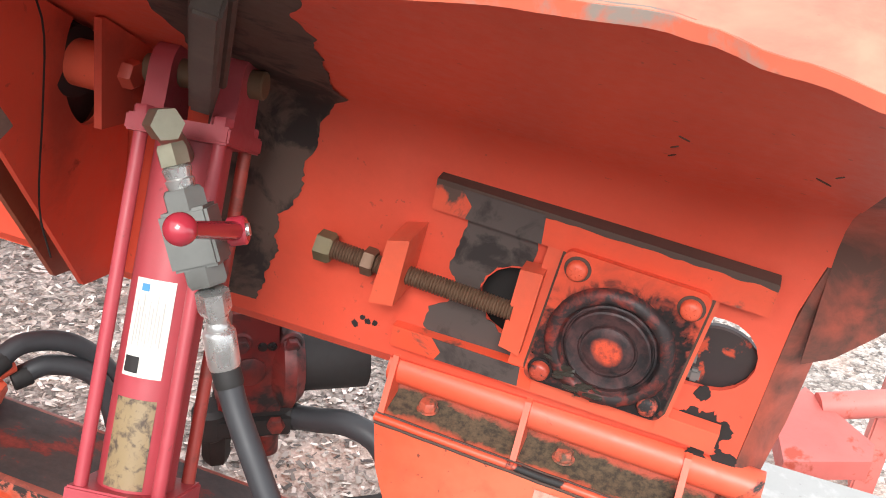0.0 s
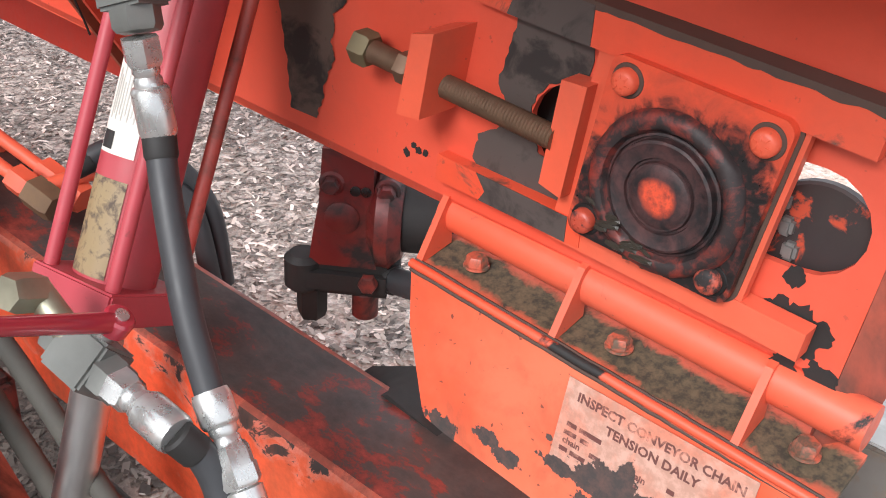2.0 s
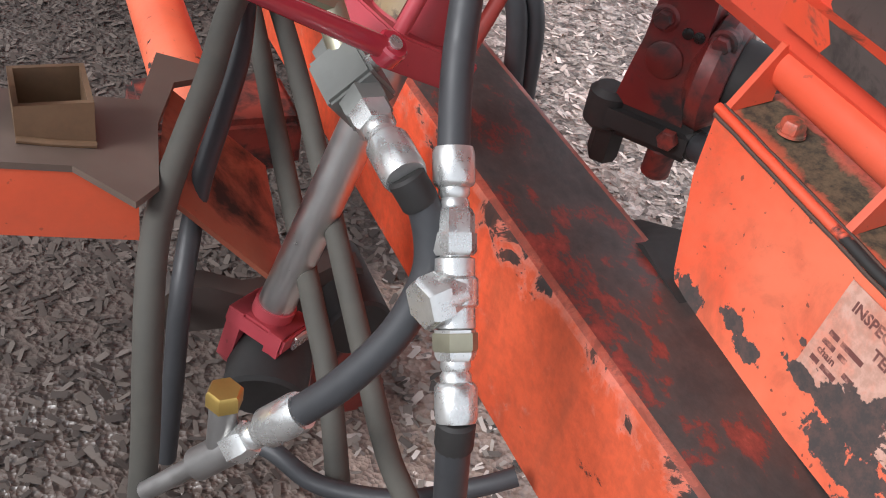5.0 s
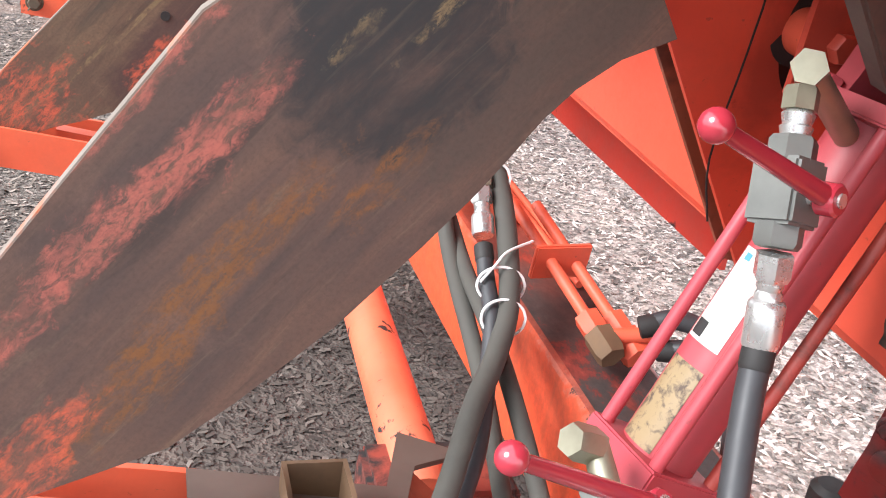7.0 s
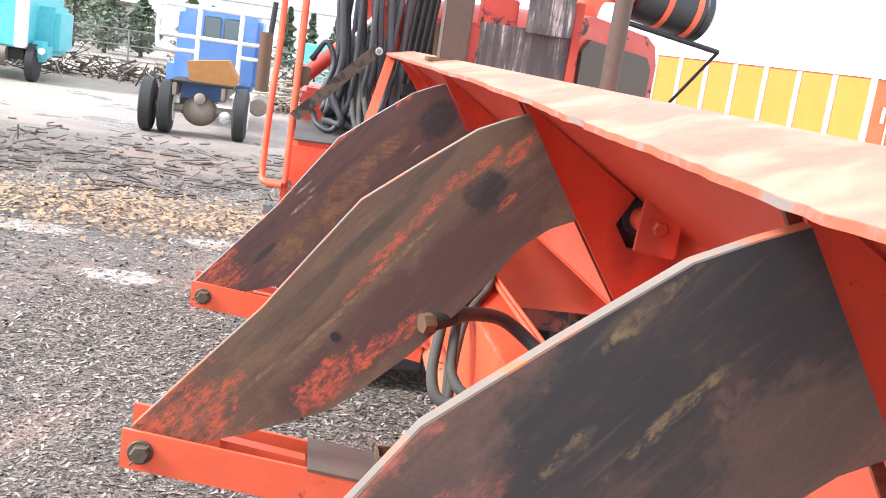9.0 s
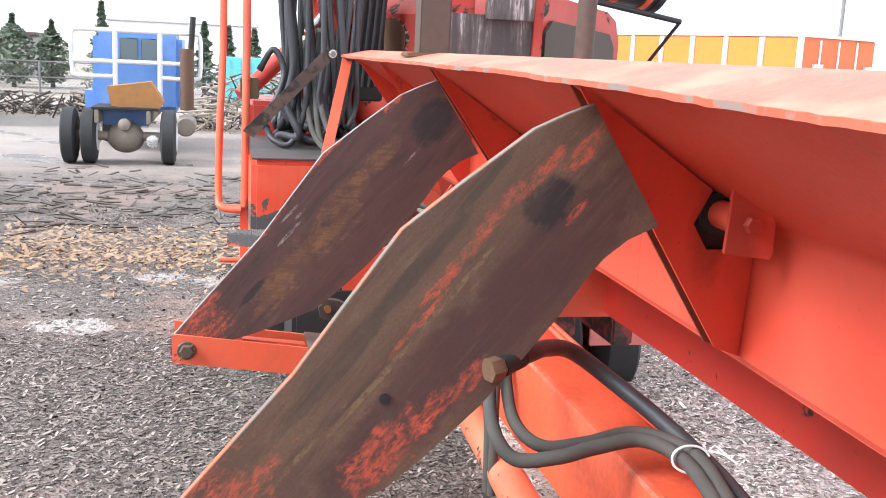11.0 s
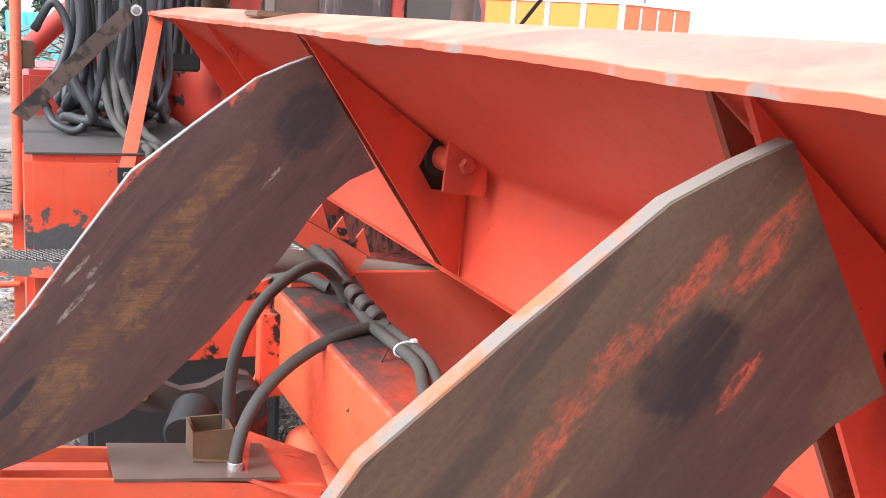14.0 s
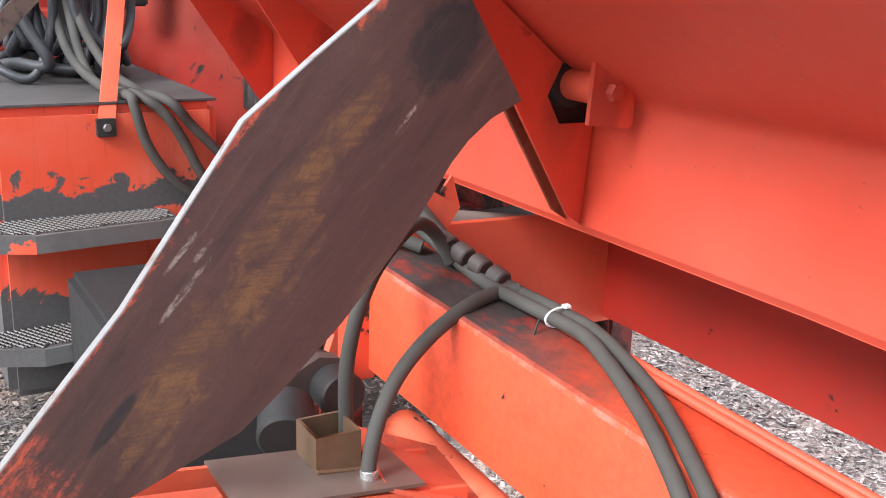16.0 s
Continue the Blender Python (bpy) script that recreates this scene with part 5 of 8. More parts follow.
def lettering(text, size, origin, right, up, mat, parent, name="lettering"):
    cu = bpy.data.curves.new("text", "FONT")
    cu.body, cu.size, cu.extrude, cu.resolution_u = text, size, 0.0002, 2
    cu.offset = size * 0.03
    t = new("text", cu)
    me = bpy.data.meshes.new_from_object(t.evaluated_get(bpy.context.evaluated_depsgraph_get()))
    bpy.data.objects.remove(t)
    right, up = Vector(right).normalized(), Vector(up).normalized()
    nrm = right.cross(up).normalized()
    up = nrm.cross(right)
    m = Matrix((right, up, nrm)).transposed().to_4x4()
    m.translation = Vector(origin)
    me.transform(m)
    me.materials.append(mat)
    ob = new(name, me)
    ob.parent = parent
    ob.matrix_parent_inverse = Matrix()
    return ob


def build_skirt():
    s = thing("machine_cover", "bolted orange cover box with a worn warning sign", "machine cover")
    COVER, LEDGE = cover_material("cover"), ledge_material()
    BOLT = paint("grimy_bolt_enamel", (0.44, 0.09, 0.05), dark=(0.12, 0.075, 0.05), wear=0.44, edge=0.12, scale=40)
    # face leans out to the beam; top ledge with fold
    face = [(0.330, -0.205), (-0.263, -0.238), (-0.260, -0.300), (-0.236, -0.434), (-0.19, -0.436), (0.0, -0.432), (0.24, -0.432), (0.268, -0.40), (0.315, -0.29)]
    part("front_plate", sheet([[(-0.034 - (-0.2 - z) * 0.16, y, z) for y, z in face], [(-0.020 - (-0.2 - z) * 0.16, y, z) for y, z in face]]), COVER, s)
    ledge = [(0.330, -0.205), (-0.263, -0.238), (-0.263, -0.246), (0.330, -0.213)]
    part("top_ledge", sheet([[(-0.038, y, z) for y, z in ledge], [(XW + 0.03, y, z + 0.014) for y, z in ledge]]), LEDGE, s, "grimy top ledge")
    for y in (0.322, 0.100, -0.150):
        z = -0.205 - (0.33 - y) * 0.0556
        part("rib", prism([(-0.032, z), (XW, z + 0.012), (XW, z + 0.088), (XW - 0.012, z + 0.085)], y - 0.005, y + 0.005, 0.001), ORANGE, s)
    for y in (0.258, 0.030, -0.212):
        z = -0.202 - (0.33 - y) * 0.0556
        b = part("washer_face", stack((0.014, y, z + 0.007), (0, 0, 1), [(0, 0.018), (0.003, 0.0175)], 20), BOLT, s)
        part("hex_bolt", stack((0.014, y, z + 0.010), (0, 0, 1), [(0, 0.0152), (0.010, 0.0152), (0.0135, 0.0125), (0.014, 0.004)], 6), BOLT, b)
    lip = [(-0.0375, y, -0.2035 - (0.33 - y) * 0.0556 + 0.0012 * noise.noise((y * 30, 1.1, 0))) for y in np.linspace(0.328, -0.261, 40)]
    part("ledge_lip", hose(lip, 0.0062, 10, 1), ORANGE_WORN, s, "raised lip along the ledge")
    part("grime_line", hose([(x_ - 0.0012, y, z_ - 0.0095 + 0.001 * noise.noise((y * 55, 6.1, 0))) for x_, y, z_ in lip], 0.0026, 6, 1), BURNT_DIRT, s)
    part("grime_line", hose([(x_ + 0.0085, y, z_ + 0.0012 + 0.001 * noise.noise((y * 45, 3.1, 0))) for x_, y, z_ in lip], 0.0034, 6, 1), BURNT_DIRT, s)
    # lower tube edge of the trough above the ledge
    part("round_edge", rod((XW + 0.012, 0.335, -0.152), (XW + 0.012, END_Y, -0.178), 0.028, 24), ORANGE, s)
    # sign
    o = Vector((-0.0432, 0.042, -0.241))
    right, up = Vector((0.0, -1, -0.016)), Vector((0.16, -0.14, 1))
    right.normalize()
    up.normalize()
    w, h = 0.250, 0.118
    sg = part("sign_plate", plate_on(o - up * h, right, up, w, h, 0.0012, 0.0), cover_material("sign"), s, "faded worn warning sign")
    ink = cover_material("ink")
    nrm = right.cross(up).normalized()
    base = o + nrm * 0.0014
    lettering("INSPECT CONVEYOR CHAIN", 0.0172, base - up * 0.024 + right * 0.006, right, up, ink, sg)
    lettering("TENSION DAILY", 0.0172, base - up * 0.046 + right * 0.055, right, up, ink, sg)
    # the rest is broken: a word here and there, otherwise bars
    lettering("chain", 0.0125, base - up * 0.086 + right * 0.008, right, up, ink, sg)
    lettering("chain", 0.0125, base - up * 0.079 + right * 0.098, right, up, ink, sg)
    for x_, z_, ww in ((0.006, 0.062, 0.014), (0.024, 0.062, 0.032), (0.006, 0.074, 0.018), (0.030, 0.074, 0.012), (0.048, 0.086, 0.016), (0.008, 0.098, 0.012), (0.024, 0.098, 0.022), (0.150, 0.072, 0.010), (0.105, 0.092, 0.012), (0.160, 0.090, 0.008)):
        part("worn_line", plate_on(base - up * z_ + right * x_, right, up, ww, 0.0062, 0.0003, 0), ink, sg)


build_skirt()


# grease runs and bare patches on the trough wall
def flakes(center, n, spread, size, parent, mat, x, seed):
    rng = random.Random(seed)
    for k in range(n):
        y0, z0 = center[0] + rng.gauss(0, spread[0]), center[1] + rng.gauss(0, spread[1])
        r0 = rng.uniform(*size)
        pts = [(y0 + r0 * (1 + 0.6 * noise.noise((math.cos(a) * 1.9 + k * 3, math.sin(a) * 1.9, seed))) * math.cos(a), z0 + r0 * (1 + 0.6 * noise.noise((math.sin(a) * 2.3 + k * 3, math.cos(a) * 2.3, seed + 4))) * math.sin(a)) for a in np.linspace(0, 2 * math.pi, 24)[:-1]]
        part("bare_patch", sheet([[(wall_x(y) - 0.0012 - 0.0004 * k / n, y, z) for y, z in pts], [(wall_x(y) - 0.0002, y, z) for y, z in pts]]), mat, parent)


flakes((-0.19, -0.145), 9, (0.02, 0.02), (0.005, 0.016), conveyor, BLACK, XW, 21)
flakes((-0.15, -0.075), 6, (0.018, 0.014), (0.008, 0.02), conveyor, BLACK, XW, 22)
flakes((0.372, -0.075), 5, (0.012, 0.008), (0.003, 0.006), conveyor, BLACK, XW, 23)
# scuff marks under the flare
for k, c in enumerate(((-0.2306, -0.0463, 0.4015), (-0.2755, -0.057, 0.4264), (-0.1858, -0.0422, 0.3767), (-0.2166, -0.2027, 0.3938), (-0.2564, -0.2112, 0.4158), (-0.223, -0.1979, 0.3973))):
    c = Vector(c) - Vector((0.266, 0, 0.48)) * 0.0024
    d = Vector((0.15, -0.9, 0.30 * (-1) ** k)).normalized()
    w = Vector((-0.48, 0, 0.266)).normalized()
    L = 0.0045 + 0.002 * (k % 2)
    part("scuff_mark", sheet([[tuple(c + d * (L * math.cos(a)) + w * (0.0020 * math.sin(a)) - Vector((0.266, 0, 0.48)) * e) for a in np.linspace(0, 2 * math.pi, 13)[:-1]] for e in (0.0, 0.0020)]), BURNT_DIRT, conveyor)
# burnt dark strip behind the cylinder
STRIP_Z = (-0.090, -0.060, -0.036, 0.010, 0.060, 0.078, 0.094, 0.137, 0.174, 0.202, 0.235, 0.262, 0.292, 0.312, 0.338, 0.372, 0.409, 0.440, 0.469, 0.496, 0.520, 0.540, 0.580)
STRIP_Y = (0.572, 0.562, 0.558, 0.538, 0.541, 0.536, 0.514, 0.501, 0.499, 0.482, 0.478, 0.462, 0.425, 0.428, 0.420, 0.392, 0.371, 0.352, 0.336, 0.330, 0.298, 0.290, 0.27)


def build_strip():
    bm = bmesh.new()
    rows = []
    for z in np.linspace(-0.088, 0.578, 150):
        y0 = float(np.interp(z, STRIP_Z, STRIP_Y)) + 0.010 * noise.noise((z * 45, 2.1, 0)) + 0.006 * noise.noise((z * 130, 5.1, 0))
        y1 = float(np.interp(z, (-0.09, 0.0, 0.2, 0.32, 0.54), (0.625, 0.64, 0.665, 0.63, 0.50))) + 0.010 * noise.noise((z * 40, 9.1, 0))
        row = []
        for k in range(5):
            y = y0 + (y1 - y0) * k / 4
            w = wall_profile(y)
            x = wall_x(y) if z < 0.185 else float(np.interp(z, [p[1] for p in w], [p[0] for p in w]))
            row.append(bm.verts.new((x - 0.0020, y, z - 0.0012)))
        rows.append(row)
    for a, c in zip(rows, rows[1:]):
        for k in range(4):
            bm.faces.new((a[k], a[k + 1], c[k + 1], c[k]))
    part("burnt_strip", bm, BURNT, conveyor, "burnt black bare strip on the wall")


BURNT = paint("burnt_bare_plate", (0.090, 0.062, 0.050), dark=(0.036, 0.028, 0.025), wear=0.49, edge=0.10, scale=13, fade=(0.16, 0.105, 0.08), fade_amount=0.8, rough=0.7, spec=0.3)
build_strip()


# ---- hydraulic cylinder ----
CB, CT = Vector((-0.345, 0.555, -0.215)), Vector((-0.137, 0.594, 0.235))
CD = (CT - CB).normalized()
CS = Vector((-0.62, -0.72, 0.31))
CS = (CS - CS.dot(CD) * CD).normalized()      # out of the barrel, to the labels
CT = CT - CD * 0.008
CS = CS * math.cos(radians(37.5)) - CD.cross(CS) * math.sin(radians(37.5))
CR = CD.cross(CS).normalized()


def cyl_at(h, s=0.0, r=0.0):
    return CB + CD * h + CS * s + CR * r


def block(c, half, mat_axes, r=0.003):
    b = box(-half[0], half[0], -half[1], half[1], -half[2], half[2], r)
    m = Matrix(mat_axes).transposed().to_4x4()
    m.translation = c
    return turned(b, m)


def build_cylinder():
    c = thing("hydraulic_cylinder", "dark red tie-rod hydraulic cylinder with worn labels", "hydraulic cylinder", at=tuple(CB))
    L = (CT - CB).length
    part("barrel", rod(CB, CT, 0.052, 40), RED, c)
    part("base_cap", block(cyl_at(-0.012), (0.070, 0.070, 0.022), (CR, CS, CD)), RED, c)
    part("head_cap", block(cyl_at(L + 0.010), (0.072, 0.072, 0.012), (CR, CS, CD)), RED, c)
    for a in (-1, 1):
        for e in (-1, 1):
            t = part("tie_rod", rod(cyl_at(-0.01, e * 0.0545, a * 0.0545), cyl_at(L + 0.02, e * 0.0545, a * 0.0545), 0.0095, 14), ORANGE_RUSTY if e < 0 else RED, c)
            part("tie_nut", hexa(cyl_at(L + 0.022, e * 0.0545, a * 0.0545), CD, 0.026, 0.012), RED, t)
    # clevis on top, its pin, and the lug it hangs from
    up = Vector((0.30, 0.05, 0.95)).normalized()
    base = cyl_at(L + 0.02)
    for a in (-1, 1):
        o = base + CR * (a * 0.050)
        prof = [(-0.046, 0.0), (0.046, 0.0), (0.042, 0.03)] + [(0.041 * math.cos(t), 0.068 + 0.041 * math.sin(t)) for t in np.linspace(0.05, math.pi - 0.05, 15)] + [(-0.042, 0.03)]
        bm = prism(prof, -0.016, 0.016, 0.008)
        m = Matrix((CS, CR, CD)).transposed().to_4x4()
        m.translation = o
        part("clevis_ear", turned(bm, m), RED, c)
    pin = part("clevis_pin", rod(base + CD * 0.070 - CR * 0.086, base + CD * 0.070 + CR * 0.086, 0.020, 24, cap=0.002), RUST, c)
    # piston rod
    tip = Vector((-0.475, 0.575, -0.672))
    part("piston_rod", rod(CB - CD * 0.02, tip, 0.0275, 28), CHROME, c, "chromed piston rod")
    part("rod_collar", rod(tip + (CB - tip).normalized() * 0.02, tip, 0.031, 28), RED, c)
    for a in (-1, 1):
        part("rod_clevis", turned(prism([(-0.04, 0.0), (0.04, 0.0), (0.034, -0.09), (0.0, -0.125), (-0.034, -0.09)], -0.012 + a * 0.034, 0.012 + a * 0.034, 0.004), Matrix.Translation(tip) @ pose(0, 0, 0, 8, 12, 40)), RED, c)
    part("name_tag", turned(box(-0.012, 0.030, -0.056, -0.0505, -0.028, -0.006, 0.001), Matrix.Translation(tip) @ pose(0, 0, 0, 8, 12, 40)), ZINC, c)
    part("clevis_pin_head", turned(rod((0.0, -0.055, -0.088), (0.0, 0.055, -0.088), 0.020, 20, cap=0.003), Matrix.Translation(tip) @ pose(0, 0, 0, 8, 12, 40)), RUST, c)
    part("clevis_bridge", turned(box(-0.04, 0.04, -0.05, 0.05, -0.03, 0.0, 0.004), Matrix.Translation(tip) @ pose(0, 0, 0, 8, 12, 40)), RED, c)
    # paper label and brass plate
    white = part("paper_label", label_sheet(0.165, 0.132, 0.029, 0.0), LABEL_WHITE, c, "white paper maker's label")
    brass = part("warning_plate", label_sheet(0.014, 0.122, 0.029, 0.0), LABEL_BROWN, c, "peeling yellowed warning plate")
    ink = BLACK
    for k in range(9):
        part("text_bar", label_sheet(0.206 + 0.006 * (k % 2), (0.062, 0.048, 0.070, 0.040)[k % 4], 0.0009, -0.020 + k * 0.0048, 0.0538), GREY_INK, white)
    part("logo_square", label_sheet(0.170, 0.022, 0.011, -0.015, 0.0538), BLACK, white)
    part("blue_mark", label_sheet(0.280, 0.010, 0.006, -0.012, 0.0538), BLUE_INK, white)


def label_sheet(h0, length, half, shift, rad=0.0532):
    """A sheet wrapped on the barrel from h0 along it."""
    bm = bmesh.new()
    rows = []
    for h in (h0, h0 + length):
        ring = []
        for k in range(9):
            a = (shift + half * (k / 4 - 1)) / rad
            ring.append(bm.verts.new(cyl_at(h, rad * math.cos(a), rad * math.sin(a))))
        rows.append(ring)
    for k in range(8):
        bm.faces.new((rows[0][k], rows[0][k + 1], rows[1][k + 1], rows[1][k]))
    return bm


ORANGE_RUSTY = paint("rusty_red_rod", (0.30, 0.03, 0.025), dark=(0.07, 0.04, 0.03), wear=0.5, edge=0.2, scale=20)
LABEL_WHITE = plain("label_paper", (0.76, 0.73, 0.66), 0.55, vary=0.3, scale=40)
LABEL_BROWN = paint("peeling_plate", (0.27, 0.19, 0.095), dark=(0.08, 0.055, 0.04), wear=0.47, edge=0.14, scale=60, fade=(0.38, 0.30, 0.18))
GREY_INK = plain("grey_ink", (0.50, 0.48, 0.44), 0.6)
BLUE_INK = plain("blue_ink", (0.08, 0.3, 0.55), 0.6)
build_cylinder()
lug = thing("cylinder_lug", "thick dark steel lug the cylinder hangs from", "lug", at=(-0.1, 0.6, 0.45))
l0, l1 = Vector((-0.165, 0.560, 0.316)), Vector((-0.434, 0.388, 0.525))
ln = Vector((-0.52, 0.0, -0.85)).normalized()
ld = (l1 - l0).normalized()
ls = ld.cross(ln).normalized()
part("lug_plate", block((l0 + l1) / 2 + ln * 0.012, (0.016, 0.022, (l1 - l0).length / 2), (ls, ls.cross(ld), ld), 0.004), plain("brown_scaled_steel", (0.16, 0.12, 0.10), 0.75, vary=0.8, scale=26, strength=0.7), lug)
for e in (-1, 1):
    part("weld_bead", hose([tuple(l0 + ld * h + ls * (0.019 * e) + ln * (0.002 + 0.003 * noise.noise((h * 90, e, 0)))) for h in np.linspace(0.05, (l1 - l0).length - 0.01, 24)], 0.006, 8, 1), BURNT_DIRT, lug, "lumpy weld bead")


def ferrule(p, d, mat, parent, length=0.075, r=0.023):
    """A crimped hose end: hexagon, collars and crimped sleeve, from p along d."""
    d = Vector(d).normalized()
    f = part("ferrule", stack(p, d, [(0, r * 0.70), (0.006, r * 0.72), (0.010, r * 0.62), (0.014, r * 0.74), (0.020, r * 0.74), (0.022, r * 0.9), (0.026, r), (length - 0.006, r), (length, r * 0.92)], 24), mat, parent, "bright crimped hose end")
    part("hex_nut", hexa(Vector(p) - d * 0.030, d, r * 1.75, 0.030), mat, f)
    return Vector(p) + d * length


def ball_valve(c, axis, out, lever, label, knob):
    """A block valve: body along axis, spindle towards out, lever to the knob."""
    axis, out = Vector(axis).normalized(), Vector(out)
    out = (out - out.dot(axis) * axis).normalized()
    side = axis.cross(out).normalized()
    c = Vector(c)
    v = thing("ball_valve", label, "valve", "ball valves on the cylinder", at=tuple(c))
    part("body", block(c, (0.030, 0.026, 0.036), (side, out, axis), 0.004), CAST, v)
    part("end_nut", hexa(c + axis * 0.034, axis, 0.046, 0.026), CAST, v)
    part("end_nut", hexa(c - axis * 0.034, -axis, 0.046, 0.026), CAST, v)
    k = Vector(knob)
    spindle = c + Vector(lever)
    part("spindle", rod(c, spindle, 0.010, 14), ZINC, v)
    h = part("handle", rod(spindle, k, 0.012, 16, r2=0.009), RED_GLOSS, v, "glossy red lever")
    part("hub", rod(spindle - (spindle - c).normalized() * 0.012, spindle + (spindle - c).normalized() * 0.012, 0.018, 20, cap=0.003), RED_GLOSS, h)
    b = bmesh.new()
    bmesh.ops.create_uvsphere(b, u_segments=24, v_segments=16, radius=0.0175)
    part("knob", turned(b, Matrix.Translation(k)), RED_GLOSS, h)
    part("spindle_screw", rod(spindle + (spindle - c).normalized() * 0.011, spindle + (spindle - c).normalized() * 0.015, 0.008, 12), ZINC, h)
    return v


RED_GLOSS = plain("glossy_red_handle", (0.42, 0.032, 0.052), 0.12, vary=0.15, spec=1.0)
va = Vector((-0.335, 0.469, 0.195))
ax1 = (Vector((-0.312, 0.52, 0.285)) - Vector((-0.347, 0.426, 0.075))).normalized()
v1 = ball_valve(va, ax1, CS, (0.02, -0.045, 0.012), "grey steel block valve with glossy red lever", (-0.488, 0.390, 0.288))
el = Vector((-0.300, 0.537, 0.312))
part("elbow", hexa(el - Vector((0.4, 0.5, -0.2)).normalized() * 0.022, (0.4, 0.5, -0.2), 0.036, 0.046), OLIVE, v1)
part("adapter", stack(va + ax1 * 0.058, ax1, [(0, 0.015), (0.012, 0.018), (0.014, 0.015), (0.026, 0.018), (0.03, 0.014)], 20), ZINC, v1)
part("swivel_nut", hexa(va + ax1 * 0.088, ax1, 0.034, 0.026), OLIVE, v1)
part("port", rod(el, cyl_at(0.46, 0.02), 0.016, 16), OLIVE, v1)
vb = Vector((-0.466, 0.408, -0.192))
ax2 = Vector((0.02, -0.80, -0.08)).normalized()
v2 = ball_valve(vb, ax2, (-0.6, -0.3, 0.6), (0.022, -0.030, 0.052), "grey steel block valve with long red lever", (-0.648, 0.330, -0.030))
part("elbow", hexa(vb + Vector((-0.01, 0.075, 0.055)), (-0.7, -0.2, 0.35), 0.040, 0.045), OLIVE, v2)
part("elbow_link", rod(vb + Vector((0.0, 0.02, 0.01)), vb + Vector((-0.01, 0.08, 0.06)), 0.017, 16), OLIVE, v2)


def hose_line(name, label, pts, r, mat, group="hydraulic hoses", category="hose"):
    h = thing(name, label, category, group, at=tuple(pts[0]))
    part("tube", hose(pts, r, 14, 10), mat, h)
    a, b_ = Vector(pts[0]), Vector(pts[1])
    d = (b_ - a).normalized()
    part("end_collar", stack(a - d * 0.004, d, [(0, r * 0.9), (0.003, r * 1.12), (0.030, r * 1.12), (0.034, r * 1.02)], 16), OLIVE if mat == HOSE_OLD else BLACK, h)
    return h


# hose from the upper valve past the cylinder, with bright fittings
p0 = va - ax1 * 0.095
h1_pts = [(-0.348, 0.418, 0.040), (-0.362, 0.392, -0.01), (-0.382, 0.350, -0.07), (-0.398, 0.310, -0.13), (-0.407, 0.270, -0.190)]
h1 = hose_line("hydraulic_hose", "black hydraulic hose with bright crimped ends", h1_pts, 0.0165, RUBBER)
ferrule(p0, (h1_pts[0][0] - p0.x, h1_pts[0][1] - p0.y, h1_pts[0][2] - p0.z), ZINC, h1, 0.075, 0.0205)
dd = Vector((-0.028, -0.150, -0.172)).normalized()
f0 = Vector((-0.407, 0.270, -0.190))
ferrule(f0 + dd * 0.060, -dd, ZINC, h1, 0.060, 0.021)
c0 = f0 + dd * 0.058
part("coupling", stack(c0, dd, [(0, 0.015), (0.006, 0.018), (0.012, 0.015), (0.020, 0.018), (0.026, 0.015)], 20), ZINC, h1)
part("coupling_nut", hexa(c0 + dd * 0.026, dd, 0.040, 0.022), ZINC, h1)
t0 = c0 + dd * 0.044
part("tee_body", stack(t0, dd, [(0, 0.015), (0.005, 0.015), (0.007, 0.020), (0.024, 0.020), (0.027, 0.023), (0.052, 0.023), (0.055, 0.020), (0.074, 0.020), (0.076, 0.017)], 22), ZINC, h1)
side = Vector((-0.80, -0.20, -0.05)).normalized()
part("tee_cap", hexa(t0 + dd * 0.039 + side * 0.018, side, 0.048, 0.024), ZINC, h1)
part("tee_collar", rod(t0 + dd * 0.039, t0 + dd * 0.039 + side * 0.022, 0.0245, 22), ZINC, h1)
part("lock_nut", hexa(t0 + dd * 0.079, dd, 0.040, 0.020), OLIVE, h1)
f_end = ferrule(t0 + dd * 0.106, dd, ZINC, h1, 0.060, 0.021)
h1b = hose_line("hydraulic_hose", "black hydraulic hose hanging from the tee fitting", [tuple(f_end), tuple(f_end + Vector((0.0, -0.008, -0.035))), (-0.430, 0.085, -0.50), (-0.424, 0.078, -0.57), (-0.418, 0.07, -0.68), (-0.42, 0.10, -0.80), (-0.44, 0.20, -0.92)], 0.0175, RUBBER)

# hose from the lower valve down to the left
q0 = vb + ax2 * 0.080
dq = Vector((0.005, -0.080, -0.012)).normalized()
h2_pts = [tuple(q0 + dq * 0.075), (-0.441, 0.238, -0.240), (-0.437, 0.215, -0.285), (-0.450, 0.203, -0.325), (-0.476, 0.197, -0.371), (-0.515, 0.203, -0.427), (-0.550, 0.220, -0.478)]
h2 = hose_line("hydraulic_hose", "black hydraulic hose curving down from the lower valve", h2_pts, 0.0175, RUBBER)
ferrule(q0, dq, ZINC, h2, 0.075, 0.023)
e = Vector(h2_pts[-1])
de = Vector((-0.040, 0.023, -0.052)).normalized()
ferrule(e + de * 0.078, -de, ZINC, h2, 0.078, 0.023)
part("tee_body", rod(e + de * 0.09, e + de * 0.17, 0.020, 20, cap=0.003), STEEL, h2)
part("tee_branch", rod(e + de * 0.13, e + de * 0.13 + Vector((0.005, 0.01, 0.07)), 0.016, 18), STEEL, h2)
part("brass_plug", hexa(e + de * 0.13 + Vector((0.005, 0.01, 0.07)), (0, 0, 1), 0.036, 0.022), BRASS, h2)
part("tail", rod(e + de * 0.17, e + de * 0.26, 0.012, 16), STEEL, h2)
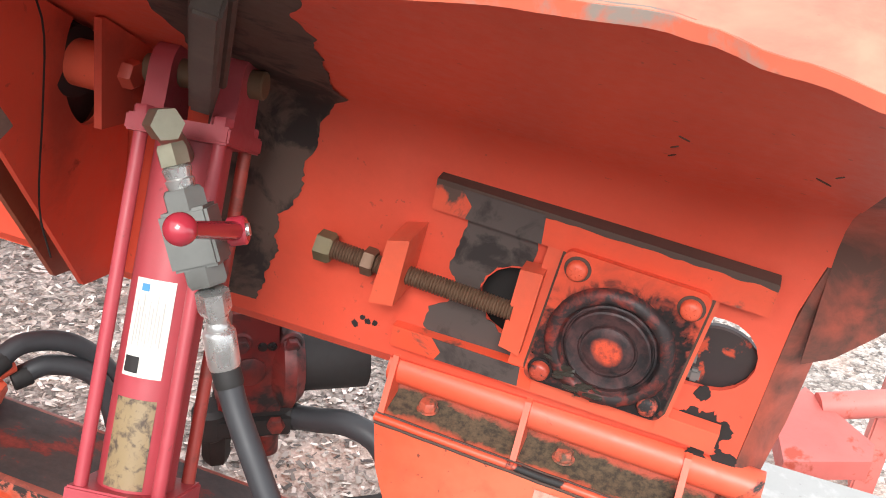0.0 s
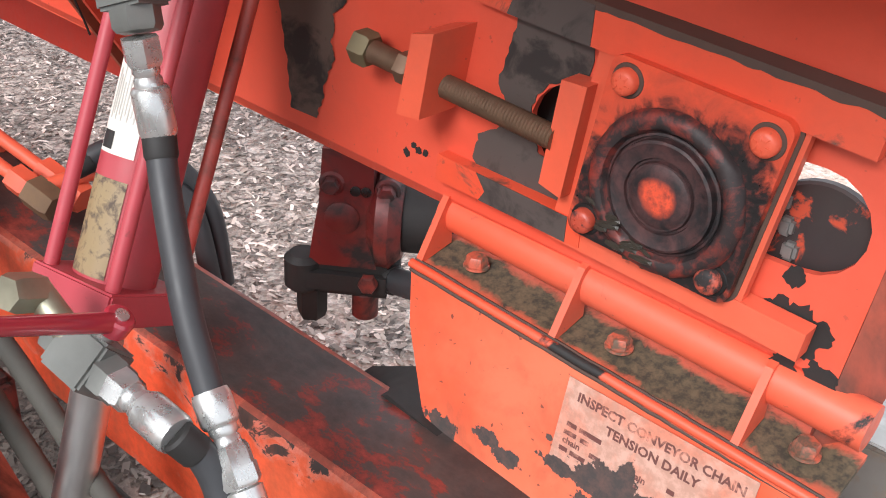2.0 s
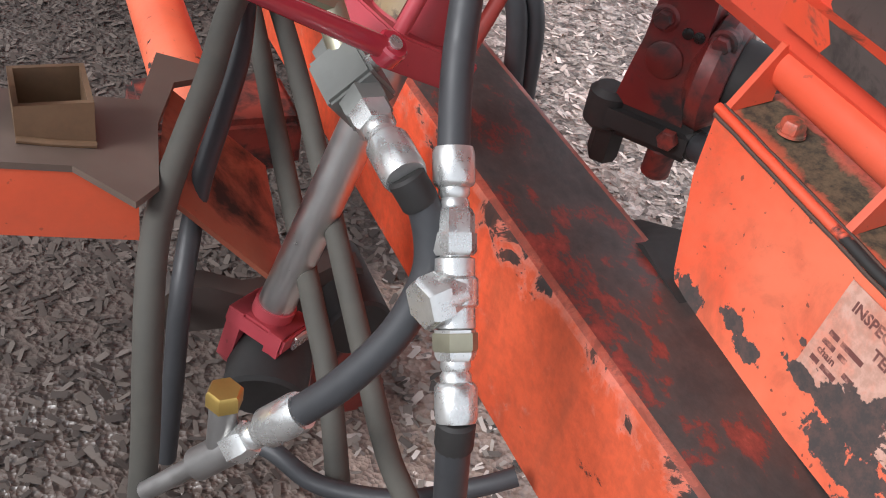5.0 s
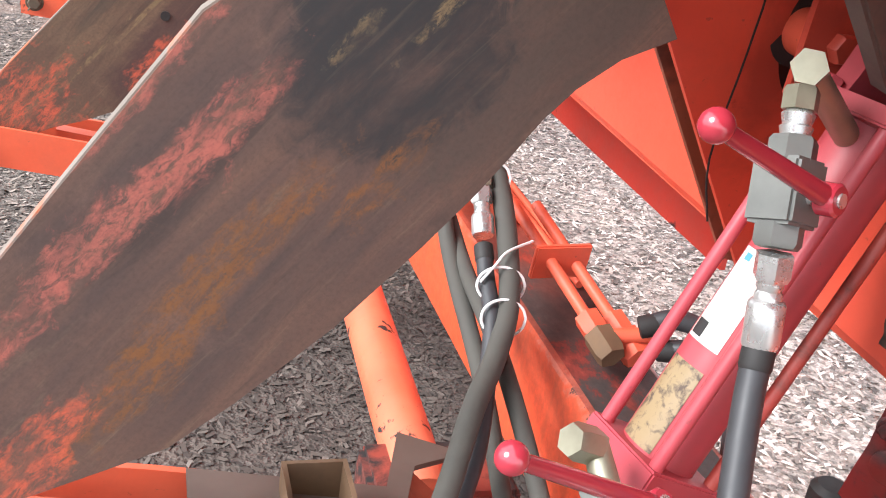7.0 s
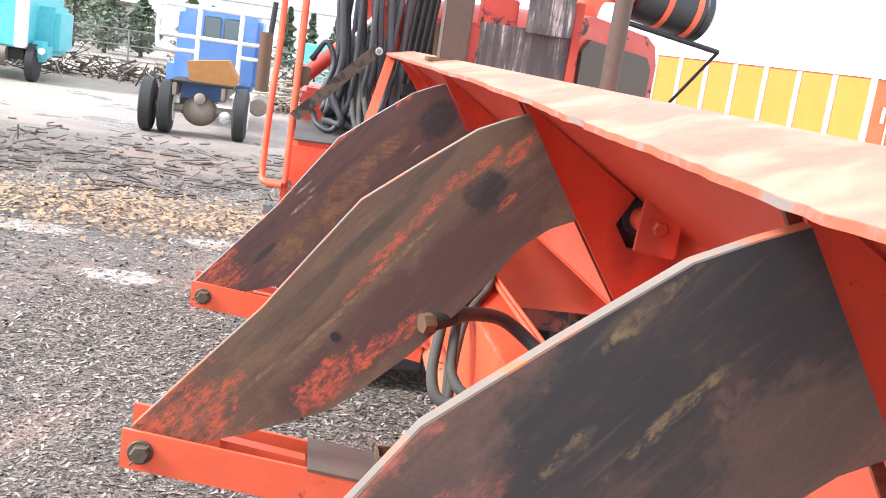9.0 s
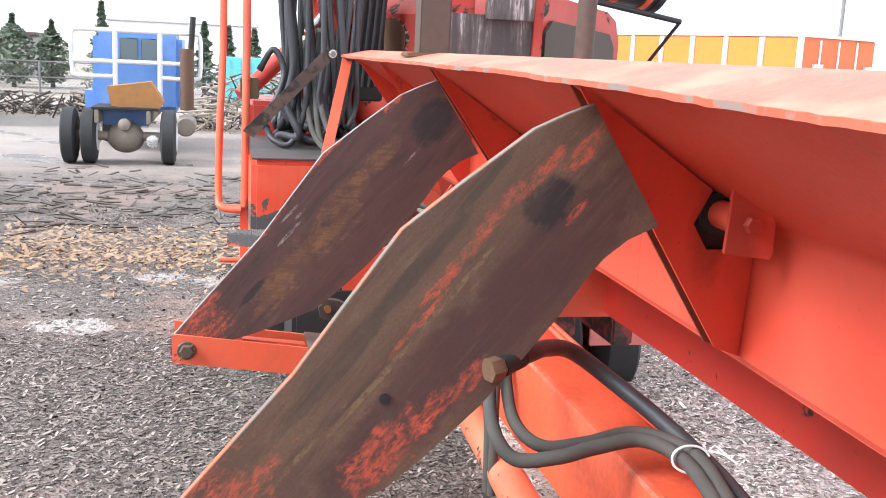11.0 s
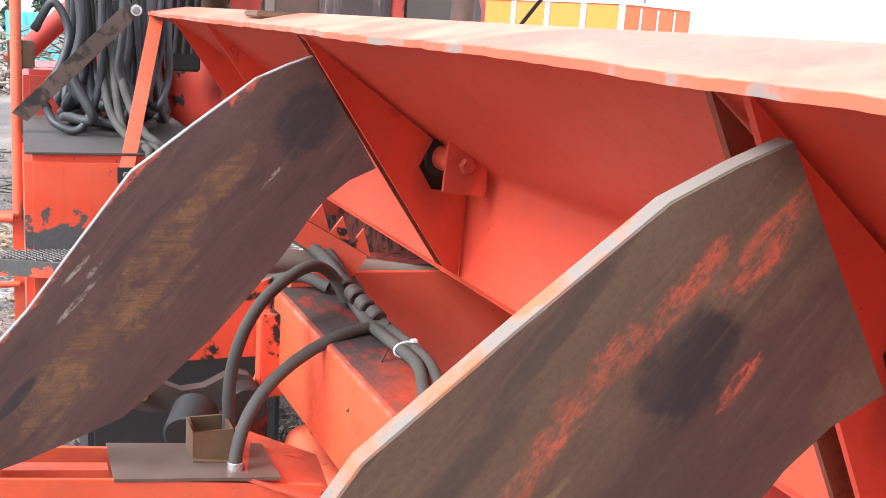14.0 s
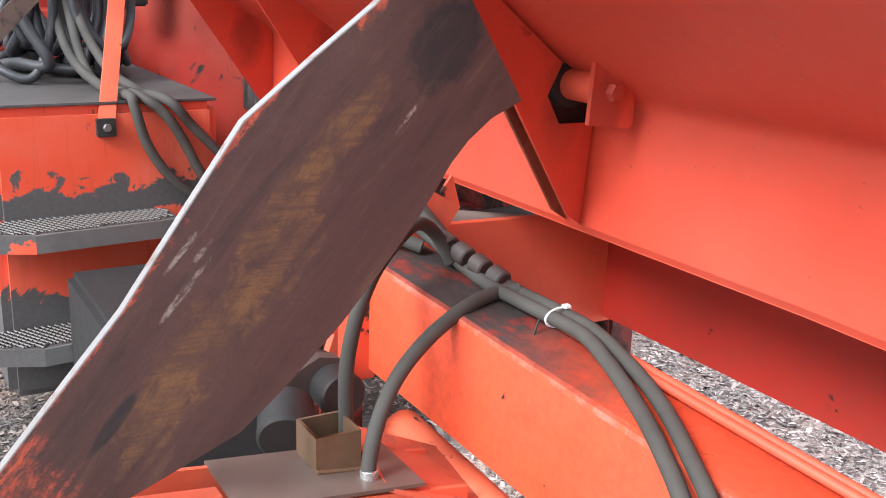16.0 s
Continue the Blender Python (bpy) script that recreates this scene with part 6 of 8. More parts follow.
hose_line("hydraulic_hose", "black hydraulic hose lying under the valve", [(-0.59, 0.42, -0.72), (-0.535, 0.358, -0.705), (-0.485, 0.298, -0.72), (-0.398, 0.238, -0.705), (-0.310, 0.205, -0.668), (-0.262, 0.195, -0.650)], 0.013, RUBBER)

# long grey hoses along the beam
hose_line("hydraulic_hose", "grey hydraulic hose looped up and laid along the beam", [(-0.60, 2.55, -0.05), (-0.62, 2.50, -0.14), (-0.65, 2.35, -0.21), (-0.645, 2.19, -0.228), (-0.56, 2.145, -0.212), (-0.47, 2.150, -0.195), (-0.36, 2.145, -0.18), (-0.30, 2.05, -0.195), (-0.32, 1.85, -0.215), (-0.39, 1.60, -0.215), (-0.42, 1.38, -0.215), (-0.42, 1.252, -0.288), (-0.42, 0.999, -0.383), (-0.42, 0.795, -0.506), (-0.44, 0.51, -0.60), (-0.446, 0.393, -0.655), (-0.46, 0.256, -0.786), (-0.47, 0.16, -0.94)], 0.0165, HOSE_OLD)
lh = hose_line("hydraulic_hose", "grey hydraulic hose looped up and laid along the beam", [(-0.55, 2.62, -0.08), (-0.575, 2.50, -0.17), (-0.59, 2.36, -0.215), (-0.565, 2.23, -0.22), (-0.48, 2.19, -0.200), (-0.36, 2.185, -0.178), (-0.275, 2.08, -0.185), (-0.29, 1.88, -0.205), (-0.37, 1.62, -0.21), (-0.40, 1.275, -0.275), (-0.40, 0.992, -0.325), (-0.40, 0.753, -0.412), (-0.41, 0.485, -0.53), (-0.415, 0.375, -0.575), (-0.42, 0.25, -0.625), (-0.40, 0.14, -0.70), (-0.40, 0.10, -0.93)], 0.0155, HOSE_OLD)
part("string", hose([(-0.288 + 0.044 * math.cos(a), 2.055 + 0.012 * math.sin(a), -0.190 + 0.026 * math.sin(a)) for a in np.linspace(0, 2 * math.pi, 13)], 0.0028, 6, 3), WHITE, lh)
part("string_end", hose([(-0.250, 2.05, -0.17), (-0.225, 2.03, -0.172), (-0.205, 2.015, -0.185)], 0.0026, 6, 4), WHITE, lh)
part("string_end", hose([(-0.250, 2.05, -0.17), (-0.23, 2.06, -0.165), (-0.21, 2.04, -0.18)], 0.0026, 6, 4), WHITE, lh)
hose_line("hydraulic_hose", "thick dusty hydraulic hose beside the beam", [(-0.363, 1.30, -0.073), (-0.359, 1.19, -0.149), (-0.382, 1.04, -0.241), (-0.428, 0.94, -0.294), (-0.486, 0.85, -0.333), (-0.532, 0.77, -0.395), (-0.583, 0.68, -0.437), (-0.626, 0.60, -0.476), (-0.654, 0.52, -0.510), (-0.67, 0.46, -0.60), (-0.68, 0.43, -0.75), (-0.69, 0.44, -0.93)], 0.019, HOSE_OLD)
bz = hose_line("hydraulic_hose", "black hydraulic hose tied up with white string", [(-0.407, 1.14, -0.194), (-0.413, 1.08, -0.230), (-0.418, 1.01, -0.269), (-0.440, 0.93, -0.330), (-0.471, 0.84, -0.401), (-0.511, 0.77, -0.456), (-0.556, 0.69, -0.506), (-0.587, 0.62, -0.559), (-0.608, 0.57, -0.62), (-0.62, 0.55, -0.75), (-0.63, 0.55, -0.92)], 0.0155, RUBBER)
ferrule((-0.4005, 1.203, -0.138), (-0.006, -0.063, -0.056), ZINC, bz, 0.062, 0.0205)
part("union", hexa((-0.396, 1.262, -0.088), (0.004, -0.06, -0.05), 0.036, 0.045), OLIVE, bz)
for c_, r_ in (((-0.393, 1.06, -0.228), 0.044), ((-0.400, 1.005, -0.262), 0.040), ((-0.380, 1.24, -0.10), 0.040)):
    ring = [(c_[0] + r_ * math.cos(a), c_[1] + 0.014 * math.sin(a), c_[2] + 0.028 * math.sin(a)) for a in np.linspace(0, 2 * math.pi, 13)]
    part("string", hose(ring, 0.0026, 6, 3), WHITE, bz)
part("string_end", hose([(-0.432, 1.06, -0.222), (-0.405, 1.072, -0.195), (-0.380, 1.09, -0.178), (-0.320, 1.13, -0.175)], 0.0024, 6, 5), WHITE, bz)

# pipe unions on a bracket
pu = thing("pipe_union", "orange pipe unions on a welded bracket plate", "pipe fitting", at=(-0.27, 1.15, -0.25))
part("bracket_plate", block(Vector((-0.240, 1.17, -0.233)), (0.058, 0.006, 0.036), (Vector((1, 0.1, 0.0)).normalized(), Vector((-0.1, 1, 0.15)).normalized(), Vector((0, -0.15, 1)).normalized())), ORANGE, pu)
for o in ((0.0, 0.0, 0.0), (0.055, 0.01, -0.008)):
    s = Vector((-0.263, 1.17, -0.230)) + Vector(o)
    d = Vector((0.05, -0.22, -0.075)).normalized()
    pp = part("pipe", rod(s + d * -0.16, s + d * 0.16, 0.0115, 14), ORANGE, pu)
    part("jam_nut", hexa(s - d * 0.012, d, 0.034, 0.016), RUST_OLIVE, pp)
    part("union_nut", hexa(s + d * 0.145, d, 0.042, 0.042), ORANGE, pp)
    part("cap_nut", hexa(s + d * 0.187, d, 0.050, 0.055), RUST if o[0] == 0 else ORANGE, pp)
part("side_pipe", rod((-0.215, 0.985, -0.285), (-0.12, 0.96, -0.27), 0.014, 14), ORANGE, pu)
hose_line("hydraulic_hose", "black hydraulic hose arching over the beam", [(-0.16, 0.97, -0.26), (-0.10, 0.95, -0.235), (-0.03, 0.90, -0.26), (0.02, 0.86, -0.35), (0.03, 0.84, -0.5)], 0.018, RUBBER)
hose_line("hydraulic_hose", "black hydraulic hose arching over the beam", [(-0.12, 0.96, -0.30), (-0.07, 0.92, -0.285), (-0.02, 0.86, -0.33), (0.0, 0.83, -0.5)], 0.018, RUBBER)

# lever and link under the cylinder
LEVER_GRIME = plain("grimy_lever", (0.075, 0.058, 0.05), 0.6, vary=0.5, scale=20)
lk = thing("link_lever", "dark grimy curved steel link lever", "lever", at=(-0.5, 0.65, -0.74))
part("lever_plate", prism([(-0.63, -0.70), (-0.60, -0.668), (-0.55, -0.675), (-0.49, -0.705), (-0.43, -0.70), (-0.36, -0.665), (-0.31, -0.675), (-0.29, -0.74), (-0.33, -0.79), (-0.41, -0.765), (-0.49, -0.765), (-0.57, -0.76), (-0.62, -0.745)], 0.65, 0.69, 0.006), LEVER_GRIME, lk)
part("pivot_boss", rod((-0.33, 0.58, -0.74), (-0.33, 0.75, -0.74), 0.055, 28, cap=0.005), BLACK, lk)
part("hub_drum", rod((-0.50, 0.505, -0.775), (-0.46, 0.60, -0.745), 0.062, 28, cap=0.006), BLACK, lk)
part("brass_pin", rod((-0.595, 0.63, -0.705), (-0.595, 0.71, -0.705), 0.014, 16), BRASS, lk)
part("lower_post", box(-0.38, -0.26, 0.62, 0.76, -1.02, -0.76, 0.01), DARK_RED, lk)

# ---- hydraulic motor below the trough ----
def build_motor():
    m = thing("hydraulic_motor", "oily dark red hydraulic motor under the trough", "hydraulic motor", at=(0.19, 0.65, -0.45))
    at = Matrix(((0.6, 0.8, 0, 0.19), (-0.8, 0.6, 0, 0.65), (0, 0, 1, 0), (0, 0, 0, 1)))

    def put(name, bm, mat, label="", parent=m):
        return part(name, turned(bm, at), mat, parent, label)

    put("body", prism([(-0.064, -0.20), (0.020, -0.20), (0.030, -0.42), (-0.088, -0.42), (-0.080, -0.36), (-0.070, -0.30)], -0.048, 0.050, 0.014), DARK_RED)
    put("round_pad", stack((-0.030, -0.044, -0.325), (0, -1, 0), [(0, 0.031), (0.007, 0.030), (0.009, 0.027)], 28), DARK_RED)
    put("mount_flange", stack((0.012, 0.005, -0.335), (1, 0, 0), [(0, 0.060), (0.012, 0.082), (0.018, 0.094), (0.040, 0.096), (0.044, 0.090), (0.060, 0.075)], 40), DARK_RED)
    put("spigot", rod((0.06, 0.005, -0.335), (0.20, 0.005, -0.335), 0.065, 28), BLACK)
    for x, z in ((-0.048, -0.262), (0.046, -0.268)):
        put("ear", rod((x, -0.052, z), (x, 0.02, z), 0.022, 20, cap=0.004), DARK_RED)
        put("case_bolt", hexa((x, -0.052, z), (0, -1, 0), 0.026, 0.014), DARK_RED)
    for x in (-0.008, 0.010):
        put("small_screw", stack((x, -0.047, -0.272), (0, -1, 0), [(0, 0.009), (0.004, 0.009), (0.005, 0.005)], 14), GREASE)
    block_ = put("port_block", box(-0.105, 0.066, -0.062, 0.045, -0.478, -0.414, 0.016), BLACK, "black oily port block")
    put("end_lobe", rod((-0.100, -0.030, -0.480), (-0.100, -0.030, -0.408), 0.034, 24, cap=0.010), BLACK, "", block_)
    put("block_bolt", hexa((0.020, -0.062, -0.438), (0, -1, 0), 0.030, 0.016), DARK_RED, "", block_)
    put("port_plug", hexa((-0.086, -0.025, -0.474), (0, 0, -1), 0.048, 0.066), BLACK, "", block_)
    put("port_plug", rod((0.010, -0.025, -0.474), (0.010, -0.025, -0.530), 0.024, 20, cap=0.005), DARK_RED, "", block_)
    return m


mo = build_motor()
hose_line("hydraulic_hose", "black hydraulic hose from the motor", [(0.20, 0.60, -0.45), (0.19, 0.53, -0.43), (0.17, 0.45, -0.40), (0.16, 0.38, -0.42), (0.15, 0.34, -0.52), (0.15, 0.33, -0.75)], 0.024, RUBBER)
part("under_plate", prism([(0.32, -0.40), (0.45, -0.47), (0.42, -0.50), (0.20, -0.50), (0.20, -0.42)], -0.08, 0.02, 0.003, axis="x"), BLACK, mo)

# worn, grimy steel; lit top and shaded sides are put into two colours
LIT_TOP_STEEL = paint("worn_lit_runner_top", (0.40, 0.40, 0.385), dark=(0.52, 0.52, 0.505), wear=0.48, edge=0.22, scale=22, fade=(0.30, 0.295, 0.28), fade_amount=0.7, rough=0.5)
SHADED_SCALE = paint("grimy_shaded_mill_scale", (0.145, 0.132, 0.118), dark=(0.16, 0.11, 0.075), wear=0.48, edge=0.12, scale=9, fade=(0.20, 0.185, 0.17), fade_amount=0.7, rough=0.6, spec=0.3)
# steel runner bars past the trough end
for k, (x0, z0) in enumerate(((0.25, -0.35), (0.09, -0.45))):
    sb = thing("steel_runner", "bare galvanised steel box runner bar", "steel bar", "runner bars past the conveyor end", at=(x0, -0.8, z0))
    part("bar", box(x0, x0 + 0.12, -2.2, 0.30, z0 - 0.13, z0, 0.004), SHADED_SCALE, sb)
    part("top_lip", box(x0 + 0.002, x0 + 0.118, -2.19, 0.29, z0 + 0.001, z0 + 0.006, 0.002), LIT_TOP_STEEL, sb, "worn top strip painted paler for the light from above")
PINK_RED = paint("sun_faded_pink_red", (0.62, 0.13, 0.11), dark=(0.45, 0.07, 0.04), wear=0.60, edge=0.06, fade=(0.72, 0.30, 0.25), fade_amount=0.7, rough=0.5)
ax = thing("red_frame_arm", "sun-faded pink-red steel frame arm on the ground", "frame arm", at=(0.9, -0.45, -0.93))
part("arm_plate", prism([(1.05, -0.395), (0.875, -0.555), (0.80, -0.548), (0.70, -0.36), (0.88, -0.33)], -0.60, -0.55, 0.004, axis="z"), PINK_RED, ax)
part("tube", rod((0.99, -0.43, -0.56), (1.10, -0.74, -0.50), 0.034, 20), PINK_RED, ax)
part("upright", box(1.20, 1.27, -0.66, -0.60, -0.92, -0.32, 0.006), PINK_RED, ax)
part("foot", box(0.86, 0.92, -0.45, -0.39, -0.935, -0.60, 0.004), PINK_RED, ax)
# ---- hoses at the far arm ----
for pts, lab in (([(-0.685, 3.755, -0.430), (-0.690, 3.755, -0.36), (-0.688, 3.76, -0.24), (-0.660, 3.775, -0.14), (-0.605, 3.81, -0.065), (-0.53, 3.86, -0.02), (-0.445, 3.925, -0.005), (-0.38, 3.96, -0.04), (-0.34, 3.95, -0.11)], "dusty grey hydraulic hose looping over to the socket"),
                 ([(-0.698, 3.632, -0.445), (-0.697, 3.635, -0.39), (-0.673, 3.645, -0.305), (-0.618, 3.672, -0.235), (-0.535, 3.70, -0.178), (-0.43, 3.73, -0.138), (-0.33, 3.76, -0.128), (-0.29, 3.74, -0.124)], "dusty grey hydraulic hose looping over to the rail")):
    hh = hose_line("hydraulic_hose", lab, pts, 0.0158, HOSE_OLD)
    a, b_ = Vector(pts[0]), Vector(pts[1])
    d = (a - b_).normalized()
    part("end_sleeve", rod(a - d * 0.045, a + d * 0.012, 0.0185, 20, cap=0.002), ZINC, hh, "bright crimped end sleeve")
    part("end_nut", hexa(a + d * 0.012, d, 0.034, 0.03), RUST if pts[0][1] > 3.7 else ZINC, hh)
hose_line("hydraulic_hose", "dusty grey hydraulic hose bundle strapped on the beam", [(-0.40, 4.5, -0.02), (-0.36, 4.3, -0.03), (-0.33, 4.12, -0.075), (-0.325, 3.95, -0.11), (-0.33, 3.80, -0.125), (-0.325, 3.66, -0.128), (-0.312, 3.50, -0.136), (-0.340, 3.38, -0.148), (-0.380, 3.26, -0.165), (-0.430, 3.14, -0.182), (-0.478, 3.02, -0.225), (-0.500, 2.93, -0.33), (-0.505, 2.88, -0.46), (-0.505, 2.86, -0.62)], 0.0150, HOSE_OLD)
hb = hose_line("hydraulic_hose", "dusty grey hydraulic hose bundle strapped on the beam", [(-0.30, 4.4, -0.06), (-0.28, 4.1, -0.09), (-0.29, 3.9, -0.12), (-0.29, 3.75, -0.128), (-0.285, 3.62, -0.13), (-0.280, 3.50, -0.136), (-0.306, 3.36, -0.150), (-0.350, 3.22, -0.166), (-0.410, 3.09, -0.184), (-0.462, 2.97, -0.225), (-0.490, 2.89, -0.34), (-0.497, 2.85, -0.48), (-0.497, 2.84, -0.62)], 0.0145, HOSE_OLD)
hose_line("hydraulic_hose", "dusty black hydraulic hose in a loop", [(-0.70, 4.25, -0.16), (-0.60, 4.2, -0.13), (-0.50, 4.15, -0.10), (-0.42, 4.10, -0.08), (-0.36, 4.05, -0.10)], 0.017, HOSE_OLD)
hose_line("hydraulic_hose", "dusty black hydraulic hose in a loop", [(-0.62, 4.35, -0.06), (-0.54, 4.25, 0.02), (-0.45, 4.15, 0.03), (-0.37, 4.05, -0.02), (-0.33, 3.95, -0.09)], 0.018, HOSE_OLD)
hose_line("hydraulic_hose", "dusty black hydraulic hose in a loop", [(-0.60, 4.40, 0.03), (-0.50, 4.28, 0.09), (-0.42, 4.18, 0.08), (-0.36, 4.10, 0.0), (-0.32, 4.0, -0.08)], 0.018, HOSE_OLD)
st = thing("strap", "white cable tie round the hose bundle", "cable tie", at=(-0.30, 3.585, -0.13))
part("band", hose([(-0.30 + 0.034 * math.cos(a), 3.585, -0.133 + 0.020 * math.sin(a)) for a in np.linspace(0, 2 * math.pi, 17)], 0.0028, 6, 2), WHITE, st)
part("buckle", box(-0.292, -0.276, 3.577, 3.593, -0.116, -0.108, 0.002), WHITE, st)
part("tail", hose([(-0.35, 3.585, -0.13), (-0.40, 3.56, -0.20), (-0.46, 3.54, -0.26)], 0.0025, 6, 4), BLACK, st)
uf = thing("pipe_coupling", "grimy steel hose couplings on the beam", "coupling", at=(-0.33, 3.9, -0.1))
for k in range(4):
    part("collar", rod((-0.345 + 0.012 * k, 3.99 - 0.055 * k, -0.065 - 0.014 * k), (-0.338 + 0.012 * k, 3.95 - 0.055 * k, -0.076 - 0.014 * k), 0.024, 18, cap=0.004), LEVER_GRIME, uf)

# hoses hanging at the middle arm
he = hose_line("hydraulic_hose", "old black hydraulic hose with a rusty end fitting", [(-0.70, 2.13, 0.005), (-0.63, 2.18, 0.012), (-0.55, 2.28, -0.005), (-0.46, 2.36, -0.04), (-0.36, 2.35, -0.11), (-0.28, 2.20, -0.17), (-0.24, 2.0, -0.215), (-0.24, 1.75, -0.25), (-0.22, 1.5, -0.28)], 0.020, RUBBER)
part("end_fitting", hexa((-0.735, 2.11, 0.0), (1, 0.4, 0.1), 0.046, 0.035), RUST, he, "rusty end fitting")
part("sleeve", rod((-0.705, 2.125, 0.003), (-0.65, 2.165, 0.012), 0.024, 18), BLACK, he)

# ---- tank with steps ----
def tank_material():
    """Chipped enamel, scuffed black by boots above each step."""
    m, n, l, b = material("tank_enamel")
    v = coords(n, l)
    pos = n.new("ShaderNodeSeparateXYZ")
    l.new(v, pos.inputs[0])
    big = noise_tex(n, l, v, 2.4, 5, 0.6)
    mid = noise_tex(n, l, v, 6.5, 10, 0.66, 0.5)
    fine = noise_tex(n, l, v, 60, 6, 0.7)
    run = noise_tex(n, l, coords(n, l, (30, 30, 1.5)), 1.0, 5, 0.6)
    col = mixc(n, l, ramp(n, l, big, [(0.38, 0.0), (0.68, 0.7)]), (0.74, 0.085, 0.034), (0.76, 0.17, 0.10))
    col = mixc(n, l, ramp(n, l, run, [(0.56, 0.0), (0.72, 0.35)]), col, (0.34, 0.06, 0.04))
    h = math_node(n, l, "ADD", pos.outputs[2], math_node(n, l, "MULTIPLY", math_node(n, l, "SUBTRACT", mid, 0.5), 0.42))
    k = math_node(n, l, "ADD", h, 1.0)
    scuff = ramp(n, l, k, [(0.26, 1.0), (0.375, 1.0), (0.385, 0.0), (0.62, 0.0), (0.625, 1.0), (0.775, 1.0), (0.785, 0.0)])
    chip = ramp(n, l, mid, [(0.635, 0.0), (0.65, 1.0)])
    mask = math_node(n, l, "MAXIMUM", scuff, chip)
    grey = mixc(n, l, fine, (0.045, 0.042, 0.04), (0.13, 0.12, 0.115))
    l.new(mixc(n, l, mask, col, grey), b.inputs["Base Color"])
    l.new(mixc(n, l, mask, (0.4, 0.4, 0.4), (0.6, 0.6, 0.6)), b.inputs["Roughness"])
    bump(n, l, b, mixc(n, l, 0.5, fine, mask), 0.25, 0.001)
    return m


TANK_PAINT = tank_material()


def build_tank():
    tank = thing("fuel_tank", "chipped orange steel tank with black top and steps", "tank", at=(-0.8, 5, -0.9))
    part("body", box(-1.12, -0.35, 5.60, 7.2, -0.98, 0.042, 0.03), TANK_PAINT, tank)
    part("top_deck", box(-1.118, -0.35, 5.607, 7.2, 0.043, 0.053, 0.003), BLACK_DECK, tank, "black worn anti-slip deck")
    for z, x1 in ((-0.335, -0.55), (-0.72, -0.62)):
        t = part("step_tread", prism([(-1.24, 5.46), (-1.03, 5.37), (x1, 5.42), (x1, 5.595), (-1.24, 5.595)], z - 0.012, z, 0.002, axis="z"), BLACK_DECK, tank, "expanded-metal step tread")
        for e in (0, 1):
            p, q = ((-1.245, 5.452), (-1.03, 5.360)) if e == 0 else ((-1.03, 5.360), (x1, 5.410))
            part("step_nosing", sheet([[(x, y, z - 0.055), (x, y, z + 0.006), (x, y + 0.010, z + 0.006), (x, y + 0.010, z - 0.055)] for x, y in (p, q)]), TANK_PAINT if e == 0 else GALV, t)
        # raised mesh of the tread: crossing bars
        bm = bmesh.new()
        for k in range(46):
            x = -1.27 + k * 0.022
            for s_ in (-1, 1):
                a, c = Vector((x, 5.385, z + 0.004)), Vector((x + s_ * 0.11, 5.59, z + 0.004))
                lim = lambda p: p.x > -1.235 and p.x < x1 - 0.01 and p.y > 5.37 + (abs(p.x + 1.03) * (0.43 if p.x < -1.03 else 0.13)) + 0.012
                pts = [a.lerp(c, i / 8) for i in range(9)]
                for p, q in zip(pts, pts[1:]):
                    if lim(p) and lim(q):
                        rod(p, q, 0.0032, 4, bm=bm)
        part("tread_mesh", bm, TREAD, t, "bare steel expanded mesh")
    part("strap_bar", sheet([[(-0.775, 5.578, -0.02), (-0.718, 5.578, -0.02), (-0.718, 5.590, -0.02), (-0.775, 5.590, -0.02)], [(-0.612, 5.905, 0.615), (-0.556, 5.905, 0.615), (-0.556, 5.917, 0.615), (-0.612, 5.917, 0.615)]]), RAIL_PAINT, tank)
    part("strap_foot", box(-0.778, -0.715, 5.572, 5.602, -0.062, 0.0, 0.002), BLACK, tank)
    part("strap_bolt", hexa((-0.746, 5.572, -0.03), (0, -1, 0), 0.026, 0.012), STEEL, tank)


TREAD = plain("worn_tread_steel", (0.20, 0.19, 0.175), 0.5, 0.4, vary=0.4, scale=30)
BLACK_DECK = plain("black_deck", (0.095, 0.085, 0.078), 0.6, 0.1, vary=0.5, scale=6)
build_tank()
fb = thing("flat_bar", "dark flat steel stay bar bolted to the flange", "stay bar", at=(-0.8, 6, 0.4))
part("bar", sheet([[(-1.16, 6.02, 0.16), (-1.10, 6.02, 0.125), (-1.10, 6.03, 0.125), (-1.16, 6.03, 0.16)], [(-0.69, 6.02, 0.650), (-0.64, 6.02, 0.600), (-0.64, 6.03, 0.600), (-0.69, 6.03, 0.650)]]), BURNT, fb)
for p in ((-0.660, 6.018, 0.612), (-0.584, 5.905, 0.590)):
    part("washer", rod(p, (p[0], p[1] - 0.006, p[2]), 0.024, 20), ZINC, fb)
    part("nut", hexa((p[0], p[1] - 0.006, p[2]), (0, -1, 0), 0.028, 0.014), STEEL, fb)

# hand rails of the ladder
lad = thing("access_ladder", "orange tubular ladder hand rails beside the tank", "ladder", at=(-1.25, 6.2, -1.1))
part("rail_tube", hose([(-1.268, 6.3, 1.9), (-1.268, 6.3, 0.7), (-1.285, 6.25, 0.2), (-1.292, 6.2, -0.22), (-1.27, 6.15, -0.30), (-1.16, 6.12, -0.31)], 0.021, 12, 6), RAIL_PAINT, lad)
part("post", rod((-1.13, 6.35, 1.9), (-1.14, 6.20, -0.35), 0.024, 14), RAIL_PAINT, lad)
part("lower_post", box(-1.165, -1.115, 6.18, 6.24, -0.95, -0.33, 0.004), RAIL_PAINT, lad)
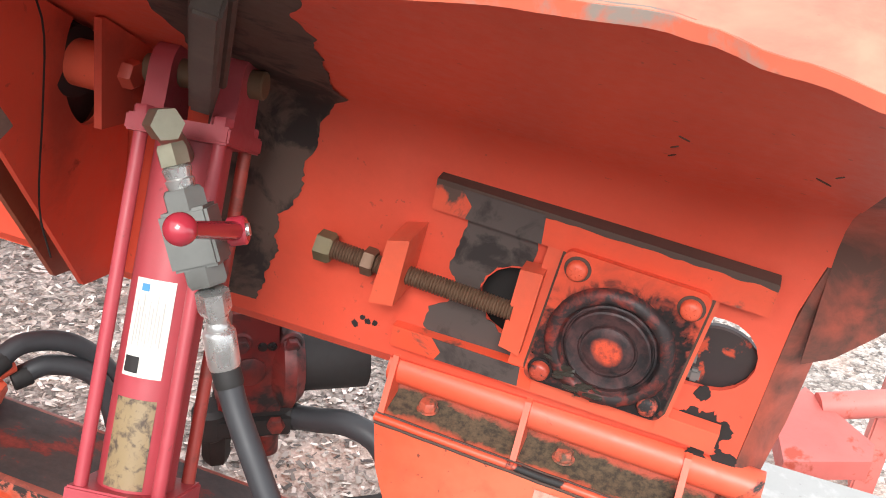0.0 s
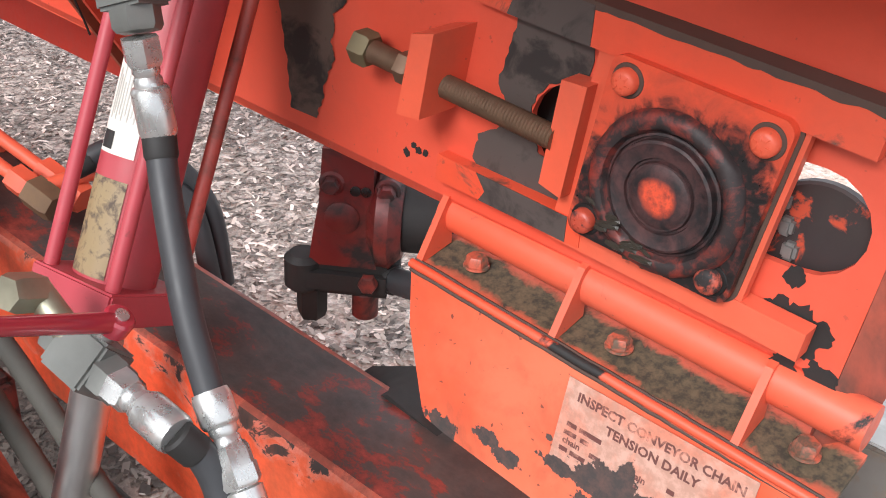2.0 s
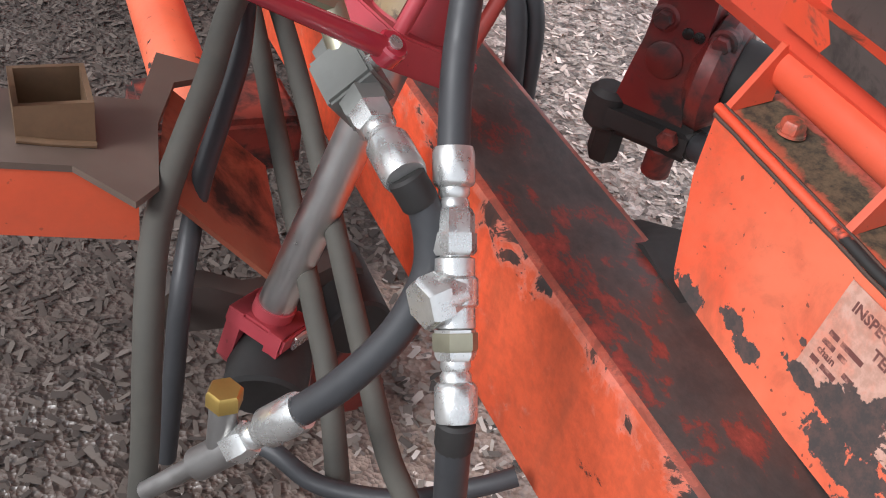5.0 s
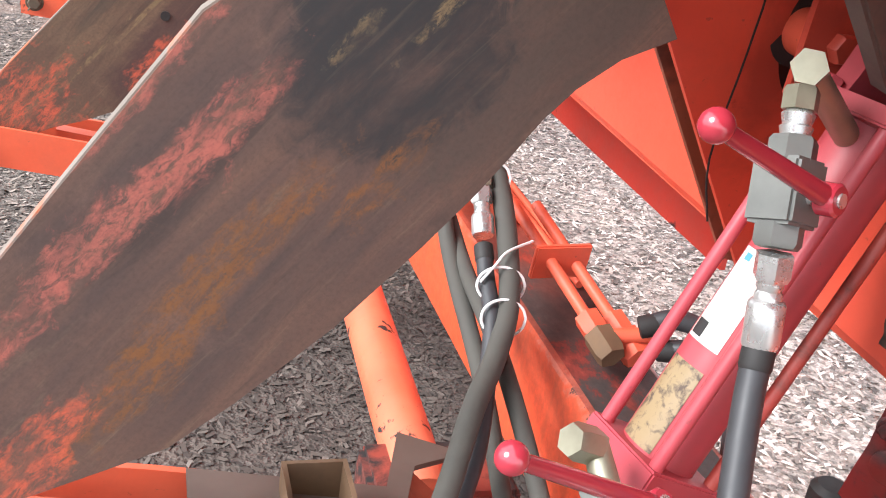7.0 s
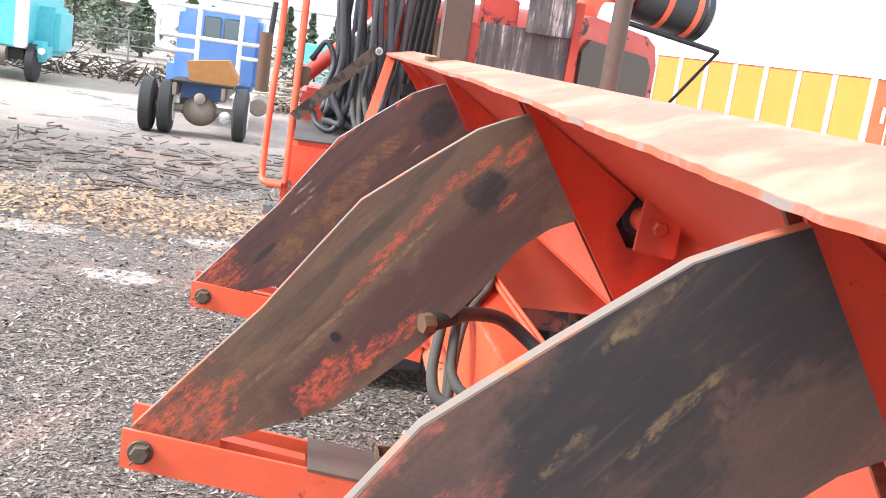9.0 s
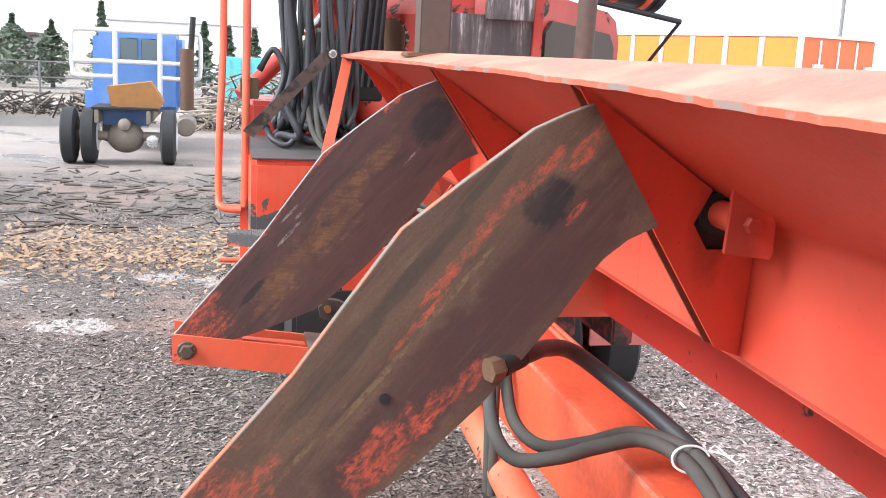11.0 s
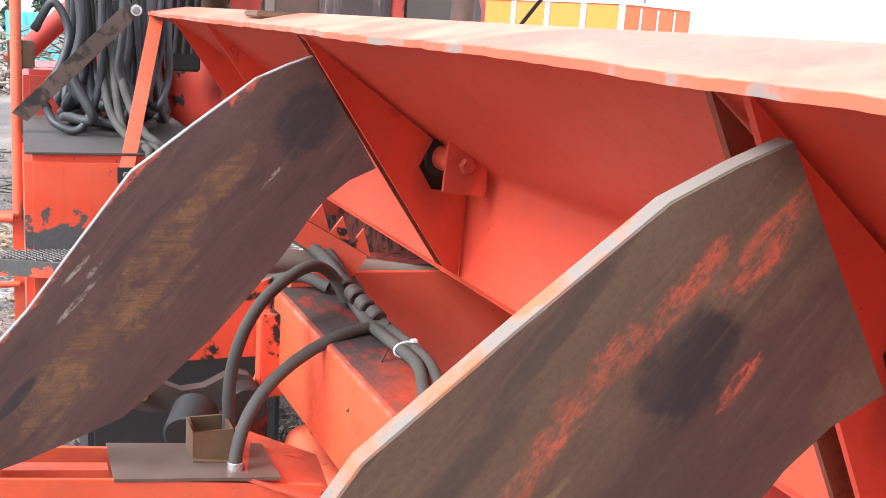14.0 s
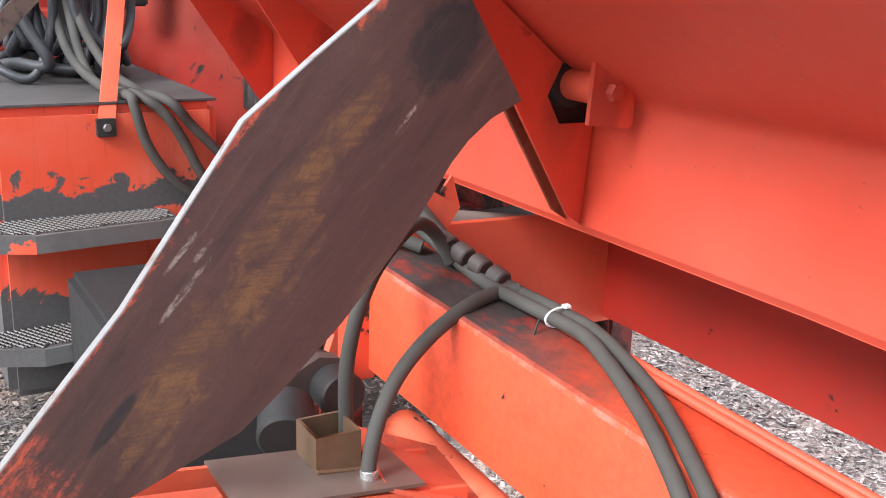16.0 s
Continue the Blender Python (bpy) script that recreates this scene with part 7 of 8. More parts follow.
part("clamp", box(-1.17, -1.06, 6.26, 6.34, 0.33, 0.45, 0.006), RUST, lad)
for z in (-0.30, -0.62):
    part("rung", rod((-1.28, 6.17, z), (-1.14, 6.17, z), 0.015, 12), RAIL_PAINT, lad)

# hanging hose coil and mast
rng = random.Random(9)
for k in range(22):
    x, y = -0.90 + 0.34 * rng.random() + 0.10 * (k % 2), 6.25 + rng.uniform(-0.1, 0.45)
    drop = rng.uniform(0.09, 0.2)
    hose_line("hydraulic_hose", "black hydraulic hose hanging from the mast", [(x + rng.uniform(-0.05, 0.12), y + 0.2, 2.0), (x + rng.uniform(-0.05, 0.05), y + 0.05, 1.1), (x, y, 0.55), (x + rng.uniform(-0.04, 0.04), y, 0.32), (x + rng.uniform(-0.08, 0.08), y - 0.06, drop), (x + rng.uniform(-0.06, 0.03), y + 0.10, drop - 0.012), (x + rng.uniform(-0.06, 0.03), y + 0.45, 0.085)], rng.choice((0.017, 0.02, 0.022)), RUBBER, "hoses hanging from the mast")
for k, pts in enumerate(([(-1.02, 6.3, 0.17), (-0.98, 6.2, 0.10), (-0.88, 6.15, 0.085), (-0.80, 6.2, 0.26), (-0.78, 6.25, 0.5), (-0.78, 6.3, 1.0)], [(-1.06, 6.3, 0.5), (-0.98, 6.28, 0.62), (-0.92, 6.25, 0.5), (-0.96, 6.2, 0.35), (-1.02, 6.2, 0.26)], [(-0.70, 6.5, 0.75), (-0.71, 6.2, 0.35), (-0.66, 5.95, 0.14), (-0.60, 5.74, 0.075), (-0.532, 5.565, 0.052), (-0.456, 5.565, -0.035), (-0.370, 5.565, -0.127), (-0.273, 5.565, -0.228)],
    [(-0.78, 6.5, 0.7), (-0.77, 6.15, 0.22), (-0.70, 5.85, 0.075), (-0.66, 5.61, 0.072), (-0.653, 5.565, 0.037), (-0.620, 5.565, -0.082), (-0.562, 5.565, -0.186), (-0.479, 5.565, -0.274), (-0.383, 5.565, -0.346)],
    [(-0.74, 6.4, 0.6), (-0.72, 6.0, 0.12), (-0.63, 5.63, 0.072), (-0.554, 5.565, 0.014), (-0.488, 5.565, -0.089), (-0.437, 5.565, -0.195), (-0.371, 5.565, -0.294)])):
    hose_line("hydraulic_hose", "black hydraulic hose lying over the tank deck", pts, 0.018, HOSE_OLD if k > 1 else RUBBER)
mast = thing("loader_mast", "red steel loader mast with boom cylinders", "loader mast", at=(-0.5, 7.6, -1.1))
part("column", box(-0.72, -0.42, 7.35, 7.7, -0.9, 2.4, 0.02), DARK_RED_PAINT := paint("faded_dark_red", (0.40, 0.03, 0.018), wear=0.58, scale=6), mast)
part("boom", rod((-0.55, 7.3, 0.95), (-0.95, 7.1, 1.9), 0.085, 20), DARK_RED_PAINT, mast)
part("slew_cylinder", rod((-1.15, 7.1, 0.30), (-0.72, 7.3, 0.72), 0.055, 20), DARK_RED_PAINT, mast)
part("slew_rod", rod((-0.72, 7.3, 0.72), (-0.60, 7.35, 0.86), 0.03, 16), CHROME, mast)
part("base_box", box(-1.1, -0.5, 7.0, 7.9, -0.75, 0.28, 0.03), DARK_RED_PAINT, mast)
part("black_panel", box(-0.38, -0.20, 7.1, 7.2, 0.3, 2.4, 0.01), BLACK, mast)
for k in range(5):
    x = -0.40 + 0.045 * k
    part("mast_pipe", rod((x - 0.05, 6.95, 0.4), (x + 0.12, 7.1, 2.4), 0.019, 10), BLACK, mast)
roller = thing("feed_roller", "rusty spiked steel feed roller", "feed roller", at=(-0.1, 7.4, 0.7))
part("drum", rod((-0.14, 7.25, 0.72), (0.12, 7.45, 0.72), 0.15, 32), RUST, roller)
bm = bmesh.new()
dr = Vector((0.26, 0.20, 0)).normalized()
for i in range(7):
    for j in range(18):
        a = 2 * math.pi * j / 18 + i * 0.17
        nn = Vector((0, 0, 1)) * math.sin(a) + dr.cross(Vector((0, 0, 1))) * math.cos(a)
        o = Vector((-0.13, 7.26, 0.72)) + dr * (i * 0.045) + nn * 0.148
        stack(o, nn, [(0, 0.014), (0.03, 0.006)], 5, bm)
part("spikes", bm, STEEL, roller)
part("guard", box(0.10, 0.22, 7.4, 7.6, 0.62, 1.0, 0.01), RUST, roller)

# ---- stakes, exhaust stack, radiator, air cleaner ----
pst = thing("stake_post", "rusty dark square stake post on the flange", "stake post", "stake posts", at=(-0.48, 4.15, 0.63))
part("post", box(-0.53, -0.41, 4.08, 4.20, 0.632, 2.2, 0.006), WORN_WOOD, pst)
part("weld_foot", box(-0.58, -0.42, 4.06, 4.22, 0.622, 0.640, 0.004), RUST, pst)
ps3 = thing("stake_post", "rusty brown square stake post welded on the flange", "stake post", "stake posts", at=(-0.46, 0.53, 0.61))
part("post", box(-0.52, -0.405, 0.47, 0.585, 0.606, 2.1, 0.006), paint("rusty_post_steel", (0.20, 0.125, 0.085), dark=(0.30, 0.20, 0.13), wear=0.46, edge=0.14, scale=9, fade=(0.26, 0.11, 0.07), fade_amount=0.8, rough=0.7), ps3)
for y_ in (0.464, 0.591):
    part("weld_bead", hose([(x_, y_ + 0.004 * noise.noise((x_ * 80, y_, 0)), 0.612 + (x_ + 0.52) * 0.30 + 0.006 * noise.noise((x_ * 95, 3.0, y_))) for x_ in np.linspace(-0.53, -0.40, 22)], 0.011, 8, 2), RUST, ps3, "lumpy rusty weld")
ps2 = thing("stake_post", "dark scraped round stake post behind the trough", "stake post", "stake posts", at=(0.72, 5.7, 0.1))
part("post", rod((0.72, 5.74, -0.6), (0.76, 5.74, 2.0), 0.055, 18), WORN_WOOD, ps2)
part("bracket", box(0.70, 0.86, 5.70, 5.80, 1.30, 1.46, 0.008), RUST, ps2)
def scraped_material():
    """Black panel scraped bright in upright strokes."""
    m, n, l, b = material("scraped_black_panel")
    v = coords(n, l, (22, 22, 2.2))
    f = noise_tex(n, l, v, 1.0, 8, 0.7, 0.3)
    g = noise_tex(n, l, coords(n, l), 3.0, 4, 0.6)
    s = math_node(n, l, "ADD", f, math_node(n, l, "MULTIPLY", math_node(n, l, "SUBTRACT", g, 0.5), 0.5))
    l.new(ramp(n, l, s, [(0.42, (0.05, 0.047, 0.046)), (0.56, (0.11, 0.105, 0.10)), (0.64, (0.40, 0.38, 0.37)), (0.75, (0.55, 0.53, 0.52))]), b.inputs["Base Color"])
    b.inputs["Roughness"].default_value = 0.5
    bump(n, l, b, f, 0.3, 0.002)
    return m


ex = thing("guard_panel", "scraped black steel guard panels below a beam", "guard panel", at=(0.2, 6.2, 0.4))
SCRAPED = scraped_material()
part("lower_panel", box(0.0, 0.60, 6.30, 6.34, -0.1, 0.89, 0.004), SCRAPED, ex)
part("upper_panel", box(0.28, 0.58, 6.22, 6.26, 0.86, 1.45, 0.004), SCRAPED, ex)
part("red_edge", box(0.60, 0.66, 6.28, 6.36, -0.1, 1.10, 0.004), DARK_RED_PAINT, ex)
part("cross_beam", box(-0.25, 1.05, 6.1, 6.3, 1.42, 1.62, 0.01), DARK_RED_PAINT, ex)
part("red_cap", box(0.0, 0.24, 6.35, 6.5, 0.85, 1.06, 0.01), DARK_RED_PAINT, ex)
rad = thing("engine_hood", "faded red engine hood with grey radiator grille", "engine hood", at=(1.1, 7, -0.5))
xm = [(0.62, -0.4), (1.72, -0.4), (1.74, 0.78), (1.68, 0.92), (1.55, 0.98), (0.82, 1.04), (0.70, 1.00), (0.62, 0.9)]
rot = pose(0.62, 6.35, 0, 0, 0, 40)
inv = Matrix.Translation((-0.62, -6.35, 0))
part("shell", turned(prism(xm, 6.35, 8.2, 0.03), rot @ inv), DARK_RED_PAINT, rad)
part("grille", turned(prism([(0.72, -0.3), (1.62, -0.3), (1.62, 0.74), (1.55, 0.83), (0.80, 0.88), (0.72, 0.8)], 6.32, 6.345, 0.01), rot @ inv), plain("dusty_radiator", (0.095, 0.075, 0.06), 0.8, vary=0.3, scale=90), rad, "dusty grey-brown radiator")
part("duct", hose([(0.82, 6.95, 0.95), (0.84, 6.9, 1.16), (0.95, 6.95, 1.27), (1.22, 7.08, 1.28)], 0.10, 16, 6), RAIL_PAINT, rad)
ac = thing("air_cleaner", "black canister air cleaner with two orange straps", "air cleaner", at=(1.6, 7.2, 1.4))
ca, cb_ = Vector((1.20, 7.10, 1.30)), Vector((1.85, 7.22, 1.20))
dc = (cb_ - ca).normalized()
part("canister", stack(ca, dc, [(0, 0.18), (0.02, 0.205), (0.54, 0.205), (0.55, 0.215), (0.60, 0.215), (0.63, 0.18)], 32), plain("black_canister", (0.02, 0.022, 0.025), 0.35, vary=0.2), ac)
for h in (0.22, 0.46):
    part("strap", stack(ca + dc * h, dc, [(0, 0.205), (0.001, 0.214), (0.045, 0.214), (0.046, 0.205)], 32), RAIL_PAINT, ac)
part("inlet", rod(ca + Vector((0.10, 0.05, 0.15)), ca + Vector((0.10, 0.05, 0.40)), 0.09, 20), BLACK, ac)
part("sticker", plate_on(ca + dc * 0.02 + Vector((0.03, -0.205, 0.02)), (0.98, 0.18, -0.15), (0, 0, 1), 0.11, 0.07, 0.002), WHITE, ac)
part("bracket", rod((1.15, 6.95, 1.06), (1.95, 7.1, 0.95), 0.02, 10), BLACK, ac)
part("stay", rod((1.95, 7.1, 0.95), (1.66, 7.3, 0.45), 0.013, 10), BLACK, ac)
# trailer wheels under the machine
whl = thing("trailer_wheel", "muddy rubber trailer wheel below the frame", "wheel", at=(0.35, 5.6, -1.1))
part("tyre", stack((0.80, 5.6, -0.95), (1, 0, 0), [(0, 0.20), (0.02, 0.30), (0.05, 0.34), (0.22, 0.34), (0.25, 0.30), (0.27, 0.20)], 36), TYRE, whl)
part("inner_tyre", stack((0.45, 5.6, -0.95), (1, 0, 0), [(0, 0.20), (0.02, 0.30), (0.05, 0.34), (0.22, 0.34), (0.25, 0.30), (0.27, 0.20)], 36), TYRE, whl)
part("rim", stack((0.79, 5.6, -0.95), (1, 0, 0), [(0, 0.19), (0.05, 0.16), (0.06, 0.05)], 24), DARK_RED, whl)
und = thing("under_frame", "dark oily frame below the tank", "frame", at=(-0.3, 5.5, -0.9))
part("cross_box", box(-0.55, 0.5, 4.9, 5.3, -0.75, -0.30, 0.01), DARK_RED, und)
# added black box: fills in the deep shade and dark parts below the arm
part("shade_box", box(-0.95, -0.30, 4.75, 5.34, -1.02, -0.45, 0.02), BLACK, und, "black box standing for deep shade and dark parts")
part("axle", rod((-0.3, 5.6, -0.95), (0.9, 5.6, -0.95), 0.06, 16), BLACK, und)
part("side_frame", box(-0.25, -0.10, 4.3, 7.5, -0.62, -0.30, 0.01), DARK_RED, und)
part("far_frame", box(0.45, 0.55, 4.3, 7.5, -0.62, -0.20, 0.01), DARK_RED, und)
part("fender_plate", box(0.62, 1.03, 5.0, 5.02, -0.83, -0.68, 0.004), PINK_RED, und, "worn red and white fender plate")
lk2 = copy_thing(lk, Matrix.Translation((-0.77, 4.03, -0.40)))
# ---- far yard ----
CONT = paint("container_orange", (0.62, 0.20, 0.022), wear=0.76, fade=(0.64, 0.24, 0.05), fade_amount=0.4, rough=0.5)
CONT_END = paint("container_end_orange", (0.62, 0.13, 0.025), wear=0.72, rough=0.5)


def build_container():
    c = thing("box_trailer", "orange panelled box trailer with white ribs", "trailer", at=(11.6, 21.5, -1.69))
    o = Vector((11.75, 21.6, 0))
    l, r = Vector((-0.30, 0.954, 0)), Vector((0.954, 0.30, 0))
    m = Matrix((l, r, Vector((0, 0, 1)))).transposed().to_4x4()
    m.translation = o
    part("body", turned(box(0, 13.0, 0, 2.6, -1.15, 1.44, 0.02), m), CONT_END, c)
    n = 11
    for k in range(n):
        part("side_panel", turned(box(0.06 + k * 1.18, 1.06 + k * 1.18, -0.02, 0.005, -1.05, 1.40, 0.01), m), CONT, c)
        part("rib", turned(box(1.075 + k * 1.18, 1.225 + k * 1.18, -0.05, 0.004, -1.1, 1.42, 0.008), m), WHITE, c)
    for k in range(4):
        part("door_panel", turned(box(-0.03, 0.004, 0.06 + k * 0.635, 0.62 + k * 0.635, -1.1, 1.38, 0.01), m), CONT_END, c)
    for k in (1, 2, 3):
        part("door_bar", turned(box(-0.07, -0.03, k * 0.635 - 0.03, k * 0.635 + 0.01, -1.1, 1.38, 0.006), m), WHITE, c)
    part("corner_post", turned(box(-0.06, 0.05, -0.06, 0.05, -1.15, 1.48, 0.01), m), WHITE, c)
    part("top_rail", turned(box(-0.05, 13.0, -0.04, 2.62, 1.44, 1.50, 0.01), m), WHITE, c)
    for k in (0.4, 2.2):
        for q in ((1.0, 0.5),):
            part("hinge", turned(box(-0.08, -0.03, k, k + 0.35, 0.75, 0.83, 0.005), m), WHITE, c)
            part("hinge", turned(box(-0.08, -0.03, k, k + 0.08, 0.45, 0.83, 0.005), m), WHITE, c)
    part("chassis", turned(box(0.4, 12.6, 0.7, 1.9, -1.45, -1.15, 0.02), m), BLACK, c)
    for x in (1.5, 2.8, 11.0):
        part("wheel", turned(rod((x, 0.05, -1.19), (x, 2.55, -1.19), 0.5, 28, cap=0.05), m), TYRE, c)


build_container()
BLUE = paint("truck_blue", (0.13, 0.27, 0.62), dark=(0.05, 0.06, 0.10), wear=0.69, fade=(0.25, 0.38, 0.68), fade_amount=0.5)
TEAL = paint("truck_teal", (0.10, 0.50, 0.56), dark=(0.12, 0.10, 0.08), wear=0.70, fade=(0.25, 0.58, 0.62))
GLASS = plain("dark_window_glass", (0.12, 0.16, 0.17), 0.08, vary=0.1, spec=0.8)
GREY_AXLE = plain("rusty_axle", (0.30, 0.25, 0.20), 0.6, 0.3, vary=0.6, scale=12)


def build_truck():
    gz = -1.69
    t = thing("truck_tractor", "old blue cab truck seen from behind, without a bed", "truck", at=(-2.9, 20.5, gz))
    cx, y0 = -2.75, 20.3
    for x0, x1, dark in ((-4.22, -3.93, 1), (-3.86, -3.57, 0), (-2.42, -2.12, 0)):
        w = part("rear_wheel", stack((x0, y0, gz + 0.52), (1, 0, 0), [(0, 0.30), (0.02, 0.46), (0.05, 0.52), (x1 - x0 - 0.05, 0.52), (x1 - x0 - 0.02, 0.46), (x1 - x0, 0.30)], 36), TYRE, t)
        part("rim", stack((x0 - 0.004, y0, gz + 0.52), (1, 0, 0), [(0, 0.29), (0.06, 0.24), (x1 - x0 - 0.06, 0.24), (x1 - x0 + 0.008, 0.29)], 28), WHITE if dark == 0 else RUST, w)
    part("axle", rod((-4.0, y0, gz + 0.52), (-2.2, y0, gz + 0.52), 0.09, 16), GREY_AXLE, t)
    b = bmesh.new()
    bmesh.ops.create_uvsphere(b, u_segments=24, v_segments=14, radius=0.30)
    part("differential", turned(b, Matrix.Translation((-3.06, y0, gz + 0.50)) @ Matrix.Diagonal((1.15, 0.9, 1, 1))), GREY_AXLE, t)
    part("diff_nose", stack((-3.06, y0 - 0.1, gz + 0.74), (0, -1, 0.1), [(0, 0.13), (0.25, 0.11), (0.28, 0.05)], 20), GREY_AXLE, t)
    part("brake_pot", stack((-2.55, y0 - 0.2, gz + 0.45), (0, -1, 0), [(0, 0.12), (0.1, 0.12), (0.12, 0.06)], 20), ZINC, t)
    for x in (-3.55, -2.62):
        part("frame_rail", box(x - 0.04, x + 0.04, 19.9, 24.5, gz + 0.78, gz + 1.02, 0.01), GREY_AXLE, t)
    part("deck_plate", box(-3.66, -2.45, 20.0, 21.2, gz + 1.03, gz + 1.07, 0.01), BLACK, t)
    part("cross_plate", box(-3.5, -2.65, 20.6, 20.65, gz + 0.7, gz + 1.0, 0.01), BLUE, t)
    part("rusty_box", turned(prism([(0.0, 0.0), (0.85, -0.08), (0.95, 0.10), (0.72, 0.48), (-0.08, 0.36)], -0.3, 0.3, 0.02), Matrix.Translation((-3.32, 20.6, gz + 1.08))), plain("rusty_orange_box", (0.42, 0.19, 0.05), 0.7, vary=0.5, scale=8), t)
    # cab
    part("cab", box(-3.90, -2.10, 22.4, 24.2, gz + 0.85, gz + 2.50, 0.12), BLUE, t)
    part("cab_roof", box(-3.80, -2.2, 22.5, 24.1, gz + 2.48, gz + 2.56, 0.06), WHITE, t)
    for x0, x1 in ((-3.35, -2.98), (-2.92, -2.55)):
        w = part("rear_window", box(x0, x1, 22.37, 22.405, gz + 1.90, gz + 2.36, 0.03), GLASS, t)
    part("hood", box(-3.7, -2.3, 24.2, 26.0, gz + 0.9, gz + 1.9, 0.15), BLUE, t)
    # headache rack
    rk = []
    yy = 21.95
    for z in (1.98, 2.60):
        part("rack_bar", rod((-4.2, yy, gz + z - 0.1), (-1.85, yy, gz + z - 0.1), 0.045, 12), WHITE, t)
    for x in (-3.40, -2.52):
        part("rack_post", rod((x, yy, gz + 1.0), (x, yy, gz + 2.5), 0.05, 12), WHITE, t)
    for s, x in ((-1, -3.45), (1, -2.50)):
        e = x + s * 0.78
        part("rack_loop", hose([(x, yy, gz + 1.58), (e - s * 0.12, yy, gz + 1.58), (e, yy, gz + 1.72), (e, yy, gz + 2.4), (e - s * 0.1, yy, gz + 2.5)], 0.045, 10, 5), WHITE, t)
    part("exhaust", rod((-1.98, 21.9, gz + 0.95), (-1.98, 21.9, gz + 2.2), 0.14, 18), plain("rusty_exhaust", (0.16, 0.085, 0.05), 0.7, 0.2, vary=0.6), t)
    part("stack_pipe", rod((-1.90, 21.9, gz + 2.2), (-1.86, 21.9, gz + 2.85), 0.06, 14), BLACK, t)
    part("side_tank", rod((-2.0, 21.6, gz + 0.62), (-2.0, 22.6, gz + 0.62), 0.2, 24, cap=0.03), GREY_AXLE, t)
    part("fender", box(-4.1, -3.7, 22.6, 24.5, gz + 0.6, gz + 1.4, 0.15), BLUE, t)
    part("front_wheel", stack((-3.95, 24.6, gz + 0.5), (1, 0, 0), [(0, 0.3), (0.05, 0.5), (0.25, 0.5), (0.3, 0.3)], 28), TYRE, t)
    t2 = thing("truck_tractor", "old turquoise box truck standing at the yard's edge", "truck", at=(-9, 27, -1.69))
    part("box_body", box(-11.4, -8.32, 27.6, 31.5, -0.83, 1.9, 0.05), TEAL, t2)
    part("corner_post", box(-8.62, -8.30, 27.55, 27.75, -0.83, 1.9, 0.04), WHITE, t2)
    part("cab", box(-8.9, -7.75, 28.6, 30.4, -1.0, 0.3, 0.15), TEAL, t2)
    part("fender", box(-8.35, -7.85, 27.8, 28.6, -1.15, -0.62, 0.12), TEAL, t2)
    part("headlight", rod((-7.95, 27.78, -0.85), (-7.95, 27.72, -0.85), 0.09, 16), WHITE, t2)
    part("frame", box(-11.4, -8.4, 27.8, 28.4, -1.15, -0.86, 0.02), BLACK, t2)
    part("fuel_drum", rod((-9.6, 27.7, -1.0), (-8.8, 27.7, -1.0), 0.2, 18), GREY_AXLE, t2)
    for x in (-10.9, -8.35):
        part("wheel", stack((x, 28.0, -1.19), (1, 0, 0), [(0, 0.3), (0.04, 0.5), (0.24, 0.5), (0.28, 0.3)], 28), TYRE, t2)


build_truck()


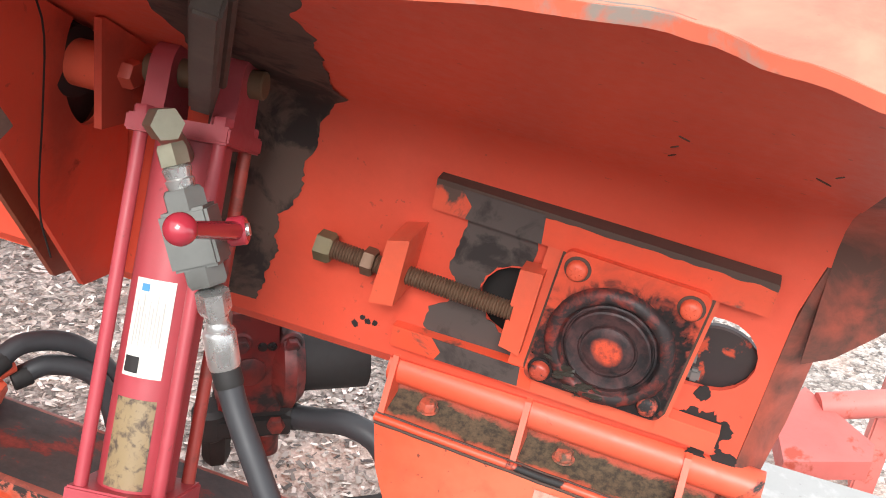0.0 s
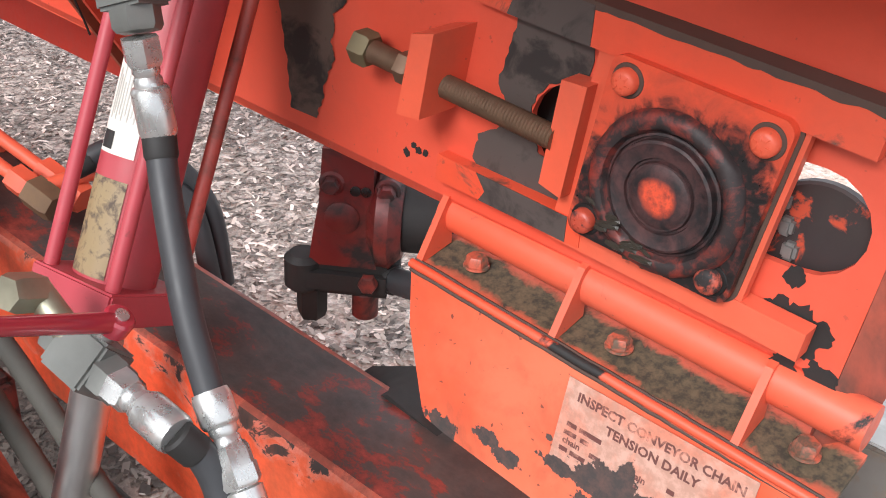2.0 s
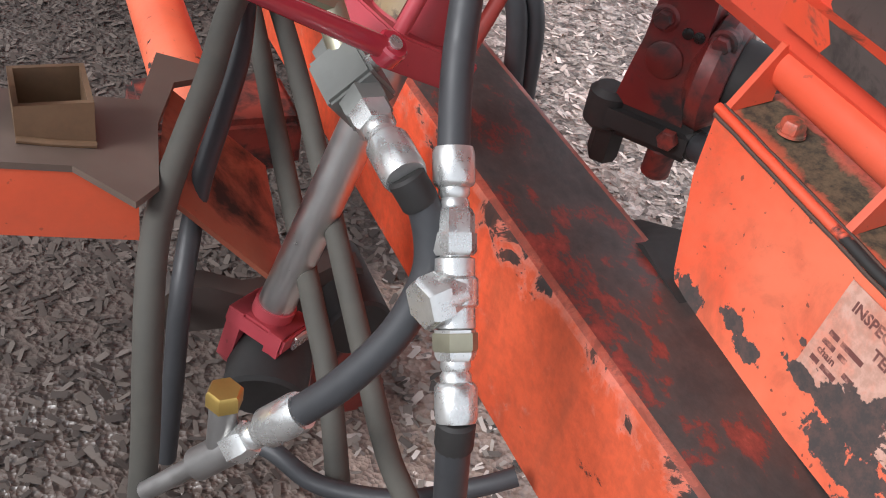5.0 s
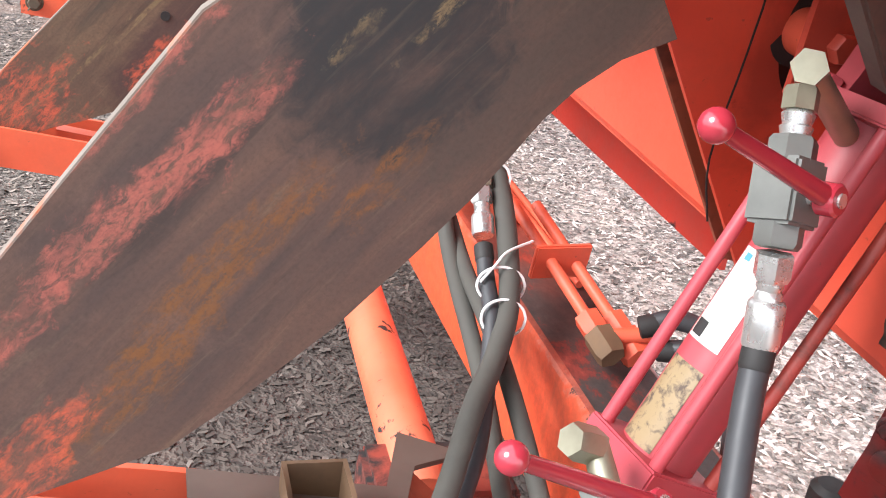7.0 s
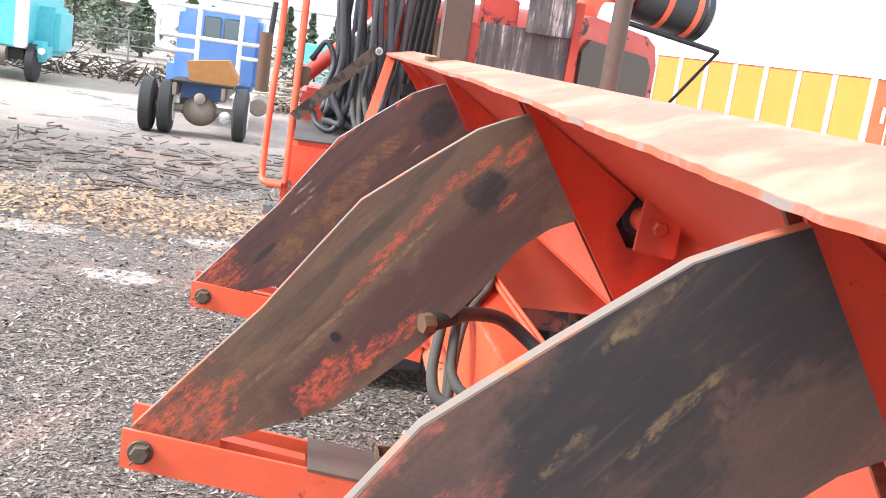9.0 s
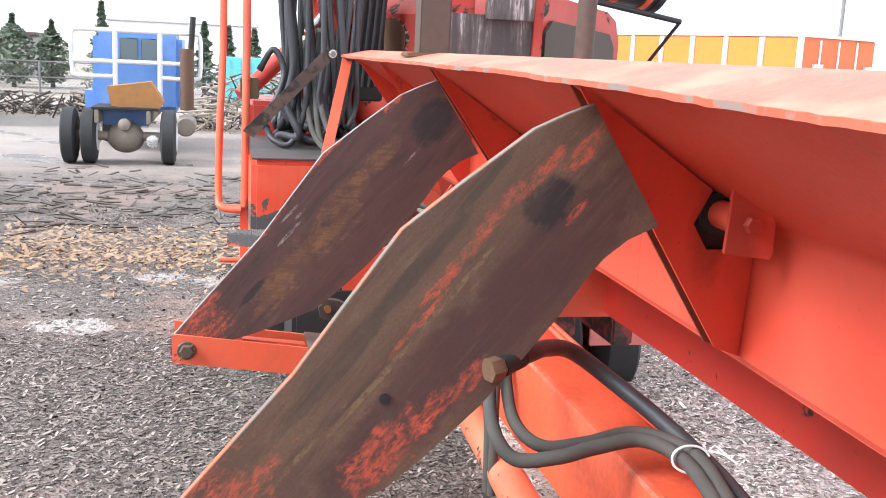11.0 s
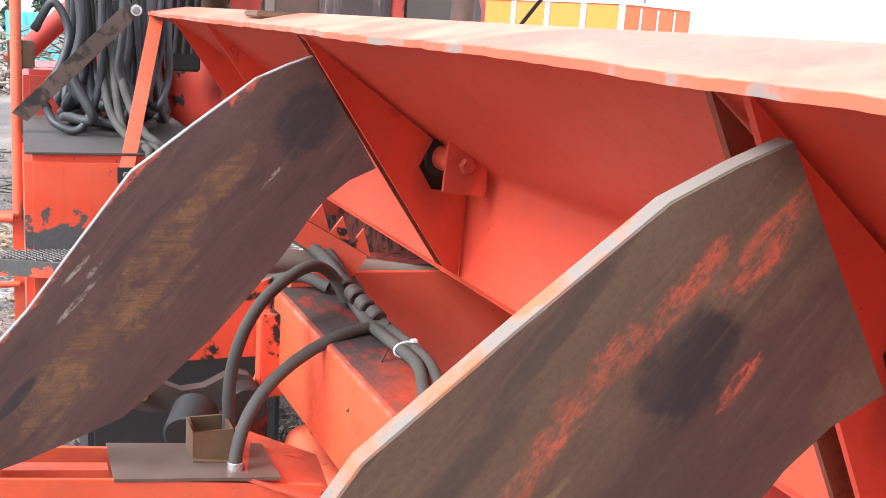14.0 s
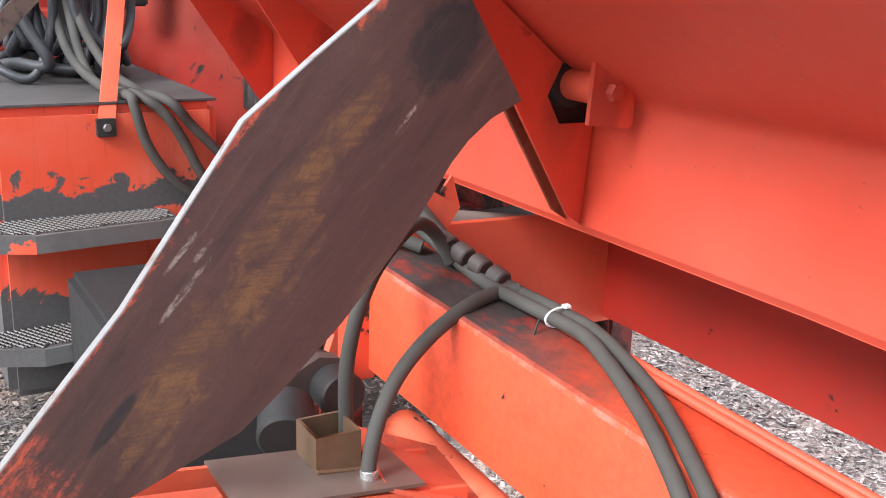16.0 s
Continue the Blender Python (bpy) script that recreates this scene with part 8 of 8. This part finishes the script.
# ---- fence, brush, trees, far sheds ----
def build_far():
    f = thing("chain_fence", "grey chain-link fence along the yard", "fence", at=(-12, 43, -1.69))
    for k in range(15):
        x = -24 + k * 2.6
        part("post", rod((x, 43.5, -1.75), (x, 43.5, 0.0 - 0.35), 0.045, 8), GALV, f)
    for z in (-0.37, -1.0, -1.6):
        part("rail", rod((-24, 43.5, z), (12.4, 43.5, z), 0.025, 6), GALV, f)
    bm = bmesh.new()
    for k in range(240):
        x = -24 + k * 0.152
        for s in (-1, 1):
            a = Vector((x, 43.52, -1.7))
            b = Vector((x + s * 1.3, 43.52, -0.38))
            vs = [bm.verts.new(p) for p in (a, a + Vector((0.012, 0, 0)), b + Vector((0.012, 0, 0)), b)]
            bm.faces.new(vs)
    tagged(part("mesh", bm, GALV, f), kind="stuff")
    rng = random.Random(14)
    BRUSH_D = plain("dark_brush", (0.09, 0.07, 0.058), 0.9, vary=0.6, scale=3)
    BRUSH_L = plain("pale_limbs", (0.42, 0.35, 0.28), 0.85, vary=0.5, scale=4)
    for (x0, x1, yy, n, hmax, sh, nm, lab) in ((-16, -4.6, 33, 900, 0.75, 0.72, "slash_row", "low row of dark and pale wood slash"), (-5.2, -3.3, 30, 320, 1.35, 0.4, "brush_pile", "tangled pile of pale peeled limbs"), (-2.2, 1.6, 29, 520, 1.7, 0.3, "brush_pile", "tangled pile of pale peeled limbs")):
        dark, pale = bmesh.new(), bmesh.new()
        for k in range(n):
            x = rng.uniform(x0, x1)
            u = (x - x0) / (x1 - x0)
            top = hmax * (0.35 + 0.65 * math.sin(math.pi * min(max(u, 0.05), 0.95)))
            z = -1.69 + rng.random() ** 1.6 * top
            y = yy + rng.gauss(0, 0.7)
            d = Vector((rng.gauss(0, 1), rng.gauss(0, 0.7), rng.gauss(0, 0.45))).normalized()
            L = rng.uniform(0.2, 0.9)
            r = rng.uniform(0.012, 0.045)
            c = Vector((x, y, z))
            rod(c - d * L / 2, c + d * L / 2, r, 5, r2=r * 0.5, bm=dark if rng.random() < sh else pale)
        t = thing(nm, lab, "brush pile", at=((x0 + x1) / 2, yy, -1.69))
        tagged(part("dark_wood", dark, BRUSH_D, t), kind="stuff")
        tagged(part("pale_wood", pale, BRUSH_L, t), kind="stuff")
    # needle green lightened, with the distance haze mixed into the colour
    LEAF = plain("spruce_needles", (0.17, 0.21, 0.14), 0.8, vary=0.4, scale=5)
    BARK = plain("tree_bark", (0.09, 0.065, 0.05), 0.9, vary=0.4, scale=6)
    for k, (x, y, h, w, conif) in enumerate(((-10.4, 49, 3.2, 1.3, 0), (-8.9, 50, 3.0, 1.1, 0), (-12.5, 52, 3.6, 1.5, 0), (-14.8, 51, 3.4, 1.4, 0), (-6.5, 48, 3.9, 0.95, 1), (-5.9, 52, 2.8, 0.8, 1), (-1.0, 47, 3.1, 0.8, 1), (-2.1, 50, 3.3, 0.9, 1), (0.1, 46, 3.0, 0.9, 1))):
        tr = thing("spruce_tree" if conif else "young_tree", "dark green spruce behind the fence" if conif else "green bushy young tree behind the fence", "tree", "trees behind the fence", at=(x, y, -1.69))
        part("trunk", rod((x, y, -1.75), (x, y, -1.69 + h * 0.9), 0.11, 8, r2=0.02), BARK, tr)
        bm = bmesh.new()
        for i in range(1500):
            u = rng.random() ** 0.8
            if conif:
                rad_ = w * (1 - u) * (0.75 + 0.35 * math.sin(u * 38)) * math.sqrt(rng.random())
            else:
                rad_ = w * math.sin(math.pi * min(u + 0.12, 1)) ** 0.7 * math.sqrt(rng.random()) * (0.8 + 0.4 * noise.noise((u * 4, k, i * 0.01)))
            a = rng.uniform(0, 2 * math.pi)
            c = Vector((x + rad_ * math.cos(a), y + rad_ * math.sin(a), -1.69 + h * (0.08 + 0.92 * u) - 0.12 * rad_))
            s = rng.uniform(0.07, 0.17)
            d1 = Vector((rng.gauss(0, 1), rng.gauss(0, 1), rng.gauss(0, 0.5))).normalized() * s
            d2 = Vector((rng.gauss(0, 1), rng.gauss(0, 1), rng.gauss(0, 0.5))).normalized() * s
            bm.faces.new([bm.verts.new(c - d1), bm.verts.new(c + d2), bm.verts.new(c + d1), bm.verts.new(c - d2 * 0.6)])
        tagged(part("crown", bm, LEAF, tr), kind="stuff")
    sh = thing("far_shed", "pale grey shed with a flat roof beyond the fence", "shed", at=(-16, 62, -1.69))
    part("wall", box(-22, -11.5, 60, 66, -1.7, 0.6, 0.05), plain("grey_siding", (0.4, 0.38, 0.36), 0.7), sh)
    part("roof", box(-22.3, -11.2, 59.7, 66.3, 0.6, 0.8, 0.05), plain("brown_roofing", (0.14, 0.10, 0.08), 0.8), sh)
    w2 = thing("far_shed", "large pale warehouse wall in the haze", "warehouse", at=(-5, 75, -1.69))
    part("wall", box(-9.0, 1.0, 74, 80, -1.7, 1.9, 0.05), plain("pale_siding", (0.80, 0.80, 0.79), 0.6, vary=0.05), w2)
    part("eave", box(-9.2, 1.2, 73.9, 80.2, 1.9, 1.98, 0.02), plain("grey_eave", (0.5, 0.5, 0.5), 0.6), w2)
    cn = thing("cargo_container", "turquoise cargo container beyond the brush", "container", at=(0, 40, -1.69))
    part("body", box(-1.2, 0.8, 41, 43.4, -1.65, 0.15, 0.03), plain("turquoise_paint", (0.16, 0.62, 0.66), 0.5, vary=0.1), cn)
    for k in range(5):
        part("corrugation", box(-1.1 + k * 0.4, -0.95 + k * 0.4, 40.96, 41.01, -1.55, 0.08, 0.01), plain("turquoise_paint_rib", (0.15, 0.58, 0.62), 0.5, vary=0.1) if k == 0 else bpy.data.materials["turquoise_paint_rib"], cn)
    pole = thing("utility_pole", "thin grey utility pole in the distance", "pole", at=(33, 40, -1.69))
    part("shaft", rod((30.0, 48, -1.7), (30.0, 48, 5.2), 0.10, 8), GALV, pole)
    part("cross_arm", box(29.5, 30.5, 47.95, 48.05, 4.4, 4.5, 0.01), GALV, pole)


build_far()


# loose sticks and bark slabs in the yard
def build_sticks():
    rng = random.Random(31)
    STICK = plain("weathered_sticks", (0.16, 0.135, 0.115), 0.9, vary=0.6, scale=8)
    TAN = plain("tan_bark_slabs", (0.44, 0.29, 0.17), 0.9, vary=0.6, scale=8)
    a, b = bmesh.new(), bmesh.new()
    for k in range(760):
        y = rng.choice((rng.gauss(15.0, 1.8), rng.gauss(12.8, 1.2)))
        x = rng.uniform(-9, 0.5)
        d = Vector((rng.gauss(0, 1), rng.gauss(0, 0.6), rng.gauss(0, 0.12))).normalized()
        L = rng.uniform(0.06, 0.45) * rng.choice((0.6, 1, 1.4))
        c = Vector((x, y, ground_z(x, y) + rng.uniform(0.01, 0.05)))
        rod(c - d * L / 2, c + d * L / 2, rng.uniform(0.006, 0.02), 4, bm=a)
    for k in range(5200):
        y = rng.gauss(9.6, 0.8)
        x = rng.uniform(-6.5, 0.0)
        s = rng.uniform(0.018, 0.048)
        t = rng.uniform(0, 6.28)
        c = Vector((x, y, ground_z(x, y) + rng.uniform(0.03, 0.09)))
        u, v = Vector((math.cos(t), math.sin(t), rng.gauss(0, 0.25))) * s, Vector((-math.sin(t), math.cos(t), rng.gauss(0, 0.25))) * s * 0.5
        b.faces.new([b.verts.new(c - u), b.verts.new(c - v), b.verts.new(c + u), b.verts.new(c + v)])
    solo("loose_sticks", a, STICK, "scattered grey sticks and branches on the ground", "sticks", kind="stuff")
    solo("bark_slabs", b, TAN, "band of tan bark pieces on the ground", "bark", kind="stuff")


build_sticks()
